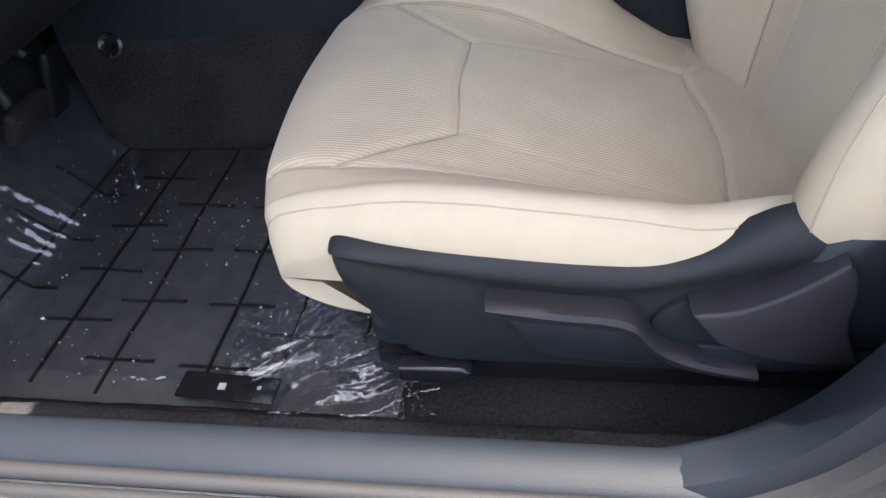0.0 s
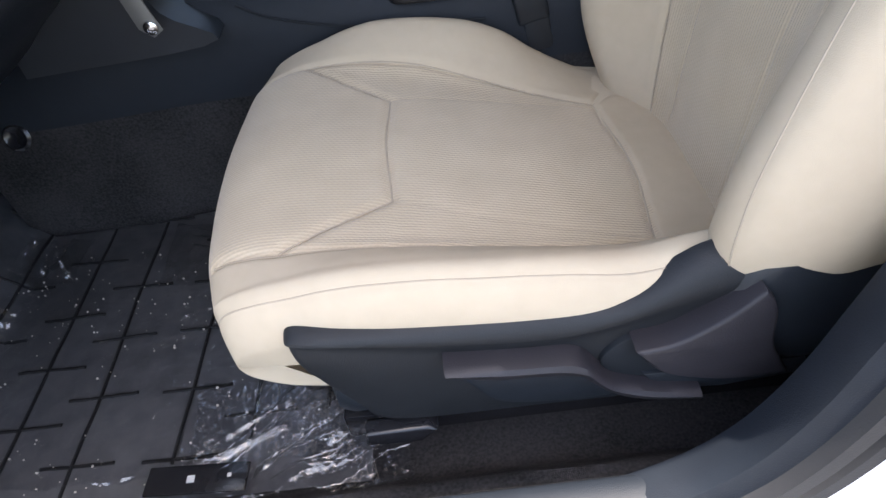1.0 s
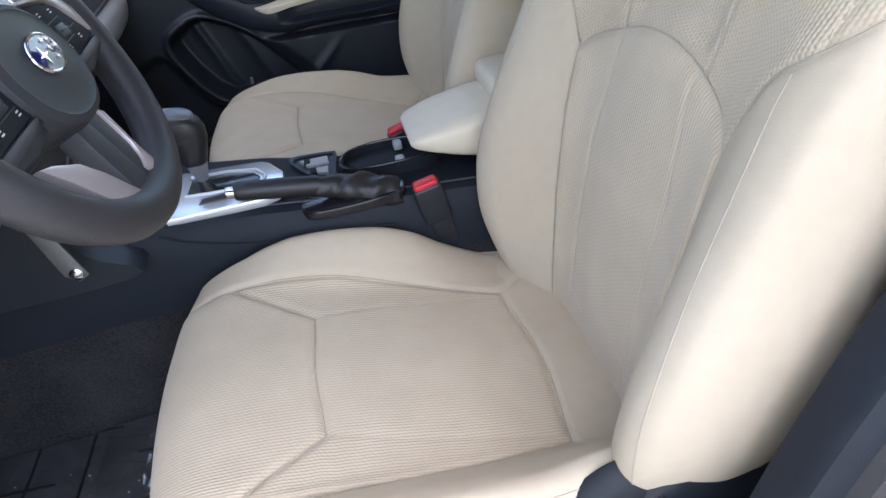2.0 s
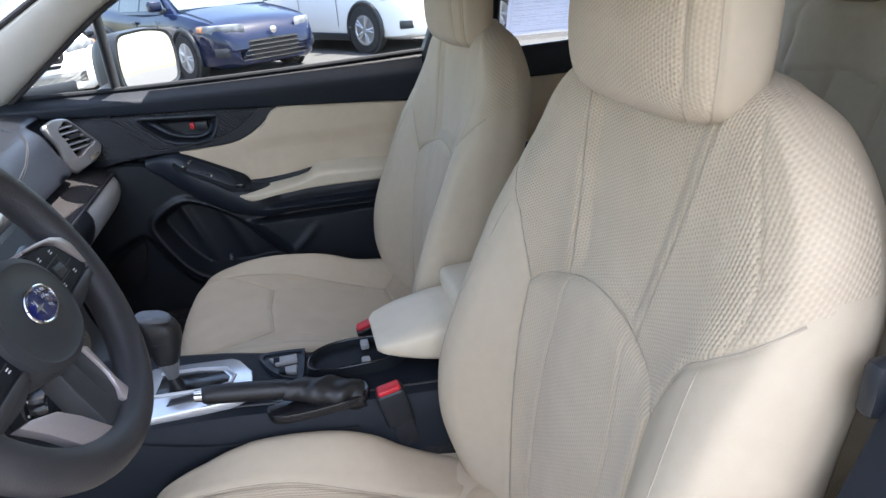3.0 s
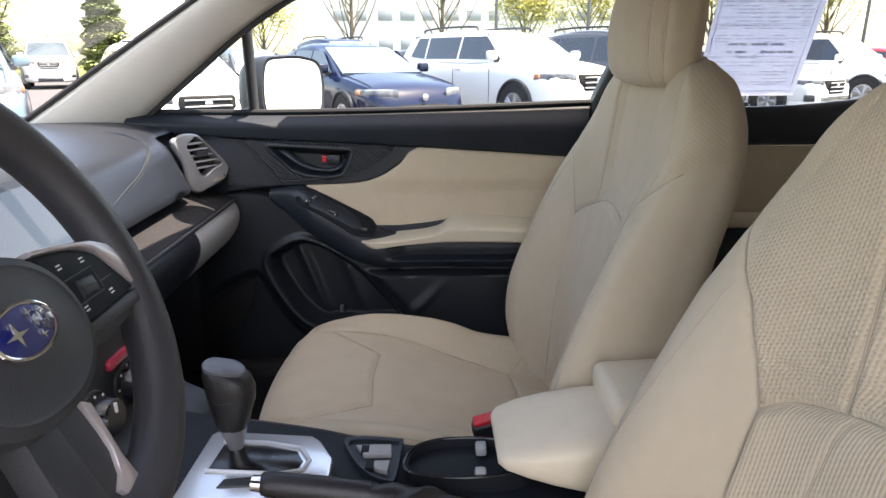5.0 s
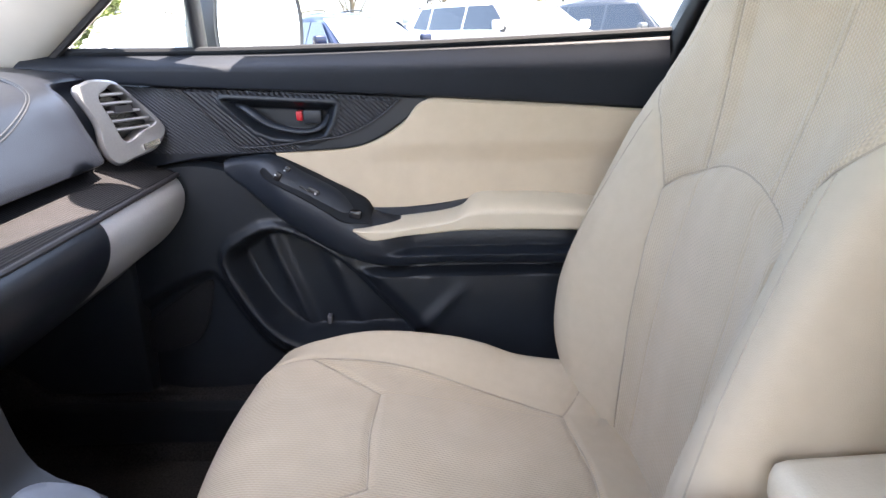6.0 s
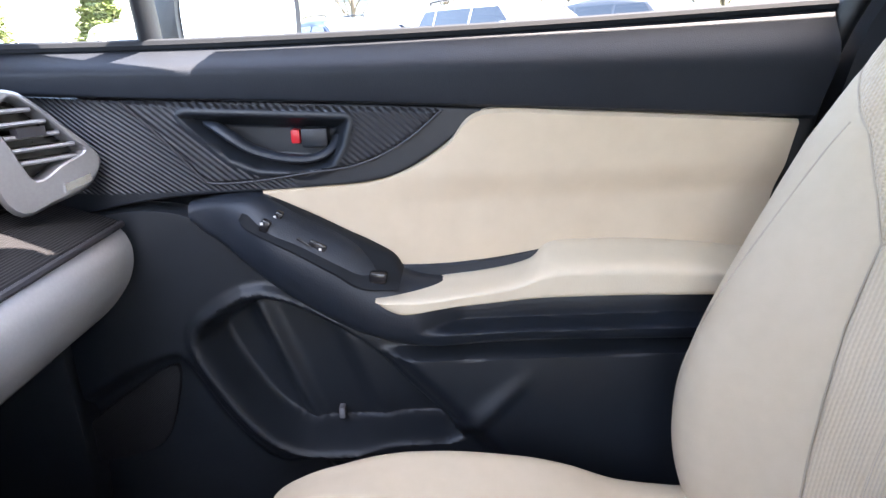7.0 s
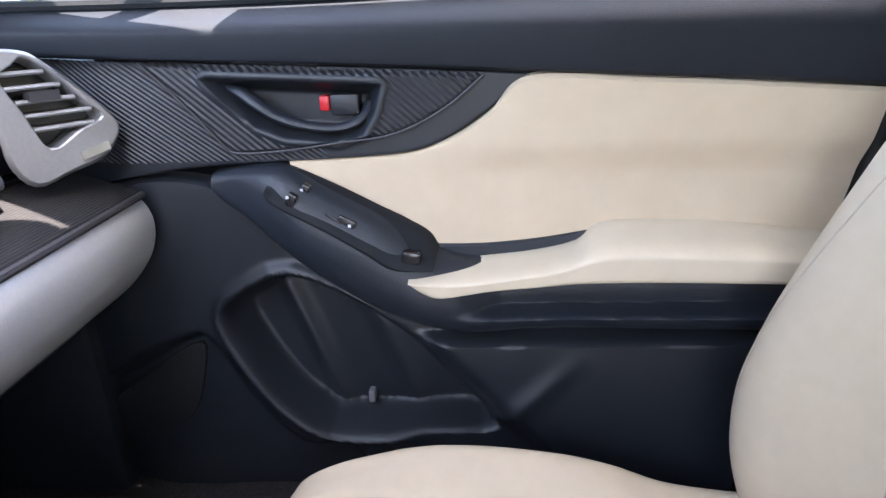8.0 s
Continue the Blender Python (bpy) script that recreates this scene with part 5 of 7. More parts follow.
console_bm = grid_mesh([console_row(x) for x in np.linspace(-0.55, 0.45, 40)], close_v=True, caps=True)
for f in console_bm.faces:
    if f.calc_center_median().z < 0.62:
        f.material_index = 1
part("console_body", console_bm, [M_SILLTRIM, M_CARPET], CONSOLE)
GEARTOP = 0.750
M_PALEGREY = mat("pale_grey_plastic", (0.32, 0.32, 0.32), 0.4)
M_PLATE = mat("bright_silver_plate", (0.72, 0.74, 0.78), 0.22, 0.6, second=(0.72, 0.72, 0.74), scale=200)
plate = part("gear_plate", prism([(-0.110, 0.862), (0.022, 0.866), (0.046, 0.876), (0.055, 0.902), (0.054, 0.938), (0.034, 0.974), (0.022, 0.985), (-0.038, 0.992), (-0.100, 0.998), (-0.106, 0.990)], "z", GEARTOP - 0.012, GEARTOP + 0.003, 0.004), M_PLATE, CONSOLE, "satin silver gear surround")
part("gear_gate", prism([(-0.086, 0.918), (-0.004, 0.911), (0.018, 0.918), (0.021, 0.930), (0.010, 0.950), (-0.030, 0.962), (-0.082, 0.966)], "z", GEARTOP, GEARTOP + 0.0042, 0.001), M_GLOSSBLACK, plate)
part("gate_frame", tube([(-0.088, 0.914, GEARTOP + 0.004), (-0.004, 0.907, GEARTOP + 0.004), (0.024, 0.913, GEARTOP + 0.004), (0.028, 0.932, GEARTOP + 0.004), (0.014, 0.956, GEARTOP + 0.004), (-0.030, 0.968, GEARTOP + 0.004), (-0.084, 0.972, GEARTOP + 0.004)], 0.0028, 8), M_SILVER, plate)
part("gear_slider", prism([(-0.066, 0.884), (-0.020, 0.886), (0.000, 0.897), (-0.018, 0.904), (-0.062, 0.898)], "z", GEARTOP, GEARTOP + 0.0052, 0.0015), M_GREYPLAST, plate)
M_CAP = mat("grey_knob_cap", (0.13, 0.135, 0.15), 0.4)
LEVER = thing("gear_lever", "black leather gear knob on silver stem", "gear lever")
M_LEATHER = mat("black_leather", (0.016, 0.015, 0.016), 0.42, bump=0.5, bump_scale=450)
part("stem", tube([(-0.066, 0.960, 0.742), (-0.066, 0.961, 0.760), (-0.067, 0.962, 0.790)], [0.007, 0.010, 0.0185], 18, 12), M_VENTFRAME, LEVER, "tapered silver stem")
knob_rows = []
for z, rx, ry, cx in ((0.783, 0.0170, 0.0165, -0.067), (0.787, 0.0190, 0.0180, -0.067), (0.800, 0.0215, 0.0195, -0.066), (0.820, 0.0265, 0.0225, -0.065), (0.838, 0.0285, 0.0240, -0.066), (0.850, 0.0270, 0.0230, -0.068), (0.857, 0.0235, 0.0200, -0.070), (0.861, 0.0150, 0.0130, -0.071), (0.862, 0.0040, 0.0040, -0.071)):
    knob_rows.append([(cx + rx * math.copysign(abs(math.cos(a)) ** 0.75, math.cos(a)), 0.962 + ry * math.copysign(abs(math.sin(a)) ** 0.75, math.sin(a)), z - 0.24 * rx * math.cos(a) * step_up(0.80, 0.85, z)) for a in np.linspace(0, 2 * math.pi, 36, endpoint=False)])
part("knob", grid_mesh(knob_rows, close_v=True, caps=True), M_LEATHER, LEVER, "black leather knob")
part("knob_cap", grid_mesh([[(-0.071 + r * 0.0235 * math.copysign(abs(math.cos(a)) ** 0.8, math.cos(a)), 0.962 + r * 0.0180 * math.copysign(abs(math.sin(a)) ** 0.8, math.sin(a)), 0.8605 + dz - 0.24 * r * 0.0235 * math.cos(a)) for a in np.linspace(0, 2 * math.pi, 32, endpoint=False)] for r, dz in ((1.0, -0.005), (1.0, 0.0008), (0.88, 0.0032), (0.4, 0.0042))], close_v=True, caps=True), M_CAP, LEVER, "grey knob cap")
part("knob_seam", tube([(-0.046 - 0.006 * t, 0.9455 + 0.001 * t, 0.846 - 0.016 * t) for t in np.linspace(0, 1, 4)] + [(-0.060, 0.9395, 0.826), (-0.078, 0.9405, 0.824), (-0.090, 0.948, 0.832)], 0.0009, 6, 30), M_BLACK, LEVER)

BRAKE = thing("parking_brake", "black leather parking brake lever with chrome button", "brake lever")
part("grip", tube([(-0.010, 0.868, 0.770), (0.0, 0.868, 0.7695), (0.05, 0.868, 0.7625), (0.104, 0.868, 0.754)], [0.0115, 0.0135, 0.0145, 0.0145], 20, 24), M_LEATHER, BRAKE)
part("button", tube([(-0.021, 0.868, 0.7715), (-0.008, 0.868, 0.770)], [0.0085, 0.0095], 16), M_CHROME, BRAKE, "chrome release button")
boot_rows = []
for i in range(30):
    t = i / 29
    x = 0.100 + 0.115 * t
    r = 0.0148 + 0.009 * step(0, 0.55, t) - 0.002 * step(0.7, 1.0, t)
    zc = 0.753 - 0.036 * t
    boot_rows.append([(x + 0.004 * math.sin(a * 3 + t * 9), 0.868 + r * 1.05 * math.cos(a) * (1 + 0.10 * math.sin(t * 22 + a * 2)), zc + r * math.sin(a) * (1 + 0.12 * math.sin(t * 18 + a * 3))) for a in np.linspace(0, 2 * math.pi, 28, endpoint=False)])
part("boot", grid_mesh(boot_rows, close_v=True, caps=True), M_LEATHER, BRAKE, "creased black leather boot")
part("boot_frame", prism(closed([(0.085, 0.838), (0.20, 0.842), (0.225, 0.868), (0.20, 0.90), (0.085, 0.895)], 30), "z", 0.715, 0.7305, 0.004), M_GLOSSBLACK, BRAKE)

# switches and cup holder behind the gear plate
part("switch_bezel", grid_mesh([[(x, y, z) for x, y in closed([(0.064, 1.000), (0.128, 0.996), (0.134, 0.985), (0.129, 0.918), (0.120, 0.912), (0.096, 0.926), (0.072, 0.962)], 42)] for z in (0.722, 0.7385, 0.7395)] + [[(0.103 + (x - 0.103) * 0.86, 0.962 + (y - 0.962) * 0.88, z) for x, y in closed([(0.064, 1.000), (0.128, 0.996), (0.134, 0.985), (0.129, 0.918), (0.120, 0.912), (0.096, 0.926), (0.072, 0.962)], 42)] for z in (0.7385, 0.7345)], close_v=True, caps=True), M_DARK, CONSOLE)
for outline in ([(0.076, 0.983), (0.121, 0.984), (0.122, 0.962), (0.088, 0.961)], [(0.096, 0.950), (0.121, 0.951), (0.119, 0.927), (0.104, 0.934)]):
    rocker = part("seat_heat_switch", prism(outline, "z", 0.733, 0.7405, 0.0025), M_PALEGREY, CONSOLE, "pale grey rocker switch")
    cx_, cy_ = sum(p[0] for p in outline) / 4, sum(p[1] for p in outline) / 4
    part("switch_pit", prism([(cx_ - 0.018, cy_ - 0.007), (cx_ - 0.008, cy_ - 0.007), (cx_ - 0.008, cy_ + 0.008), (cx_ - 0.018, cy_ + 0.008)], "z", 0.735, 0.7412, 0.001), M_MATTE, rocker)
cup = [(0.138, 0.945), (0.150, 0.975), (0.185, 0.992), (0.245, 0.992), (0.288, 0.976), (0.296, 0.945), (0.262, 0.920), (0.20, 0.914), (0.150, 0.922)]
oo = closed(cup, 54)
ii = [(0.217 + (p[0] - 0.217) * 0.94, 0.953 + (p[1] - 0.953) * 0.92) for p in oo]
part("cup_holder", grid_mesh([[(p[0], p[1], 0.715) for p in oo], [(p[0], p[1], 0.7385) for p in oo], [(p[0], p[1], 0.7405) for p in ii], [(p[0], p[1], 0.7292) for p in ii], [(0.217 + (p[0] - 0.217) * 0.5, 0.953 + (p[1] - 0.953) * 0.5, 0.7290) for p in ii]], close_v=True, caps=True), M_MATTE, CONSOLE, "black cup holder well")
part("cup_rim", tube([(p[0], p[1], 0.7402) for p in oo], 0.0020, 8, closed_loop=True), M_GLOSSBLACK, CONSOLE, "gloss black cup holder rim")
part("cup_clip", box(0.226, 0.966, 0.731, 0.240, 0.985, 0.743, 0.003), M_PALEGREY, CONSOLE, "pale grey cup holder tab")
part("cup_clip", box(0.222, 0.918, 0.731, 0.236, 0.934, 0.742, 0.003), M_PALEGREY, CONSOLE, "pale grey cup holder tab")
for side_ in (5, 8):
    part("console_edge", tube([Vector(console_row(x)[side_]) + Vector((0, 0, 0.0005)) for x in np.linspace(-0.12, 0.44, 20)], 0.0020, 8), M_GREYPLAST, CONSOLE, "grey edge line")
part("side_trim_line", tube([(-0.12, 0.8415, 0.742), (-0.084, 0.8405, 0.722), (0.007, 0.839, 0.698), (0.102, 0.838, 0.690), (0.20, 0.838, 0.682)], 0.0016, 6, 30), M_MATTE, CONSOLE)

ARM = thing("console_armrest", "ivory vinyl armrest lid over the console", "armrest")
lid_rows = []
for x, zt, zb, w in ((0.248, 0.766, 0.758, 0.050), (0.256, 0.773, 0.754, 0.060), (0.28, 0.781, 0.746, 0.068), (0.31, 0.789, 0.736, 0.072), (0.36, 0.799, 0.722, 0.074), (0.45, 0.805, 0.714, 0.075), (0.56, 0.810, 0.714, 0.074), (0.585, 0.80, 0.722, 0.068)):
    n_ = 32
    lid_rows.append([(x, 0.962 + w * math.copysign(abs(math.cos(a)) ** 0.35, math.cos(a)), (zt + zb) / 2 + (zt - zb) / 2 * math.copysign(abs(math.sin(a)) ** 0.5, math.sin(a))) for a in np.linspace(0, 2 * math.pi, n_, endpoint=False)])
part("lid", grid_mesh(lid_rows, close_v=True, caps=True), M_IVORYPAD, ARM)
part("lid_cushion", box(0.380, 0.918, 0.795, 0.62, 1.036, 0.836, 0.014, 3, turn=(0, -3, 0)), M_IVORYPAD, ARM)
part("bin", box(0.36, 0.885, 0.40, 0.60, 1.04, 0.716, 0.01), M_BLACK, ARM)


def buckle(x, y, z, lean, roll=0):
    b = thing("belt_buckle", "black seat belt buckle with red button", "buckle", group="seat belt buckles")
    part("stalk", box(x - 0.016, y - 0.012, z - 0.11, x + 0.020, y + 0.012, z - 0.02, 0.006, turn=(0, lean, roll), pivot=(x, y, z - 0.05)), M_BLACK, b)
    part("casing", box(x - 0.022, y - 0.013, z - 0.065, x + 0.022, y + 0.013, z + 0.0, 0.006, 3, turn=(0, lean, roll), pivot=(x, y, z - 0.05)), M_BLACK, b)
    part("red_button", box(x - 0.018, y - 0.0105, z - 0.012, x + 0.018, y + 0.0105, z + 0.006, 0.004, 3, turn=(0, lean, roll), pivot=(x, y, z - 0.05)), M_RED, b, "red release button")


buckle(0.262, 0.848, 0.732, -12)
buckle(0.262, 1.068, 0.722, -18)


# ---------- steering wheel ----------
WHEEL = thing("steering_wheel", "dark grey leather steering wheel with silver spokes", "steering wheel", (-0.082, 0.640, 1.044))
WT = Euler((0, radians(-25), 0)).to_matrix()


def wpos(a, r, out=0.0):
    """A point of the wheel by angle from the top and radius; out is towards the driver."""
    return WT @ Vector((out, r * math.sin(a), r * math.cos(a)))


def wflat(y, z, out):
    return WT @ Vector((out, y, z))


M_WHEEL = mat("grey_leather_wheel", (0.036, 0.035, 0.039), 0.48, second=(0.029, 0.028, 0.031), bump=0.35, bump_scale=600)
M_TRIM = mat("satin_wheel_trim", (0.48, 0.43, 0.435), 0.32, 0.5, second=(0.44, 0.39, 0.395), scale=300)
LOWER_TRIM = [(0.024, -0.057), (0.0325, -0.064), (0.0305, -0.088), (0.0285, -0.106), (0.030, -0.124), (0.033, -0.142), (0.018, -0.144), (0.007, -0.120), (0.017, -0.113), (0.0235, -0.098), (0.0245, -0.083)]
LEFT_TRIM = [(-0.118, -0.044), (-0.101, -0.069), (-0.082, -0.104), (-0.050, -0.140), (-0.026, -0.140), (-0.055, -0.088), (-0.072, -0.066), (-0.100, -0.050)]
M_HUB = mat("charcoal_hub_plastic", (0.030, 0.032, 0.037), 0.50, second=(0.025, 0.027, 0.031), bump=0.3, bump_scale=700)
part("rim", tube([wpos(a, 0.1640, -0.010) + WT @ Vector((0, 0, 0.020)) for a in np.linspace(0, 2 * math.pi, 96, endpoint=False)], 0.0192, 20, closed_loop=True), M_WHEEL, WHEEL)
hub = part("airbag_cover", grid_mesh([[wflat(0.072 * s * math.copysign(abs(math.sin(a)) ** 0.9, math.sin(a)), 0.055 * s * math.copysign(abs(math.cos(a)) ** 0.95, math.cos(a)) - 0.003, o) for a in np.linspace(0, 2 * math.pi, 48, endpoint=False)] for s, o in ((0.9, -0.05), (1.0, -0.03), (1.0, -0.002), (0.97, 0.006), (0.85, 0.010), (0.80, 0.009), (0.5, 0.013), (0.15, 0.014))], close_v=True, caps=True), M_HUB, WHEEL, "charcoal airbag cover")
badge = part("badge", grid_mesh([[wflat(0.027 * s * math.cos(a), 0.016 * s * math.sin(a) + 0.002, o) for a in np.linspace(0, 2 * math.pi, 36, endpoint=False)] for s, o in ((1.0, 0.010), (1.0, 0.0145), (0.9, 0.0165), (0.2, 0.0167))], close_v=True, caps=True), mat("deep_blue_enamel", (0.008, 0.015, 0.12), 0.2, coat=0.6), hub, "blue oval badge with silver rim")
part("badge_rim", tube([wflat(0.027 * math.cos(a), 0.016 * math.sin(a) + 0.002, 0.0155) for a in np.linspace(0, 2 * math.pi, 40, endpoint=False)], 0.0016, 8, closed_loop=True), M_CHROME, badge)
for dy, dz, s in ((-0.010, 0.000, 0.0105), (0.007, 0.0085, 0.0042), (0.016, 0.0065, 0.0042), (0.0085, 0.0015, 0.0042), (0.0185, -0.0005, 0.0042), (0.009, -0.0075, 0.0042)):
    star = [wflat(dy + r_ * math.cos(k * math.pi / 4), dz + 0.002 + r_ * 0.8 * math.sin(k * math.pi / 4), 0.0172) for k, r_ in ((k, s if k % 2 == 0 else s * 0.24) for k in range(8))]
    part("badge_mark", grid_mesh([star, [p + WT @ Vector((0.0008, 0, 0)) for p in star]], close_v=True, caps=True), M_CHROME, badge)


def plate_on_wheel(outline, back, front, bevel=0.002):
    """A plate in the wheel's plane over an outline of (y, z)."""
    bm = prism(outline, "x", back, front, bevel, 2)
    for v in bm.verts:
        v.co = WT @ v.co
    return bm


def mirrored(outline, k):
    return [(k * y, z) for y, z in (outline if k > 0 else reversed(outline))]


for k in (-1, 1):
    spoke = part("spoke", plate_on_wheel(mirrored([(0.050, 0.043), (0.090, 0.037), (0.135, 0.026), (0.152, 0.008), (0.170, -0.016), (0.150, -0.036), (0.092, -0.042), (0.050, -0.036)], k), -0.040, -0.003, 0.006), M_HUB, WHEEL)
    part("spoke_trim", plate_on_wheel(mirrored([(0.060, 0.0418), (0.091, 0.0372), (0.126, 0.0297), (0.1438, 0.021), (0.1541, 0.005), (0.1656, -0.0198), (0.160, -0.0245), (0.1461, -0.0185), (0.1405, -0.006), (0.1285, 0.0145), (0.124, 0.0225), (0.109, 0.0295), (0.081, 0.0352), (0.060, 0.0382)], k), -0.010, 0.003, 0.0015), M_TRIM, spoke, "satin silver spoke trim")
    part("switch_pad", plate_on_wheel(mirrored([(0.064, 0.0350), (0.085, 0.0322), (0.109, 0.0268), (0.1225, 0.0197), (0.1275, 0.013), (0.1395, -0.0075), (0.1445, -0.0185), (0.126, -0.0200), (0.066, -0.0205)], k), -0.012, 0.001, 0.001), M_MATTE, spoke, "black switch pad")
    part("pad_lip", plate_on_wheel(mirrored([(0.064, -0.0215), (0.146, -0.0205), (0.160, -0.0255), (0.150, -0.0315), (0.066, -0.0295)], k), -0.012, 0.0025, 0.002), M_GREYPLAST, spoke, "grey lip under the switch pad")
    for y, z in ((0.0785, 0.0229), (0.1054, 0.0198), (0.0795, -0.0118), (0.1163, -0.0116)):
        for q in (-1, 1):
            part("switch_mark", plate_on_wheel(mirrored([(y - 0.0022, z + q * 0.0014 - 0.0006), (y + 0.0022, z + q * 0.0014 - 0.0006), (y + 0.0022, z + q * 0.0014 + 0.0006), (y - 0.0022, z + q * 0.0014 + 0.0006)], k), -0.002, 0.0016, 0), M_PALEMARK, spoke)
    for y0, y1, z0, z1 in ((0.074, 0.112, 0.0122, 0.0130), (0.110, 0.1108, -0.006, 0.0125), (0.110, 0.128, -0.0012, -0.0004), (0.074, 0.110, -0.0078, -0.0070)):
        part("pad_joint", plate_on_wheel(mirrored([(y0, z0), (y1, z0), (y1, z1), (y0, z1)], k), -0.002, 0.0014, 0), M_GREYPLAST, spoke)
    part("rocker", plate_on_wheel(mirrored([(0.083, 0.009), (0.105, 0.007), (0.105, -0.0055), (0.083, -0.005)], k), -0.004, 0.003, 0.002), M_BLACK, spoke)
    part("rocker_bar", plate_on_wheel(mirrored([(0.086, 0.0032), (0.102, 0.0022), (0.102, 0.0002), (0.086, 0.0010)], k), 0.0, 0.0048, 0.0008), M_GREYPLAST, spoke)
    leg = part("lower_spoke", plate_on_wheel(mirrored([(-0.004, -0.050), (0.026, -0.050), (0.030, -0.080), (0.032, -0.115), (0.040, -0.140), (0.036, -0.150), (-0.004, -0.152)], k), -0.030, -0.006, 0.004), M_HUB, WHEEL)
    part("lower_trim", plate_on_wheel(LOWER_TRIM if k > 0 else LEFT_TRIM, -0.012, -0.002, 0.002), M_TRIM, leg, "satin silver lower spoke trim")
COLUMN = thing("steering_column", "black steering column shroud with wiper stalk", "steering column")
part("shroud", tube([(-0.115, 0.618, 1.028), (-0.17, 0.618, 1.000), (-0.32, 0.618, 0.93)], [0.050, 0.062, 0.075], 20, 12), M_BLACK, COLUMN)
part("wiper_stalk", tube([(-0.135, 0.66, 1.030), (-0.125, 0.72, 1.045), (-0.120, 0.775, 1.052)], [0.007, 0.009, 0.013], 12, 14), M_BLACK, COLUMN, "black wiper stalk")
part("cluster_hood", grid_mesh([[(x, 0.618 + w * math.cos(a), z + h * math.sin(a)) for a in np.linspace(0, math.pi, 20)] for x, z, w, h in ((-0.26, 1.055, 0.17, 0.085), (-0.255, 1.055, 0.175, 0.09), (-0.34, 1.055, 0.185, 0.095), (-0.48, 1.055, 0.17, 0.06))]), M_BLACK, COLUMN)
# metal tab that hangs below the column
M_TABMETAL = mat("dull_zinc_metal", (0.20, 0.20, 0.19), 0.45, 0.6)
TABS = thing("metal_tab", "bare metal bracket tab with a round rivet", "bracket")
part("plate", prism([(-0.236, 0.845), (-0.216, 0.845), (-0.196, 0.765), (-0.192, 0.752), (-0.206, 0.744), (-0.220, 0.756)], "y", 0.770, 0.773, 0.001), M_TABMETAL, TABS)
part("rivet", lathe([(0.0085, 0), (0.0085, 0.003), (0.006, 0.005), (0, 0.0055)], (-0.2045, 0.770, 0.757), (90, 0, 0), 20), M_CHROME, TABS)

# room mirror, visor, grab handle
ROOM = thing("room_mirror", "black framed rear-view mirror", "mirror")
rm = closed([(-0.108, -0.016), (-0.110, 0.018), (-0.090, 0.031), (0.0, 0.031), (0.080, 0.022), (0.106, 0.008), (0.107, -0.018), (0.096, -0.025), (0.0, -0.025), (-0.09, -0.024)], 60)
RMT = Euler((0, 0, radians(76.5))).to_matrix()
RMP = Vector((-0.092, 0.972, 1.342))


def rloop(s, o):
    return [RMT @ Vector((a * s * 1.06, o, b * s)) + RMP for a, b in rm]


part("mirror_shell", grid_mesh([rloop(0.95, -0.002), rloop(1.03, -0.004), rloop(1.05, 0.006), rloop(0.98, 0.018), rloop(0.6, 0.028)], close_v=True, caps=True), M_GLOSSBLACK, ROOM)
part("mirror_glass", grid_mesh([rloop(0.95, -0.0035), rloop(0.3, -0.0036)], close_v=True, caps=True), M_MIRROR, ROOM)
part("mirror_arm", tube([(-0.118, 0.965, 1.360), (-0.150, 0.958, 1.378), (-0.185, 0.955, 1.366)], [0.009, 0.010, 0.013], 12, 10), M_GLOSSBLACK, ROOM)
VISOR = thing("sun_visor", "greige sun visor folded against the headliner", "sun visor")
part("visor", prism(closed([(-0.02, 1.04), (-0.02, 1.38), (0.07, 1.43), (0.120, 1.425), (0.140, 1.38), (0.200, 1.06), (0.190, 1.03), (0.10, 1.025)], 48), "z", 1.406, 1.424, 0.006), M_HEADLINER, VISOR)
visor_label = part("visor_label", prism([(0.132, 1.34), (0.146, 1.34), (0.188, 1.08), (0.170, 1.08)], "z", 1.4045, 1.4065, 0), mat("label_paper", (0.60, 0.59, 0.57), 0.7), VISOR, "pale printed warning label")
for k in range(5):
    part("print_bar", prism([(0.1345 + 0.0070 * k, 1.325 - 0.045 * k), (0.1455 + 0.0072 * k, 1.325 - 0.045 * k), (0.1500 + 0.0072 * k, 1.298 - 0.045 * k), (0.1390 + 0.0070 * k, 1.298 - 0.045 * k)], "z", 1.4038, 1.4050, 0), M_GREYPLAST, visor_label)


def grab_handle(x, tone):
    g = thing("grab_handle", "greige roof grab handle folded into the headliner", "handle", group="roof grab handles")
    part("recess", prism(closed([(x - 0.095, 1.478), (x - 0.085, 1.515), (x - 0.05, 1.530), (x + 0.05, 1.530), (x + 0.085, 1.515), (x + 0.095, 1.478), (x + 0.06, 1.470), (x - 0.06, 1.470)], 40), "z", tone - 0.016, tone - 0.004, 0.004), M_HEADLINER, g)
    part("grip", tube([(x - 0.08, 1.500, tone - 0.016), (x - 0.065, 1.486, tone - 0.024), (x, 1.482, tone - 0.027), (x + 0.065, 1.486, tone - 0.024), (x + 0.08, 1.500, tone - 0.016)], 0.009, 12, 30), M_HEADLINER, g)


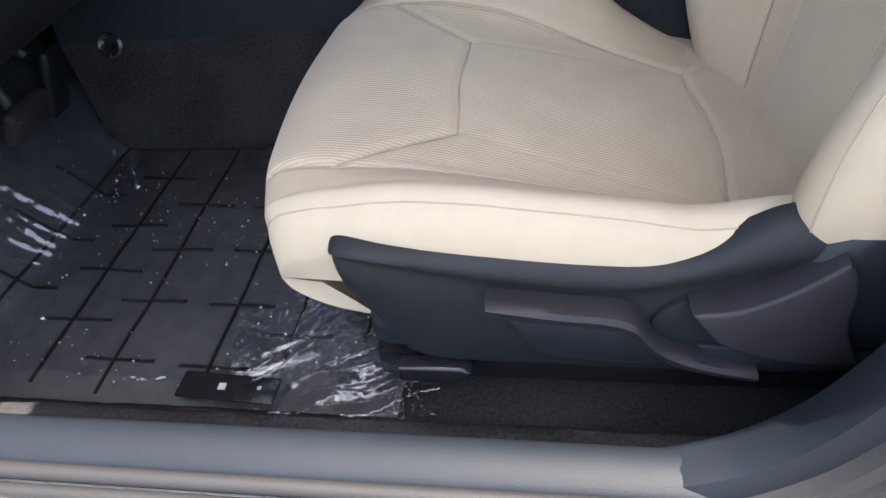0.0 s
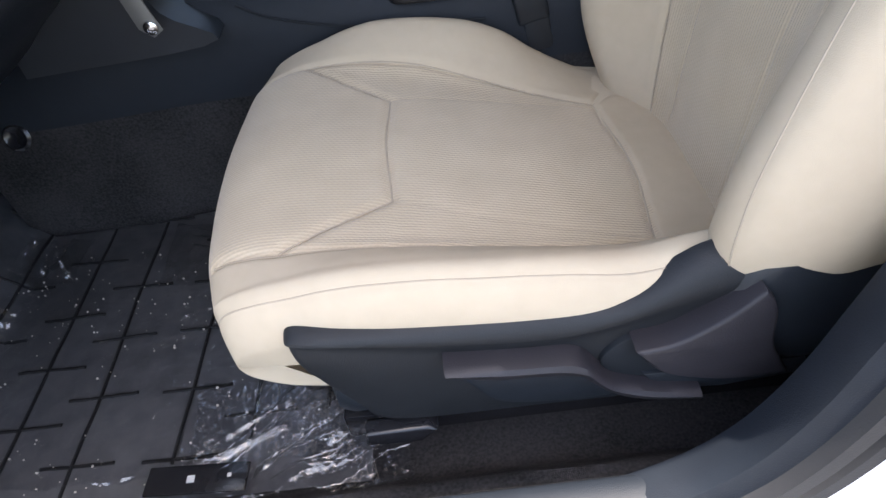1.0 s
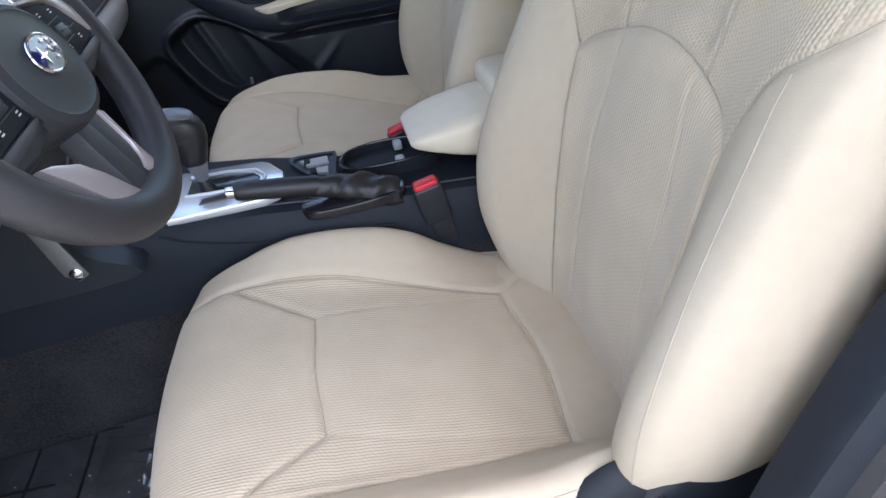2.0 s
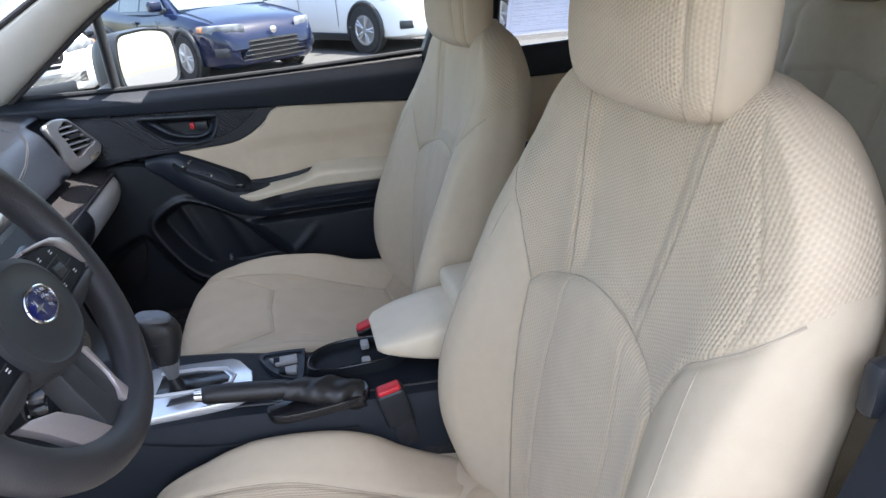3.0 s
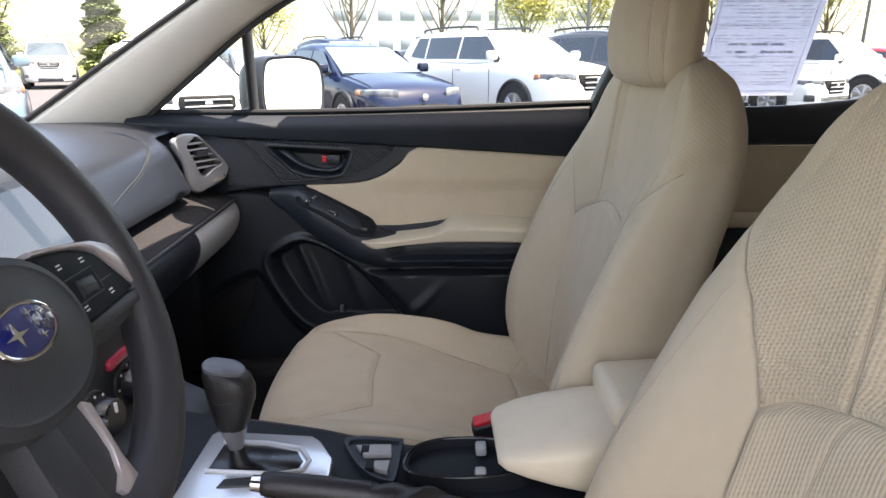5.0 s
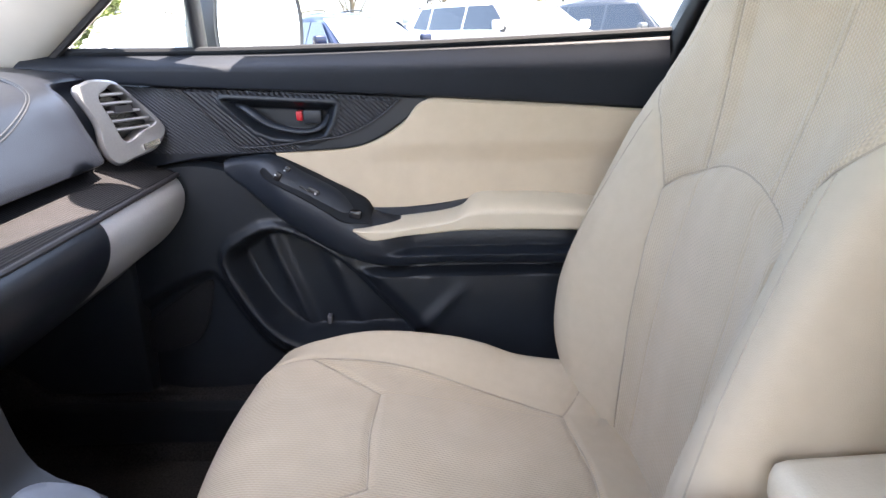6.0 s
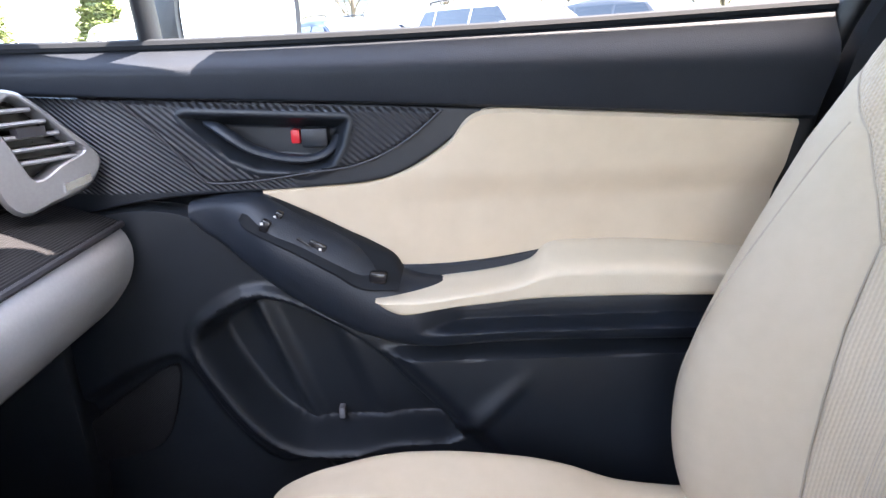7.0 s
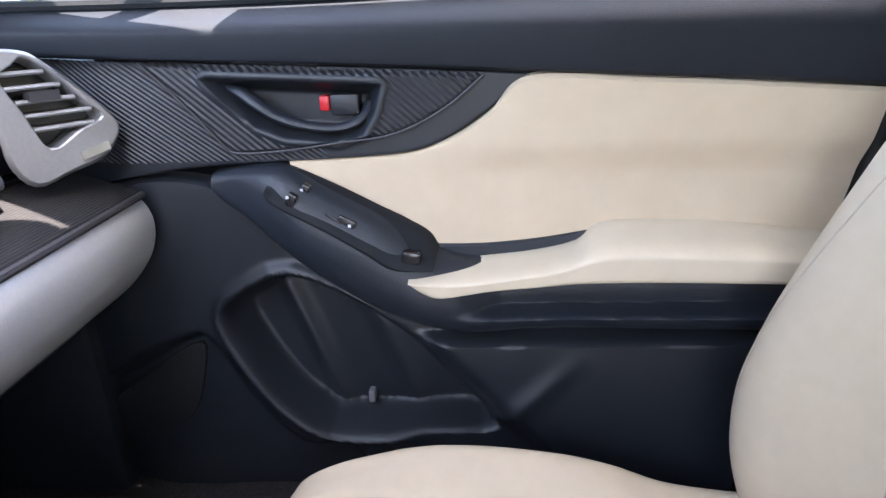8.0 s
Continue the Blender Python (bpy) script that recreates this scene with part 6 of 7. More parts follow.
grab_handle(0.36, 1.452)
grab_handle(1.06, 1.452)
OVER = thing("overhead_console", "greige overhead console with reading lamps", "roof console")
part("housing", box(-0.02, 0.875, 1.402, 0.16, 1.035, 1.440, 0.014, 3, turn=(0, -10, 0)), M_HEADLINER, OVER)
for y in (0.915, 0.995):
    part("lamp_lens", box(0.045, y - 0.028, 1.396, 0.105, y + 0.028, 1.406, 0.004, turn=(0, -10, 0), pivot=(0.07, 0.955, 1.42)), mat("smoked_lens", (0.20, 0.19, 0.18), 0.25), OVER, "smoked reading lamp lens")
part("switch_panel", box(0.005, 0.905, 1.3965, 0.040, 1.005, 1.404, 0.003, turn=(0, -10, 0), pivot=(0.07, 0.955, 1.42)), M_BLACK, OVER, "black switch panel")
for y in (0.935, 0.955, 0.975):
    part("lamp_switch", box(0.012, y - 0.007, 1.394, 0.032, y + 0.007, 1.399, 0.002, turn=(0, -10, 0), pivot=(0.07, 0.955, 1.42)), M_BLACK, OVER)


# ---------- outside: parked cars ----------
M_TYRE = mat("tyre_rubber", (0.018, 0.018, 0.019), 0.85)
M_ALLOY = mat("alloy_rim", (0.55, 0.55, 0.56), 0.35, 0.7)
M_DARKGLASS = mat("tinted_window", (0.025, 0.032, 0.042), 0.06, second=(0.03, 0.038, 0.05), coat=0.5)
# Pale, blotched half-metal base paints the sky's reflection into the windscreens.
M_SKYSHEENGLASS = mat("sky_sheen_windscreen", (0.26, 0.31, 0.33), 0.05, 0.5, second=(0.12, 0.15, 0.165), coat=0.6, blotch=0.8, scale=2.5)
M_LAMP = mat("headlamp_lens", (0.22, 0.235, 0.26), 0.08, second=(0.06, 0.065, 0.075), scale=14)
M_AMBER = mat("amber_lens", (0.55, 0.22, 0.12), 0.2)
M_TAIL = mat("red_tail_lens", (0.55, 0.02, 0.02), 0.2)
M_BLUE = mat("dark_blue_paint", (0.004, 0.009, 0.034), 0.35, 0.0, second=(0.0035, 0.008, 0.030), coat=0.7, spec=0.1)
M_TEAL = mat("pale_blue_paint", (0.20, 0.32, 0.40), 0.28, 0.3, second=(0.18, 0.29, 0.37), coat=0.8)
M_REDCAR = mat("red_paint", (0.42, 0.02, 0.03), 0.28, second=(0.38, 0.02, 0.03), coat=0.8)
M_GREYCAR = mat("dark_grey_paint", (0.07, 0.075, 0.085), 0.28, 0.3, coat=0.8)
M_GRILLEBLACK = ribbed("black_grille_mesh", (0.006, 0.006, 0.007), (0.004, 0.004, 0.004), 0, 0.04, 0.4, 0.9, 1.0)

SEDAN = dict(length=4.63, width=1.78, height=1.39, hood=0.93, deck=1.02, screen=(1.10, 0.18), roof=(0.03, -0.95), rear=(-1.65, -1.72), belt=0.93, clear=0.16, wheel=0.32, axles=(1.42, -1.28))
TALL = dict(length=4.99, width=1.93, height=1.66, hood=1.12, deck=1.15, screen=(1.25, 0.32), roof=(0.12, -1.85), rear=(-2.30, -2.38), belt=1.12, clear=0.22, wheel=0.375, axles=(1.52, -1.37))
SMALLSUV = dict(length=4.60, width=1.82, height=1.70, hood=1.06, deck=1.10, screen=(1.10, 0.30), roof=(0.12, -1.75), rear=(-2.10, -2.18), belt=1.06, clear=0.22, wheel=0.36, axles=(1.40, -1.27))

BOXY = dict(length=4.3, width=1.85, height=1.84, hood=1.22, deck=1.20, screen=(0.75, 0.55), roof=(0.50, -1.75), rear=(-2.02, -2.05), belt=1.20, clear=0.26, wheel=0.40, axles=(1.45, -1.25))


def parked_car(name, label, paint, spec, front, heading, grille_low=True, rails=False, facing=True):
    """A parked car: local x runs to its nose; front is the ground point under the nose."""
    L, W, H = spec["length"], spec["width"] / 2, spec["height"]
    car = thing(name, label, "car", group="parked cars")
    nose = L / 2
    h = radians(heading)
    car.matrix_world = Matrix.Translation((front[0] - math.cos(h) * nose, front[1] - math.sin(h) * nose, 0)) @ Matrix.Rotation(h, 4, "Z")
    belt, hood, deck, clr = spec["belt"], spec["hood"], spec["deck"], spec["clear"]
    sb, st = spec["screen"]
    top_keys = [(-nose, deck - 0.30), (-nose + 0.06, deck - 0.08), (-nose + 0.25, deck), (spec["rear"][0], deck), (0, belt), (sb, hood), (nose - 0.55, hood - 0.09), (nose - 0.22, hood - 0.17), (nose - 0.05, hood - 0.30), (nose, hood - 0.42)]
    wid_keys = [(-nose, W * 0.72), (-nose + 0.12, W * 0.90), (-nose + 0.5, W), (0, W), (nose - 0.7, W), (nose - 0.25, W * 0.93), (nose - 0.08, W * 0.80), (nose, W * 0.62)]
    low_keys = [(-nose, clr + 0.16), (-nose + 0.3, clr), (0, clr), (nose - 0.3, clr), (nose, clr + 0.06)]
    rows = []
    for x in np.linspace(-nose, nose, 64):
        t, w, b = curve_at(top_keys, x), curve_at(wid_keys, x), curve_at(low_keys, x)
        half = [(0.0, b), (w * 0.80, b), (w * 0.95, b + 0.06), (w, b + 0.20), (w * 0.985, (b + t) / 2), (w, t - 0.22), (w * 0.965, t - 0.09), (w * 0.90, t - 0.025), (w * 0.60, t + 0.012), (0.0, t + 0.03)]
        rows.append([(x, y, z) for y, z in half] + [(x, -y, z) for y, z in reversed(half[1:-1])])
    body = part("body", grid_mesh(rows, close_v=True, caps=True), paint, car, angle=35)
    # cabin
    rf, rr = spec["roof"]
    rb0, rb1 = spec["rear"]
    crows = []
    for k in np.linspace(0, 1, 14):
        z = belt - 0.03 + (H - belt + 0.03) * k
        xf = sb + (st + 0.0 - sb) * k if k < 0.85 else st + (rf - st) * (k - 0.85) / 0.15
        xr = rb1 + (rr - 0.25 - rb1) * k if k < 0.85 else (rr - 0.25) + 0.25 * (k - 0.85) / 0.15
        wv = W * (0.94 - 0.20 * k - (0.05 if k > 0.93 else 0))
        n_ = 12
        loop = []
        for sg, order in ((1, range(n_ + 1)), (-1, range(n_, -1, -1))):
            for j in order:
                x = xf + (xr - xf) * j / n_
                e = 1 - 0.06 * abs(2 * j / n_ - 1) ** 4
                loop.append((x, sg * wv * e, z - 0.07 * k ** 3 * abs(2 * j / n_ - 0.9) ** 2.2))
        crows.append(loop)
    crows.append([(p[0] * 0.94 - 0.03, p[1] * 0.82, p[2] + 0.022) for p in crows[-1]])
    crows.append([(p[0] * 0.85 - 0.05, p[1] * 0.45, p[2] + 0.012) for p in crows[-1]])
    part("cabin", grid_mesh(crows, close_v=True, caps=True), paint, car, angle=35)

    def slab(name_, pts, material, parent, t_=0.012, label_=""):
        bm = bmesh.new()
        vs = [bm.verts.new(p) for p in pts]
        f = bm.faces.new(vs)
        f.normal_update()
        r = bmesh.ops.extrude_face_region(bm, geom=[f])
        nrm = f.normal.copy()
        c = sum((Vector(p) for p in pts), Vector()) / len(pts)
        if nrm.dot(Vector((c.x, c.y, (c.z - 0.7) * 2))) < 0:
            nrm = -nrm
        for g in r["geom"]:
            if isinstance(g, bmesh.types.BMVert):
                g.co += nrm * t_
        return part(name_, bm, material, parent, label_, flat=True)

    def on_cabin(x, k):
        z = belt - 0.03 + (H - belt + 0.03) * k
        return W * (0.94 - 0.20 * k) * 0.985, z
    for s in (1, -1):
        xs = [sb - 0.38, sb - 0.38 - (sb - rr) * 0.36, sb - 0.40 - (sb - rr) * 0.72, rr - 0.02]
        for i in range(3):
            a, b = xs[i] - 0.03, xs[i + 1] + 0.03
            k0, k1 = 0.10, 0.80
            sh0 = (st - sb) * 0.62 if i == 0 else 0.0
            y0, z0 = on_cabin(a, k0)
            y1, z1 = on_cabin(a, k1)
            if i == 2:
                slab("side_window", [(a, s * (y0 + 0.002), z0), (b - 0.10, s * (y0 - 0.01), z0 + 0.04), (b + 0.05, s * (y1 - 0.004), z1), (a, s * (y1 + 0.002), z1)], M_DARKGLASS, car)
            else:
                slab("side_window", [(a + (0.20 if i == 0 else 0), s * (y0 + 0.002), z0), (b, s * (y0 + 0.002), z0), (b, s * (y1 + 0.002), z1), (a + sh0 * 0.6, s * (y1 + 0.002), z1)], M_DARKGLASS, car)
        mirror_x = sb - 0.30
        mm = part("mirror", box(mirror_x - 0.06, s * (W + 0.04) - 0.10, belt + 0.02, mirror_x + 0.06, s * (W + 0.04) + 0.10, belt + 0.17, 0.04, 3), paint, car)
        part("mirror_foot", box(mirror_x - 0.03, min(s * (W - 0.14), s * (W - 0.02)), belt - 0.02, mirror_x + 0.03, max(s * (W - 0.14), s * (W - 0.02)), belt + 0.06, 0.01), M_BLACK, mm)
        for ax in spec["axles"]:
            r = spec["wheel"]
            wheel = part("wheel", lathe([(r * 0.62, -0.10), (r * 0.95, -0.105), (r, -0.08), (r, 0.08), (r * 0.95, 0.105), (r * 0.64, 0.10), (r * 0.60, 0.07), (0.02, 0.05)], (ax, s * (W - 0.080), r), (-90 * s, 0, 0), 32), M_TYRE, car)
            rim_bm = lathe([(r * 0.645, 0.0), (r * 0.645, 0.012), (r * 0.58, 0.012), (r * 0.56, 0.0)], (ax, s * (W + 0.010), r), (-90 * s, 0, 0), 28)
            spokes = [rim_bm]
            for q in range(5):
                a = q * 2 * math.pi / 5
                for da in (-0.16, 0.16):
                    p0 = Vector((ax + 0.05 * math.cos(a), s * (W + 0.016), r + 0.05 * math.sin(a)))
                    p1 = Vector((ax + r * 0.60 * math.cos(a + da), s * (W + 0.016), r + r * 0.60 * math.sin(a + da)))
                    spokes.append(tube([p0, p1], [0.022, 0.018], 6))
            spokes.append(lathe([(0.06, 0), (0.06, 0.012), (0.0, 0.016)], (ax, s * (W + 0.012), r), (-90 * s, 0, 0), 16))
            part("rim", join(*spokes), M_ALLOY, wheel, "spoked alloy rim")
            arch = tube([(ax + (r + 0.055) * math.cos(a), s * (W + 0.004), r + 0.01 + (r + 0.055) * math.sin(a)) for a in np.linspace(-0.25, math.pi + 0.25, 24)], 0.032, 8)
            part("wheel_arch", arch, M_BLACK, car)
            part("arch_liner", lathe([(0.02, 0), (r + 0.05, 0.0), (r + 0.05, 0.02), (0.02, 0.02)], (ax, s * (W - 0.013), r + 0.01), (-90 * s, 0, 0), 28), M_RUBBER, car)
        # lamps follow the rounded corners of the nose
        hz = hood - 0.30
        lamp = prism([(nose - 0.05, s * W * 0.46), (nose - 0.10, s * W * 0.74), (nose - 0.24, s * W * 0.905), (nose - 0.52, s * W * 0.985), (nose - 0.50, s * W * 0.90), (nose - 0.30, s * W * 0.70)], "z", hz - 0.01, hz + 0.12, 0.025)
        part("headlight", lamp, M_LAMP, car, "clear headlight lens")
        part("turn_lens", box(nose - 0.50, min(s * W * 0.90, s * W * 0.993), hz + 0.035, nose - 0.40, max(s * W * 0.90, s * W * 0.993), hz + 0.105, 0.01), M_AMBER, car, "amber marker lens")
        part("fog_recess", prism([(nose - 0.02, s * W * 0.55), (nose - 0.07, s * W * 0.80), (nose - 0.20, s * W * 0.93), (nose - 0.30, s * W * 0.80), (nose - 0.20, s * W * 0.5)], "z", clr + 0.17, clr + 0.30, 0.02), M_BLACK, car)
        part("tail_light", box(-nose - 0.004, min(s * W * 0.60, s * W * 0.94), deck - 0.28, -nose + 0.22, max(s * W * 0.60, s * W * 0.94), deck - 0.10, 0.02), M_TAIL, car, "red tail light")
        part("door_handle", box(-0.22, s * W - 0.012 if s > 0 else s * W - 0.02, belt - 0.16, -0.04, s * W + 0.02 if s > 0 else s * W + 0.012, belt - 0.125, 0.008), paint, car)
        if rails:
            part("roof_rail", tube([(rf - 0.05, s * W * 0.66, H + 0.0), (rf - 0.15, s * W * 0.67, H + 0.06), ((rf + rr) / 2, s * W * 0.67, H + 0.075), (rr + 0.2, s * W * 0.67, H + 0.05), (rr + 0.1, s * W * 0.66, H)], 0.022, 8, 30), M_BLACK, car)
    yk0, zk0 = on_cabin(0, 0.06)
    yk1, zk1 = on_cabin(0, 0.86)
    slab("windscreen", [(sb - 0.02, yk0 - 0.10, zk0), (sb + 0.0, 0, zk0 + 0.0), (sb - 0.02, -yk0 + 0.10, zk0), (st + 0.02, -yk1 + 0.08, zk1), (st + 0.02, 0, zk1), (st + 0.02, yk1 - 0.08, zk1)], M_SKYSHEENGLASS, car, 0.03)
    slab("rear_window", [(rb1 + 0.02, yk0 - 0.12, zk0 + 0.05), (rb1 + 0.02, -yk0 + 0.12, zk0 + 0.05), (rr - 0.22, -yk1 + 0.10, zk1), (rr - 0.22, yk1 - 0.10, zk1)], M_DARKGLASS, car, 0.03)
    # bonnet creases and the dark joint between bonnet and wings
    for s in (1, -1):
        part("bonnet_joint", tube([(x, s * W * 0.80, curve_at(top_keys, x) - 0.004) for x in np.linspace(sb + 0.02, nose - 0.30, 10)], 0.006, 5), M_BLACK, car)
        for dx in (sb - 0.42, sb - 0.42 - (sb - rr) * 0.36):
            part("door_joint", tube([(dx, s * (curve_at(wid_keys, dx) + 0.001), z_) for z_ in (clr + 0.20, (clr + belt) / 2, belt - 0.10)], 0.005, 5), M_BLACK, car)
    if grille_low:
        gz0, gz1 = clr + 0.08, hood - 0.40
        gb = prism([(-W * 0.60, gz0 + 0.03), (-W * 0.52, gz0), (W * 0.52, gz0), (W * 0.60, gz0 + 0.03), (W * 0.44, gz1), (-W * 0.44, gz1)], "x", nose - 0.25, nose + 0.012, 0.012)
        bmesh.ops.subdivide_edges(gb, edges=[e for e in gb.edges if abs(e.verts[0].co.y - e.verts[1].co.y) > 0.4], cuts=6)
        for v in gb.verts:
            v.co.x -= 0.020 * (abs(v.co.y) / (W * 0.6)) ** 2
        g = part("grille", gb, M_GRILLEBLACK, car, "black mesh grille")
        for k in range(5):
            z_ = gz0 + 0.03 + (gz1 - gz0 - 0.05) * k / 4
            hw = W * (0.58 - 0.14 * k / 4)
            part("grille_bar", tube([(nose + 0.016 - 0.020 * (abs(y) / (W * 0.6)) ** 2, y, z_) for y in np.linspace(-hw, hw, 13)], 0.005, 6), M_BLACK, g)
    else:
        g = part("grille", prism([(nose - 0.03, -W * 0.40), (nose + 0.025, -W * 0.28), (nose + 0.025, W * 0.28), (nose - 0.03, W * 0.40), (nose - 0.2, W * 0.35), (nose - 0.2, -W * 0.35)], "z", hood - 0.46, hood - 0.20, 0.03), M_GRILLEBLACK, car, "black slatted grille")
        for k in range(3):
            part("grille_bar", box(nose + 0.015, -W * 0.33, hood - 0.42 + k * 0.08, nose + 0.035, W * 0.33, hood - 0.40 + k * 0.08, 0.008), M_SILVER, g)
        part("lower_intake", box(nose - 0.15, -W * 0.45, clr + 0.04, nose + 0.02, W * 0.45, clr + 0.16, 0.02), M_BLACK, car)
    part("emblem", lathe([(0.05, 0), (0.05, 0.015), (0.035, 0.02), (0.0, 0.02)], (nose + 0.01, 0, hood - 0.30), (0, 90, 0), 24), M_CHROME, car)
    part("sill_trim", box(spec["axles"][1] + 0.42, -W - 0.006, clr - 0.02, spec["axles"][0] - 0.42, W + 0.006, clr + 0.10, 0.02), M_BLACK, car)
    return car


HEAD = -57.0
parked_car("parked_sedan", "dark blue sedan with black mesh grille", M_BLUE, SEDAN, (0.09, 9.80), HEAD)
parked_car("parked_suv", "white three-row SUV with black roof rails", M_WHITEPAINT, TALL, (2.92, 10.95), HEAD, False, True)
parked_car("parked_sedan", "white compact car with black grille", M_WHITEPAINT, SEDAN, (-2.65, 8.60), HEAD, False)
parked_car("parked_suv", "pale blue SUV beside a white car", M_TEAL, SMALLSUV, (-5.3, 7.5), HEAD, False, True)
parked_car("parked_suv", "dark grey SUV with roof rails", M_GREYCAR, SMALLSUV, (5.6, 12.1), HEAD, False, True)
parked_car("parked_sedan", "white sedan in the row", M_WHITEPAINT, SEDAN, (8.3, 13.2), HEAD, False)
parked_car("parked_suv", "silver-white SUV in the row", M_WHITEPAINT, SMALLSUV, (11.0, 14.3), HEAD, False, True)
parked_car("parked_sedan", "red sedan in the row", M_REDCAR, SEDAN, (13.7, 15.4), HEAD)
parked_car("parked_suv", "white SUV parked with its tail to the aisle", M_WHITEPAINT, SMALLSUV, (-8.6, 22.4), 106.0, False, True)
parked_car("parked_suv", "white boxy off-road SUV by the verge", M_WHITEPAINT, BOXY, (-14.3, 25.6), -62.0, False)
for i in range(6):
    p = (-0.8 + 2.6 * i - 3.0, 17.6 + 1.05 * i)
    parked_car(("parked_sedan", "parked_suv")[i % 2], ("dark grey sedan in the second row", "dark blue SUV in the second row")[i % 2], (M_GREYCAR, M_BLUE)[i % 2], (SEDAN, SMALLSUV)[i % 2], p, HEAD, False, i % 2 == 1)

# own bonnet and wing, seen over the dashboard
HOOD = thing("bonnet", "white car bonnet beyond the windscreen", "bonnet")
part("panel", grid_mesh([[(x, y, 1.02 - 0.10 * ((-0.9 - x) / 1.0) - 0.10 * (abs(y - 0.955) / 0.72) ** 4) for y in np.linspace(0.25, 1.66, 20)] for x in np.linspace(-1.95, -0.86, 16)]), M_WHITEPAINT, HOOD)
part("nose", box(-2.0, 0.25, 0.3, -1.93, 1.66, 0.86, 0.03), M_WHITEPAINT, HOOD)
for y0, y1 in ((0.13, 0.25), (1.66, 1.76)):
    part("wing", box(-1.95, y0, 0.45, -1.0, y1, 0.93, 0.03), M_WHITEPAINT, HOOD)


# ---------- rear bench ----------
BENCH = thing("rear_bench", "beige cloth rear bench seat with headrests", "car seat")


def bench_back():
    seams = [[(0.62, 0.60), (0.60, 1.0), (0.58, 1.21)], [(1.30, 0.60), (1.32, 1.0), (1.34, 1.21)], [(0.62, 1.03), (0.75, 1.05), (0.9, 1.03)], [(1.06, 1.02), (1.18, 1.05), (1.30, 1.03)], [(1.04, 0.6), (1.06, 1.02), (1.08, 1.21)], [(1.20, 0.6), (1.19, 1.05)], [(0.9, 0.6), (0.9, 1.21)]]
    rows = []
    for i in range(71):
        z = 0.62 + 0.575 * i / 70
        k = min(1.0, (1.195 - z) / 0.05)
        row = []
        for j in range(121):
            y = 0.36 + 1.15 * j / 120
            e = min(1.0, min(y - 0.36, 1.51 - y) / 0.10)
            x = 1.17 + 0.30 * (z - 0.62) + 0.05 * (1 - math.sqrt(max(0, 1 - (1 - k) ** 2))) + 0.10 * (1 - math.sqrt(max(0, 1 - (1 - e) ** 2)))
            x += 0.03 * math.sin((y - 0.93) / 0.37 * math.pi) ** 2 - 0.02
            x += groove((y, z), seams, 0.009, 0.007)
            row.append((x, y, z))
        rows.append(row)
    rows.append([(p[0] + 0.10, p[1], p[2] + 0.004) for p in rows[-1]])
    bm = grid_mesh(rows)
    lay_cloth(bm, rows, 60)
    return bm


part("backrest", bench_back(), M_SIDE, BENCH)
rows = []
for s, (x, z) in enumerate(smooth([(0.80, 0.50), (0.76, 0.60), (0.78, 0.665), (0.85, 0.69), (1.0, 0.675), (1.15, 0.655), (1.25, 0.65)], 40)):
    rows.append([(x, y, z - 0.015 * abs(math.sin((y - 0.36) / 0.575 * math.pi * 1.0)) ** 8 - 0.03 * (abs(y - 0.935) / 0.575) ** 8) for y in np.linspace(0.36, 1.51, 60)])
bm = grid_mesh(rows)
lay_cloth(bm, rows, 30)
part("cushion", bm, M_RIB, BENCH)
for y in (0.62, 1.265):
    hr = []
    for z, w, t in ((1.178, 0.09, 0.05), (1.185, 0.108, 0.075), (1.21, 0.115, 0.09), (1.25, 0.113, 0.09), (1.285, 0.10, 0.08), (1.305, 0.08, 0.06), (1.313, 0.04, 0.03)):
        hr.append([(1.37 + (z - 1.2) * 0.3 + t / 2 * math.copysign(abs(math.cos(a)) ** 0.6, math.cos(a)), y + w * math.copysign(abs(math.sin(a)) ** 0.6, math.sin(a)), z) for a in np.linspace(0, 2 * math.pi, 40, endpoint=False)])
    part("headrest", grid_mesh(hr, close_v=True, caps=True), M_SIDE, BENCH)
    for d in (-0.045, 0.045):
        part("headrest_post", tube([(1.365, y + d, 1.14), (1.37, y + d, 1.20)], 0.006, 8), M_CHROME, BENCH)


# ---------- floor mat under its clear film ----------
MAT = thing("floor_mat", "black rubber floor mat with moulded cross lines", "mat", (0.022, -0.009, 0))


def mat_z(x, y):
    return floor_z(x, y) + 0.006 + 0.05 * step(-0.52, -0.72, x) * 0.6


bm = grid_mesh([[(x, y, mat_z(x, y) + 0.002 * noise.noise((x * 6, y * 6, 2))) for y in np.linspace(0.355, 0.925, 60)] for x in np.linspace(-0.72, -0.02, 80)])
M_MAT = mat("mat_rubber", (0.088, 0.090, 0.096), 0.5, second=(0.048, 0.050, 0.055), bump=0.4, bump_scale=400)
part("mat_sheet", bm, M_MAT, MAT)


def mat_line(a, b):
    pts = [(a[0] + (b[0] - a[0]) * t, a[1] + (b[1] - a[1]) * t) for t in np.linspace(0, 1, 14)]
    return tube([(x, y, mat_z(x, y) + 0.0012) for x, y in pts], 0.0024, 6)


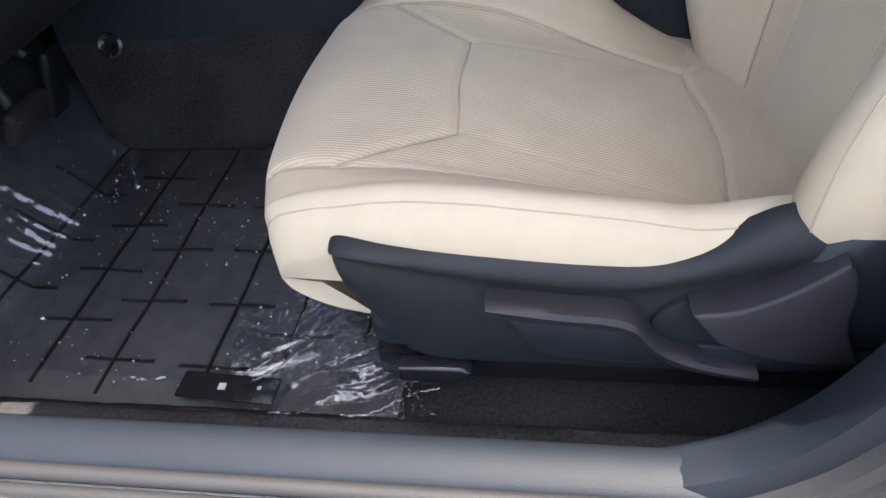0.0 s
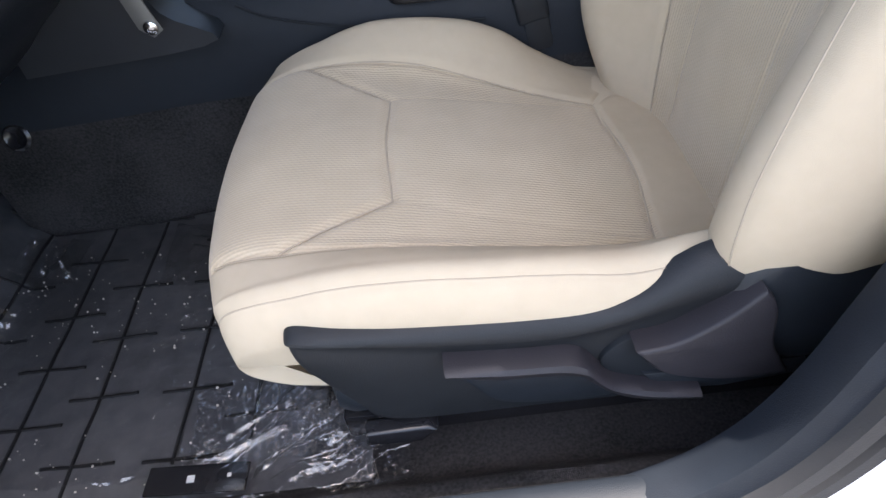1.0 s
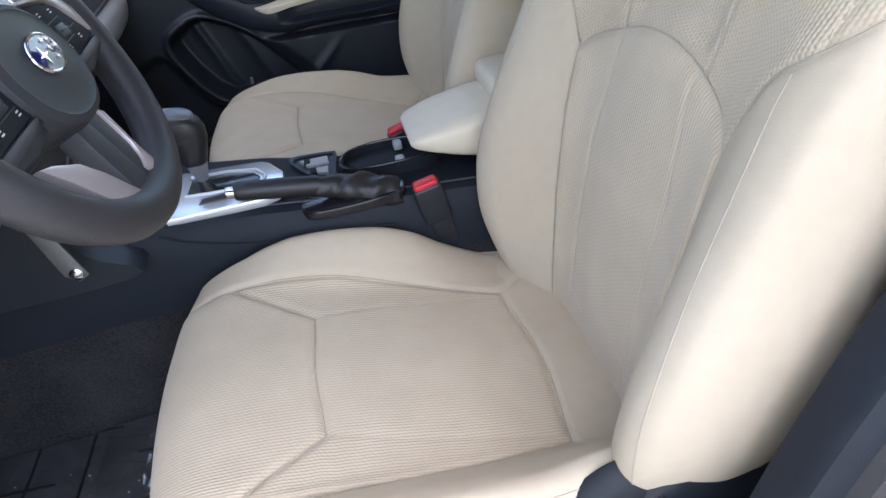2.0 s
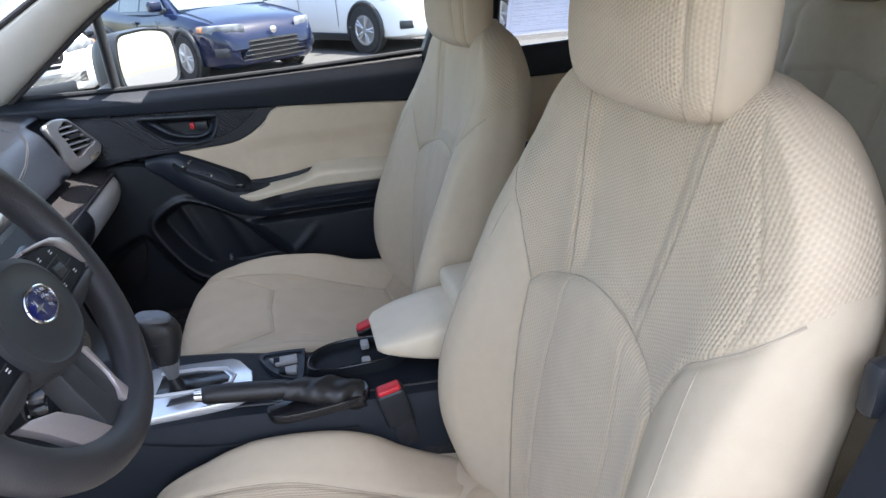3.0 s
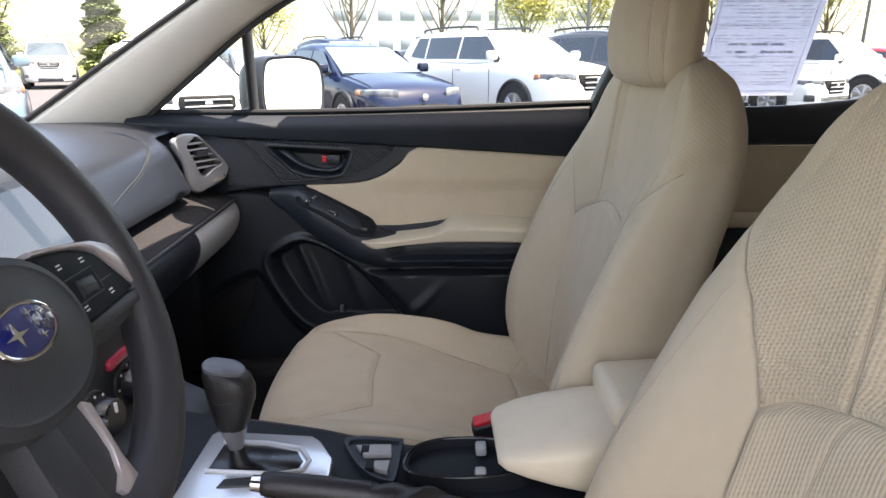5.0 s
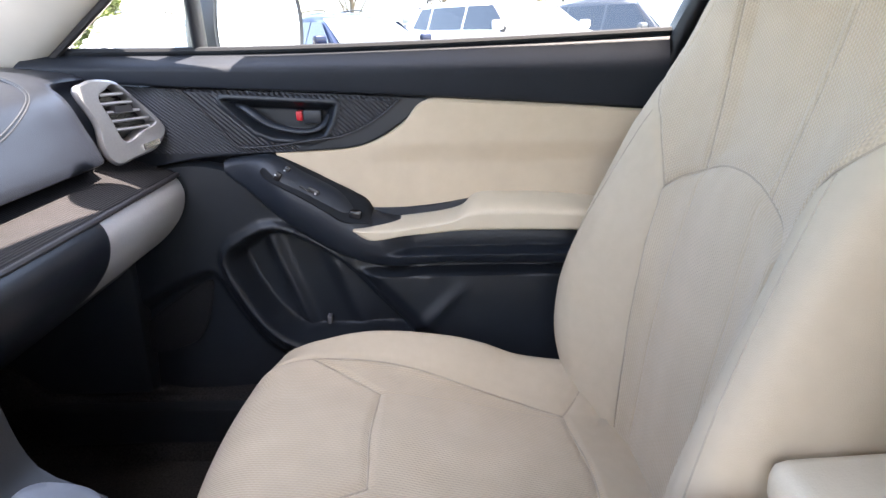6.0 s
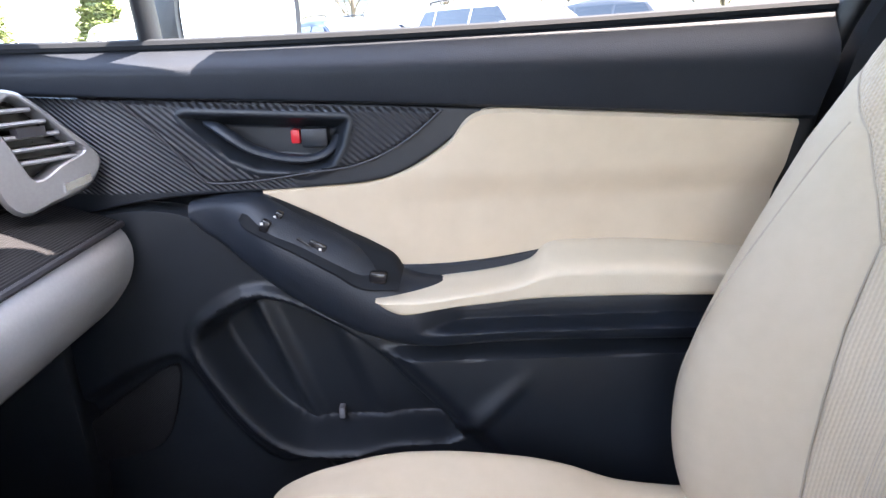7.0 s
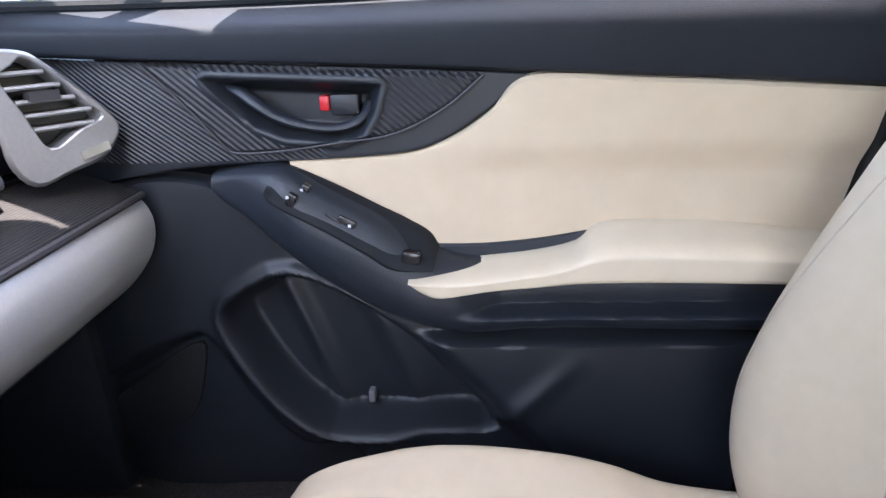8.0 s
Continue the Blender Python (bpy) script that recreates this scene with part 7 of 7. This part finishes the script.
# Near-black bars laid on the mat put the moulded grooves' shade into colour.
M_GROOVESHADE = mat("mat_groove_shade", (0.006, 0.006, 0.007), 0.6)
rnd = random.Random(4)
MAT_LINES = [(-0.548, 0.40, 0.92, (0.846, 0.718, 0.616, 0.518)), (-0.447, 0.375, 0.915, (0.758, 0.647, 0.559, 0.470)), (-0.362, 0.365, 0.92, (0.838, 0.693, 0.599, 0.505, 0.412)),
             (-0.240, 0.40, 0.92, (0.78, 0.690, 0.598, 0.499, 0.406)), (-0.154, 0.42, 0.92, (0.74, 0.64, 0.550, 0.455)), (-0.065, 0.45, 0.92, (0.70, 0.60, 0.51))]
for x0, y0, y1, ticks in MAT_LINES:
    part("mat_groove_shade", mat_line((x0 - 0.008, y0), (x0 + 0.004, y1)), M_GROOVESHADE, MAT)
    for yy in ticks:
        part("mat_groove_shade", mat_line((x0 - 0.044, yy + rnd.uniform(-0.002, 0.002)), (x0 + 0.044, yy + rnd.uniform(-0.002, 0.002))), M_GROOVESHADE, MAT)

FILM = thing("plastic_film", "crumpled clear protective film over the mat", "plastic film", (0.022, -0.009, 0))
M_FILM = glass("clear_film", (0.97, 0.97, 0.98), 0.12, 0.7, 0.12)


def film(x0, x1, y0, y1, nx, ny, amp, base, seed, folds):
    rows = []
    for x in np.linspace(x0, x1, nx):
        row = []
        for y in np.linspace(y0, y1, ny):
            h = 0.0
            for a, b, w, g in folds:
                h += g * math.exp(-(seg_dist((x, y), a, b) / w) ** 2) * (0.75 + 0.6 * noise.noise((x * 16, y * 16, seed)))
            h += amp * abs(noise.noise((x * 9 + seed, y * 7, 0))) + amp * 0.5 * noise.noise((x * 26, y * 22 + seed, 1)) + amp * 0.25 * noise.noise((x * 60, y * 60, seed))
            row.append((x + 0.3 * h + 0.014 * noise.noise((y * 14, seed, 3)), y + 0.014 * noise.noise((x * 14, seed, 7)), base(x, y) + 0.006 + abs(h)))
        rows.append(row)
    return grid_mesh(rows)


flat_folds = [((-0.61, 0.888), (-0.554, 0.796), 0.005, 0.010), ((-0.554, 0.885), (-0.484, 0.763), 0.005, 0.009), ((-0.638, 0.621), (-0.536, 0.638), 0.004, 0.006), ((-0.627, 0.665), (-0.514, 0.656), 0.004, 0.004), ((-0.42, 0.55), (-0.20, 0.60), 0.005, 0.002), ((-0.34, 0.345), (-0.259, 0.368), 0.007, 0.010), ((-0.30, 0.37), (-0.12, 0.42), 0.006, 0.007), ((-0.53, 0.455), (-0.49, 0.462), 0.007, 0.010), ((-0.36, 0.90), (-0.24, 0.84), 0.006, 0.010), ((-0.34, 0.86), (-0.22, 0.78), 0.006, 0.010)]
flat_folds += [((-0.30, 0.368), (-0.12, 0.455), 0.0025, 0.004), ((-0.44, 0.372), (-0.24, 0.382), 0.0025, 0.004), ((-0.56, 0.545), (-0.22, 0.635), 0.0022, 0.0030), ((-0.60, 0.60), (-0.47, 0.615), 0.0022, 0.003), ((-0.66, 0.60), (-0.52, 0.585), 0.004, 0.004), ((-0.60, 0.56), (-0.53, 0.575), 0.004, 0.004), ((-0.66, 0.40), (-0.56, 0.43), 0.004, 0.005), ((-0.52, 0.52), (-0.18, 0.605), 0.004, 0.0022), ((-0.27, 0.86), (-0.17, 0.80), 0.006, 0.014), ((-0.25, 0.82), (-0.16, 0.75), 0.006, 0.014), ((-0.24, 0.78), (-0.16, 0.72), 0.006, 0.012), ((-0.44, 0.37), (-0.22, 0.40), 0.005, 0.004)]
part("sheet", film(-0.70, -0.03, 0.382, 0.93, 260, 230, 0.0022, mat_z, 1.7, flat_folds), M_FILM, FILM)
bunch = []
fold_rnd = random.Random(8)
for k in range(13):
    u_ = k / 12
    a_ = (-0.215 + 0.115 * u_ + fold_rnd.uniform(-0.01, 0.01), 0.372 - 0.022 * u_ + fold_rnd.uniform(-0.006, 0.006))
    b_ = (-0.055 + 0.070 * u_ + fold_rnd.uniform(-0.015, 0.01), 0.500 - 0.110 * u_ + fold_rnd.uniform(-0.012, 0.006))
    bunch.append((a_, b_, fold_rnd.uniform(0.0035, 0.006), fold_rnd.uniform(0.010, 0.024)))
part("bunched_edge", film(-0.23, 0.02, 0.345, 0.50, 190, 130, 0.0035, mat_z, 5.3, bunch), M_FILM, FILM)
inner = [((-0.33, 0.80), (-0.23, 0.77), 0.008, 0.022), ((-0.31, 0.775), (-0.22, 0.74), 0.008, 0.024), ((-0.29, 0.745), (-0.21, 0.715), 0.008, 0.020), ((-0.27, 0.72), (-0.20, 0.69), 0.009, 0.018)]
part("bunched_edge", film(-0.335, -0.19, 0.68, 0.812, 90, 90, 0.006, mat_z, 7.9, inner), M_FILM, FILM)
loops = [((-0.545, 0.805), (-0.535, 0.745), 0.006, 0.016), ((-0.532, 0.805), (-0.524, 0.745), 0.006, 0.016), ((-0.500, 0.80), (-0.490, 0.735), 0.007, 0.018), ((-0.505, 0.735), (-0.485, 0.728), 0.008, 0.022)]
part("bunched_edge", film(-0.56, -0.47, 0.715, 0.81, 70, 80, 0.003, mat_z, 3.1, loops), M_FILM, FILM)
CRUMBS = thing("floor_dust", "pale grit and dust on the film and mat", "dust", (0.022, -0.009, 0), kind="stuff")
grit = bmesh.new()
rnd = random.Random(21)
for k in range(420):
    gx, gy = rnd.uniform(-0.68, -0.06), rnd.uniform(0.37, 0.80)
    if noise.noise((gx * 7, gy * 7, 4)) < rnd.uniform(-0.5, 0.35):
        continue
    r = rnd.uniform(0.0004, 0.0011)
    bmesh.ops.create_cube(grit, size=r * 2, matrix=pose(gx, gy, mat_z(gx, gy) + 0.0095, rnd.uniform(0, 90), rnd.uniform(0, 90), rnd.uniform(0, 90)))
part("grit", grit, mat("pale_grit", (0.45, 0.42, 0.38), 0.9), CRUMBS)
REARFILM = thing("plastic_film", "crumpled clear film on the rear floor", "plastic film")
part("sheet", film(0.55, 0.95, 0.32, 0.80, 80, 80, 0.012, lambda x, y: 0.432, 9.1, [((0.58, 0.40), (0.80, 0.55), 0.012, 0.02), ((0.6, 0.5), (0.75, 0.62), 0.012, 0.018)]), M_FILM, REARFILM)

# pedals and the footwell
PEDAL = thing("brake_pedal", "brake pedal with ribbed rubber pad", "pedal")
part("pad", box(-0.575, 0.66, 0.535, -0.553, 0.745, 0.590, 0.008, 3, turn=(0, 28, 0)), M_RUBBER, PEDAL)
for k in range(5):
    part("rib", box(-0.556, 0.668, 0.543 + k * 0.009, -0.5495, 0.737, 0.547 + k * 0.009, 0.001, turn=(0, 28, 0), pivot=(-0.564, 0.70, 0.5625)), M_GREYPLAST, PEDAL)
part("arm", tube([(-0.575, 0.70, 0.58), (-0.60, 0.70, 0.68), (-0.68, 0.70, 0.82)], 0.012, 10, 12), M_BLACK, PEDAL)
ACC = thing("accelerator_pedal", "black plastic accelerator pedal in the footwell", "pedal")
part("pad", box(-0.60, 0.785, 0.46, -0.585, 0.835, 0.62, 0.006, 3, turn=(0, 22, 0)), M_BLACK, ACC)
part("arm", tube([(-0.61, 0.81, 0.60), (-0.68, 0.81, 0.72)], 0.010, 10), M_BLACK, ACC)
REST = thing("foot_rest", "black carpeted footrest by the sill", "footrest")
part("pad", box(-0.80, 0.30, 0.42, -0.60, 0.42, 0.47, 0.02, 3, turn=(0, 40, 0)), M_CARPET, REST)
LABEL = thing("mat_label", "black maker's tag on the mat edge with white marks", "label", (0.022, -0.009, 0))
part("plate", box(-0.262, 0.352, 0.434, -0.150, 0.385, 0.438, 0.002, turn=(0, 0, -3)), M_GLOSSBLACK, LABEL)
for x, h_ in ((-0.212, 0.004), (-0.170, 0.002)):
    part("mark", box(x - h_, 0.368 - h_, 0.4382, x + h_, 0.368 + h_, 0.4392), mat("tag_white", (0.5, 0.5, 0.5), 0.5), LABEL)
GROM = thing("carpet_grommet", "round black carpet fastener", "fastener")
part("ring", lathe([(0.018, 0), (0.020, 0.003), (0.016, 0.006), (0.012, 0.003), (0.0, 0.003)], (-0.470, 0.815, 0.612), (70, 0, 0), 24), M_GLOSSBLACK, GROM)
BELT = thing("seat_belt", "black driver seat belt hanging at the door pillar", "seat belt")
part("webbing", grid_mesh([[(x, y, z), (x + 0.045, y - 0.008, z), (x + 0.045, y - 0.0065, z), (x, y + 0.0015, z)] for x, y, z in smooth([(0.56, 0.335, 1.36), (0.545, 0.325, 1.20), (0.53, 0.318, 1.05), (0.50, 0.312, 0.80), (0.46, 0.305, 0.58)], 20)], close_v=True, caps=True), M_BLACK, BELT)
part("latch_plate", box(0.505, 0.312, 1.02, 0.560, 0.328, 1.062, 0.006, 2), M_BLACK, BELT, "black buckle tongue")

# ---------- papers on the glass ----------
SHEET = thing("window_sheet", "white printed sheet in a clear sleeve on the window", "paper sheet")


def on_glass(x, z, off):
    return (x, rail_y(z) - off, z)


def flat_sheet(x0, x1, z0, z1, off, thick=0.0008, lean=0.0):
    a = [on_glass(x0 + lean, z1, off), on_glass(x1 + lean, z1, off), on_glass(x1, z0, off), on_glass(x0, z0, off)]
    return grid_mesh([a, [(p[0], p[1] + thick, p[2]) for p in a]], close_v=True, caps=True)


M_PAPER = mat("thin_paper", (0.72, 0.73, 0.78), 0.8)
pm = M_PAPER.node_tree.nodes["Principled BSDF"]
pm.inputs["Transmission Weight"].default_value = 0.0
pn, plk = M_PAPER.node_tree.nodes, M_PAPER.node_tree.links
tr, mx_ = pn.new("ShaderNodeBsdfTranslucent"), pn.new("ShaderNodeMixShader")
tr.inputs["Color"].default_value = (0.90, 0.90, 0.95, 1)
mx_.inputs["Fac"].default_value = 0.8
plk.new(pm.outputs[0], mx_.inputs[1])
plk.new(tr.outputs[0], mx_.inputs[2])
plk.new(mx_.outputs[0], pn["Material Output"].inputs["Surface"])
paper = part("paper", flat_sheet(0.738, 0.955, 1.125, 1.395, 0.010, lean=0.004), M_PAPER, SHEET)
part("sleeve", flat_sheet(0.722, 0.982, 1.112, 1.425, 0.014, lean=0.004), M_FILM, SHEET, "clear plastic sleeve")
M_INK = M_PAPER.copy()
M_INK.name = "faint_print"
for nd in M_INK.node_tree.nodes:
    if nd.type == "BSDF_TRANSLUCENT":
        nd.inputs["Color"].default_value = (0.66, 0.66, 0.72, 1)
    elif nd.type == "VALTORGB":
        for e_ in nd.color_ramp.elements:
            e_.color = (0.50, 0.50, 0.55, 1)
rnd = random.Random(11)


def print_bar(x0, x1, z0, z1):
    part("print_bar", flat_sheet(x0, x1, z0, z1, 0.0112, lean=0.004 * (z0 - 1.125) / 0.27), M_INK, paper)


# ruled border, a few bold headings and blocks of small lines
for x0, x1, z0, z1 in ((0.748, 0.945, 1.3835, 1.3850), (0.748, 0.945, 1.134, 1.1355), (0.748, 0.7495, 1.1355, 1.3835), (0.9435, 0.945, 1.1355, 1.3835), (0.748, 0.945, 1.268, 1.269), (0.748, 0.945, 1.205, 1.206)):
    print_bar(x0, x1, z0, z1)
z = 1.374
while z > 1.145:
    head = rnd.random() < 0.13
    h_ = 0.0050 if head else 0.0016
    x = 0.754 + (0.03 if head else 0.0)
    while x < (0.90 if head else 0.93):
        w_ = rnd.uniform(0.010, 0.034)
        if rnd.random() < 0.8:
            print_bar(x, min(x + w_, 0.938), z, z + h_)
        x += w_ + rnd.uniform(0.003, 0.010)
    z -= h_ + rnd.uniform(0.0036, 0.0070) + (0.006 if rnd.random() < 0.1 else 0.0)
STICK = thing("windscreen_sticker", "teal and white sticker on the windscreen corner", "sticker")


def on_screen(u, w, off=0.006):
    """A point of the windscreen: u along y, w up the slope from the cowl."""
    a, b = Vector((-0.84, 0, 1.06)), Vector((-0.02, 0, 1.44))
    p = a.lerp(b, w)
    n_ = Vector((0.42, 0, -0.91))
    return Vector((p.x, u, p.z)) + n_ * off


def disc(u, w, ru, rw, off, k0=0.0, k1=2 * math.pi, n_=30):
    a = [on_screen(u + ru * math.cos(t), w + rw * math.sin(t), off) for t in np.linspace(k0, k1, n_)]
    return grid_mesh([a, [p + Vector((-0.0004, 0, 0.0009)) for p in a]], close_v=True, caps=True)


# Teal ink brightened in its colour to stand in for daylight shining through.
part("teal_disc", disc(1.450, 0.885, 0.060, 0.060, 0.0085), mat("teal_ink", (0.06, 0.42, 0.52), 0.5), STICK)
part("pale_panel", disc(1.475, 0.945, 0.055, 0.05, 0.0075), mat("pale_ink", (0.55, 0.58, 0.45), 0.5), STICK)
for k in range(4):
    part("print_bar", disc(1.432 + 0.008 * k, 0.910 - 0.016 * k, 0.022, 0.0035, 0.0105), mat("white_ink", (0.75, 0.78, 0.78), 0.5), STICK)

# ---------- beyond the car park ----------
M_LEAF = mat("spring_leaves", (0.42, 0.40, 0.08), 0.7, second=(0.28, 0.28, 0.05), scale=3)
M_PINE = mat("conifer_needles", (0.22, 0.26, 0.09), 0.8, second=(0.13, 0.17, 0.055), scale=3)
M_BARK = mat("grey_bark", (0.14, 0.11, 0.085), 0.9, second=(0.09, 0.07, 0.055), scale=20)
M_GRASS = mat("verge_grass", (0.10, 0.14, 0.03), 0.9, second=(0.07, 0.10, 0.02), scale=2)
VERGE = thing("grass_verge", "green grass verge behind the car park", "grass", kind="structure")
part("turf", box(-80, 34, -0.1, 90, 80, 0.12, 0.02), M_GRASS, VERGE)
KERB = thing("kerb", "pale concrete kerb along the verge", "kerb", kind="structure")
part("kerbstone", box(-80, 33.8, -0.1, 90, 34.0, 0.15, 0.02), mat("kerb_concrete", (0.42, 0.40, 0.37), 0.9), KERB)


def leaf_cloud(points, size, rnd):
    vs, fs = [], []
    for p in points:
        a, b, c = rnd.uniform(0, 6.28), rnd.uniform(-1, 1), rnd.uniform(0.6, 1.3) * size
        d1 = Vector((math.cos(a), math.sin(a), b * 0.6)).normalized() * c
        d2 = Vector((-math.sin(a), math.cos(a), rnd.uniform(-0.8, 0.8))).normalized() * c * 0.6
        k = len(vs)
        vs += [p - d1, p - d2 * 0.8, p + d1, p + d2]
        fs.append((k, k + 1, k + 2, k + 3))
    me = bpy.data.meshes.new("crown")
    me.from_pydata(vs, [], fs)
    return me


def tree(name, label, at, height, spread, leaves, density, seed, conifer=False):
    rnd = random.Random(seed)
    t = thing(name, label, "tree", at, group="trees beyond the car park")
    part("trunk", tube([(0, 0, 0), (0.05 * height * rnd.uniform(-0.4, 0.4), 0, height * 0.4), (0.03 * height * rnd.uniform(-1, 1), 0.02 * height, height * (0.95 if conifer else 0.75))], [0.028 * height, 0.018 * height, 0.004 * height], 10, 14), M_BARK, t)
    pts = []
    if conifer:
        for i in range(density):
            k = rnd.random() ** 0.7
            z = height * (0.06 + 0.94 * (1 - k))
            tier = 0.88 + 0.12 * math.sin(z * 9.0)
            r = spread * k * tier * rnd.uniform(0.12, 1.1) ** 0.6
            a = rnd.uniform(0, 6.28)
            pts.append(Vector((r * math.cos(a), r * math.sin(a), z - 0.12 * r)))
    else:
        limbs = []
        for i in range(15):
            a = i * 2.4 + rnd.uniform(-0.4, 0.4)
            z0 = height * (0.18 + 0.035 * i + rnd.uniform(-0.03, 0.03))
            r_ = spread * (1.15 - 0.045 * i) * rnd.uniform(0.75, 1.1)
            tip = Vector((math.cos(a) * r_, math.sin(a) * r_, z0 + (height - z0) * rnd.uniform(0.45, 0.85) + 0.1 * height))
            mid = Vector((tip.x * 0.55, tip.y * 0.55, z0 + (tip.z - z0) * 0.45))
            part("limb", tube([(0, 0, z0), mid, tip], [0.007 * height, 0.005 * height, 0.0012 * height], 6, 8), M_BARK, t)
            limbs.append((mid, tip))
            for q in range(4):
                off = Vector((rnd.uniform(-1, 1), rnd.uniform(-1, 1), rnd.uniform(0.1, 1))) * spread * 0.42
                part("branch", tube([mid.lerp(tip, 0.1 + 0.22 * q), mid.lerp(tip, 0.1 + 0.22 * q) + off], [0.0026 * height, 0.0007 * height], 5), M_BARK, t)
        for i in range(density):
            mid, tip = rnd.choice(limbs)
            c = mid.lerp(tip, rnd.uniform(0.1, 1.1))
            pts.append(c + Vector((rnd.gauss(0, 1), rnd.gauss(0, 1), rnd.gauss(0, 0.8))) * spread * 0.26)
    me = leaf_cloud(pts, leaves, rnd)
    me.materials.append(M_PINE if conifer else M_LEAF)
    c = new("crown", me)
    c.parent = t


tree("conifer", "tall dark green conifer on the verge", (-17.0, 36, 0.1), 8.4, 1.55, 0.12, 16000, 2, True)
tree("conifer", "dark green conifer on the verge", (-27, 42, 0.1), 7.5, 1.9, 0.13, 8000, 3, True)
spots = ((-25.5, 39, 6.0), (-20.5, 30.5, 2.3), (-22.5, 31, 2.0), (-9, 37, 4.5), (-4.5, 40, 6.5), (1.0, 44, 7.5), (5.5, 38, 5.0), (9.5, 40, 5.6), (13.0, 37, 5.2), (16.5, 39, 5.8), (20, 37, 5.5), (24, 40, 6.2), (29, 38, 6.0), (36, 40, 6.5), (44, 38, 6.5), (52, 40, 7), (-32, 40, 6.5), (-40, 38, 6))
for i, (x, y, h_) in enumerate(spots):
    bare = i in (4, 5, 10)
    tree("spring_tree", "thinly leaved tree in spring" if bare else "yellow-green young tree in spring", (x, y, 0.1), h_, h_ * 0.36, 0.04 if bare else 0.075, 700 if bare else 7500, 20 + i)
hedge_rnd = random.Random(41)
hedge_pts = []
while len(hedge_pts) < 42000:
    x_ = hedge_rnd.uniform(-62, 75)
    if -15 < x_ < 4 and hedge_rnd.random() < 0.93:
        continue
    tall_ = 1.5 + 0.9 * math.sin(x_ * 0.9) * math.sin(x_ * 0.37 + 1.0)
    hedge_pts.append(Vector((x_, hedge_rnd.gauss(46, 1.5), abs(hedge_rnd.gauss(0, tall_)))))
HEDGE = tagged(new("far_hedge", leaf_cloud(hedge_pts, 0.085, random.Random(5))), "far yellow-green undergrowth beyond the car park", "hedge", kind="stuff")
HEDGE.data.materials.append(M_LEAF)

M_PALEGLASS = mat("pale_office_glass", (0.30, 0.33, 0.36), 0.15)
BUILD = thing("office_building", "pale far office building with window bands", "building")
M_WALL = mat("pale_cladding", (0.80, 0.80, 0.78), 0.8, second=(0.76, 0.76, 0.74), scale=1, blotch=0.1)
part("wall", box(-14, 90, 0, 26, 106, 16, 0.05), M_WALL, BUILD)
part("roof", box(-14.5, 89.6, 16, 26.5, 106.4, 16.6, 0.05), M_WALL, BUILD)
for r in range(3):
    for c in range(13):
        part("window", box(-12.6 + c * 2.95, 89.88, 2.0 + r * 3.7, -10.7 + c * 2.95 - 0.5 * (c % 3 == 1), 90.05, 3.3 + r * 3.7, 0.02), M_PALEGLASS, BUILD)


def street_lamp(x, y, h_, turn_):
    s = thing("street_lamp", "tall grey car park lamp post with two heads", "lamp post", (x, y, 0), group="car park lamps")
    part("post", tube([(0, 0, 0), (0, 0, h_)], [0.09, 0.06], 10), M_GREYCAR, s)
    for k in (-1, 1):
        part("lamp_head", box(k * 0.5 - 0.32, -0.14, h_ - 0.02, k * 0.5 + 0.32, 0.14, h_ + 0.10, 0.03), M_GREYCAR, s)
    part("base", lathe([(0.3, 0), (0.3, 0.7), (0.0, 0.7)], (0, 0, 0), (0, 0, 0), 20), mat("lamp_base_concrete", (0.45, 0.44, 0.42), 0.9), s)
    s.rotation_euler = (0, 0, turn_)


for x, y, h_ in ((-19.5, 31, 8.5), (-11.5, 33, 8), (3.3, 32, 8), (7.2, 30, 7.6), (12.5, 33, 8), (21, 32, 8), (34, 31, 8)):
    street_lamp(x, y, h_, 0.4)
FLAG = thing("red_sign", "red panel sign on a tall post", "sign")
part("post", tube([(10.6, 36, 0), (10.6, 36, 5.6)], 0.07, 8), M_GREYCAR, FLAG)
part("panel", box(9.8, 35.9, 4.4, 11.4, 36.1, 5.4, 0.05), M_REDCAR, FLAG)
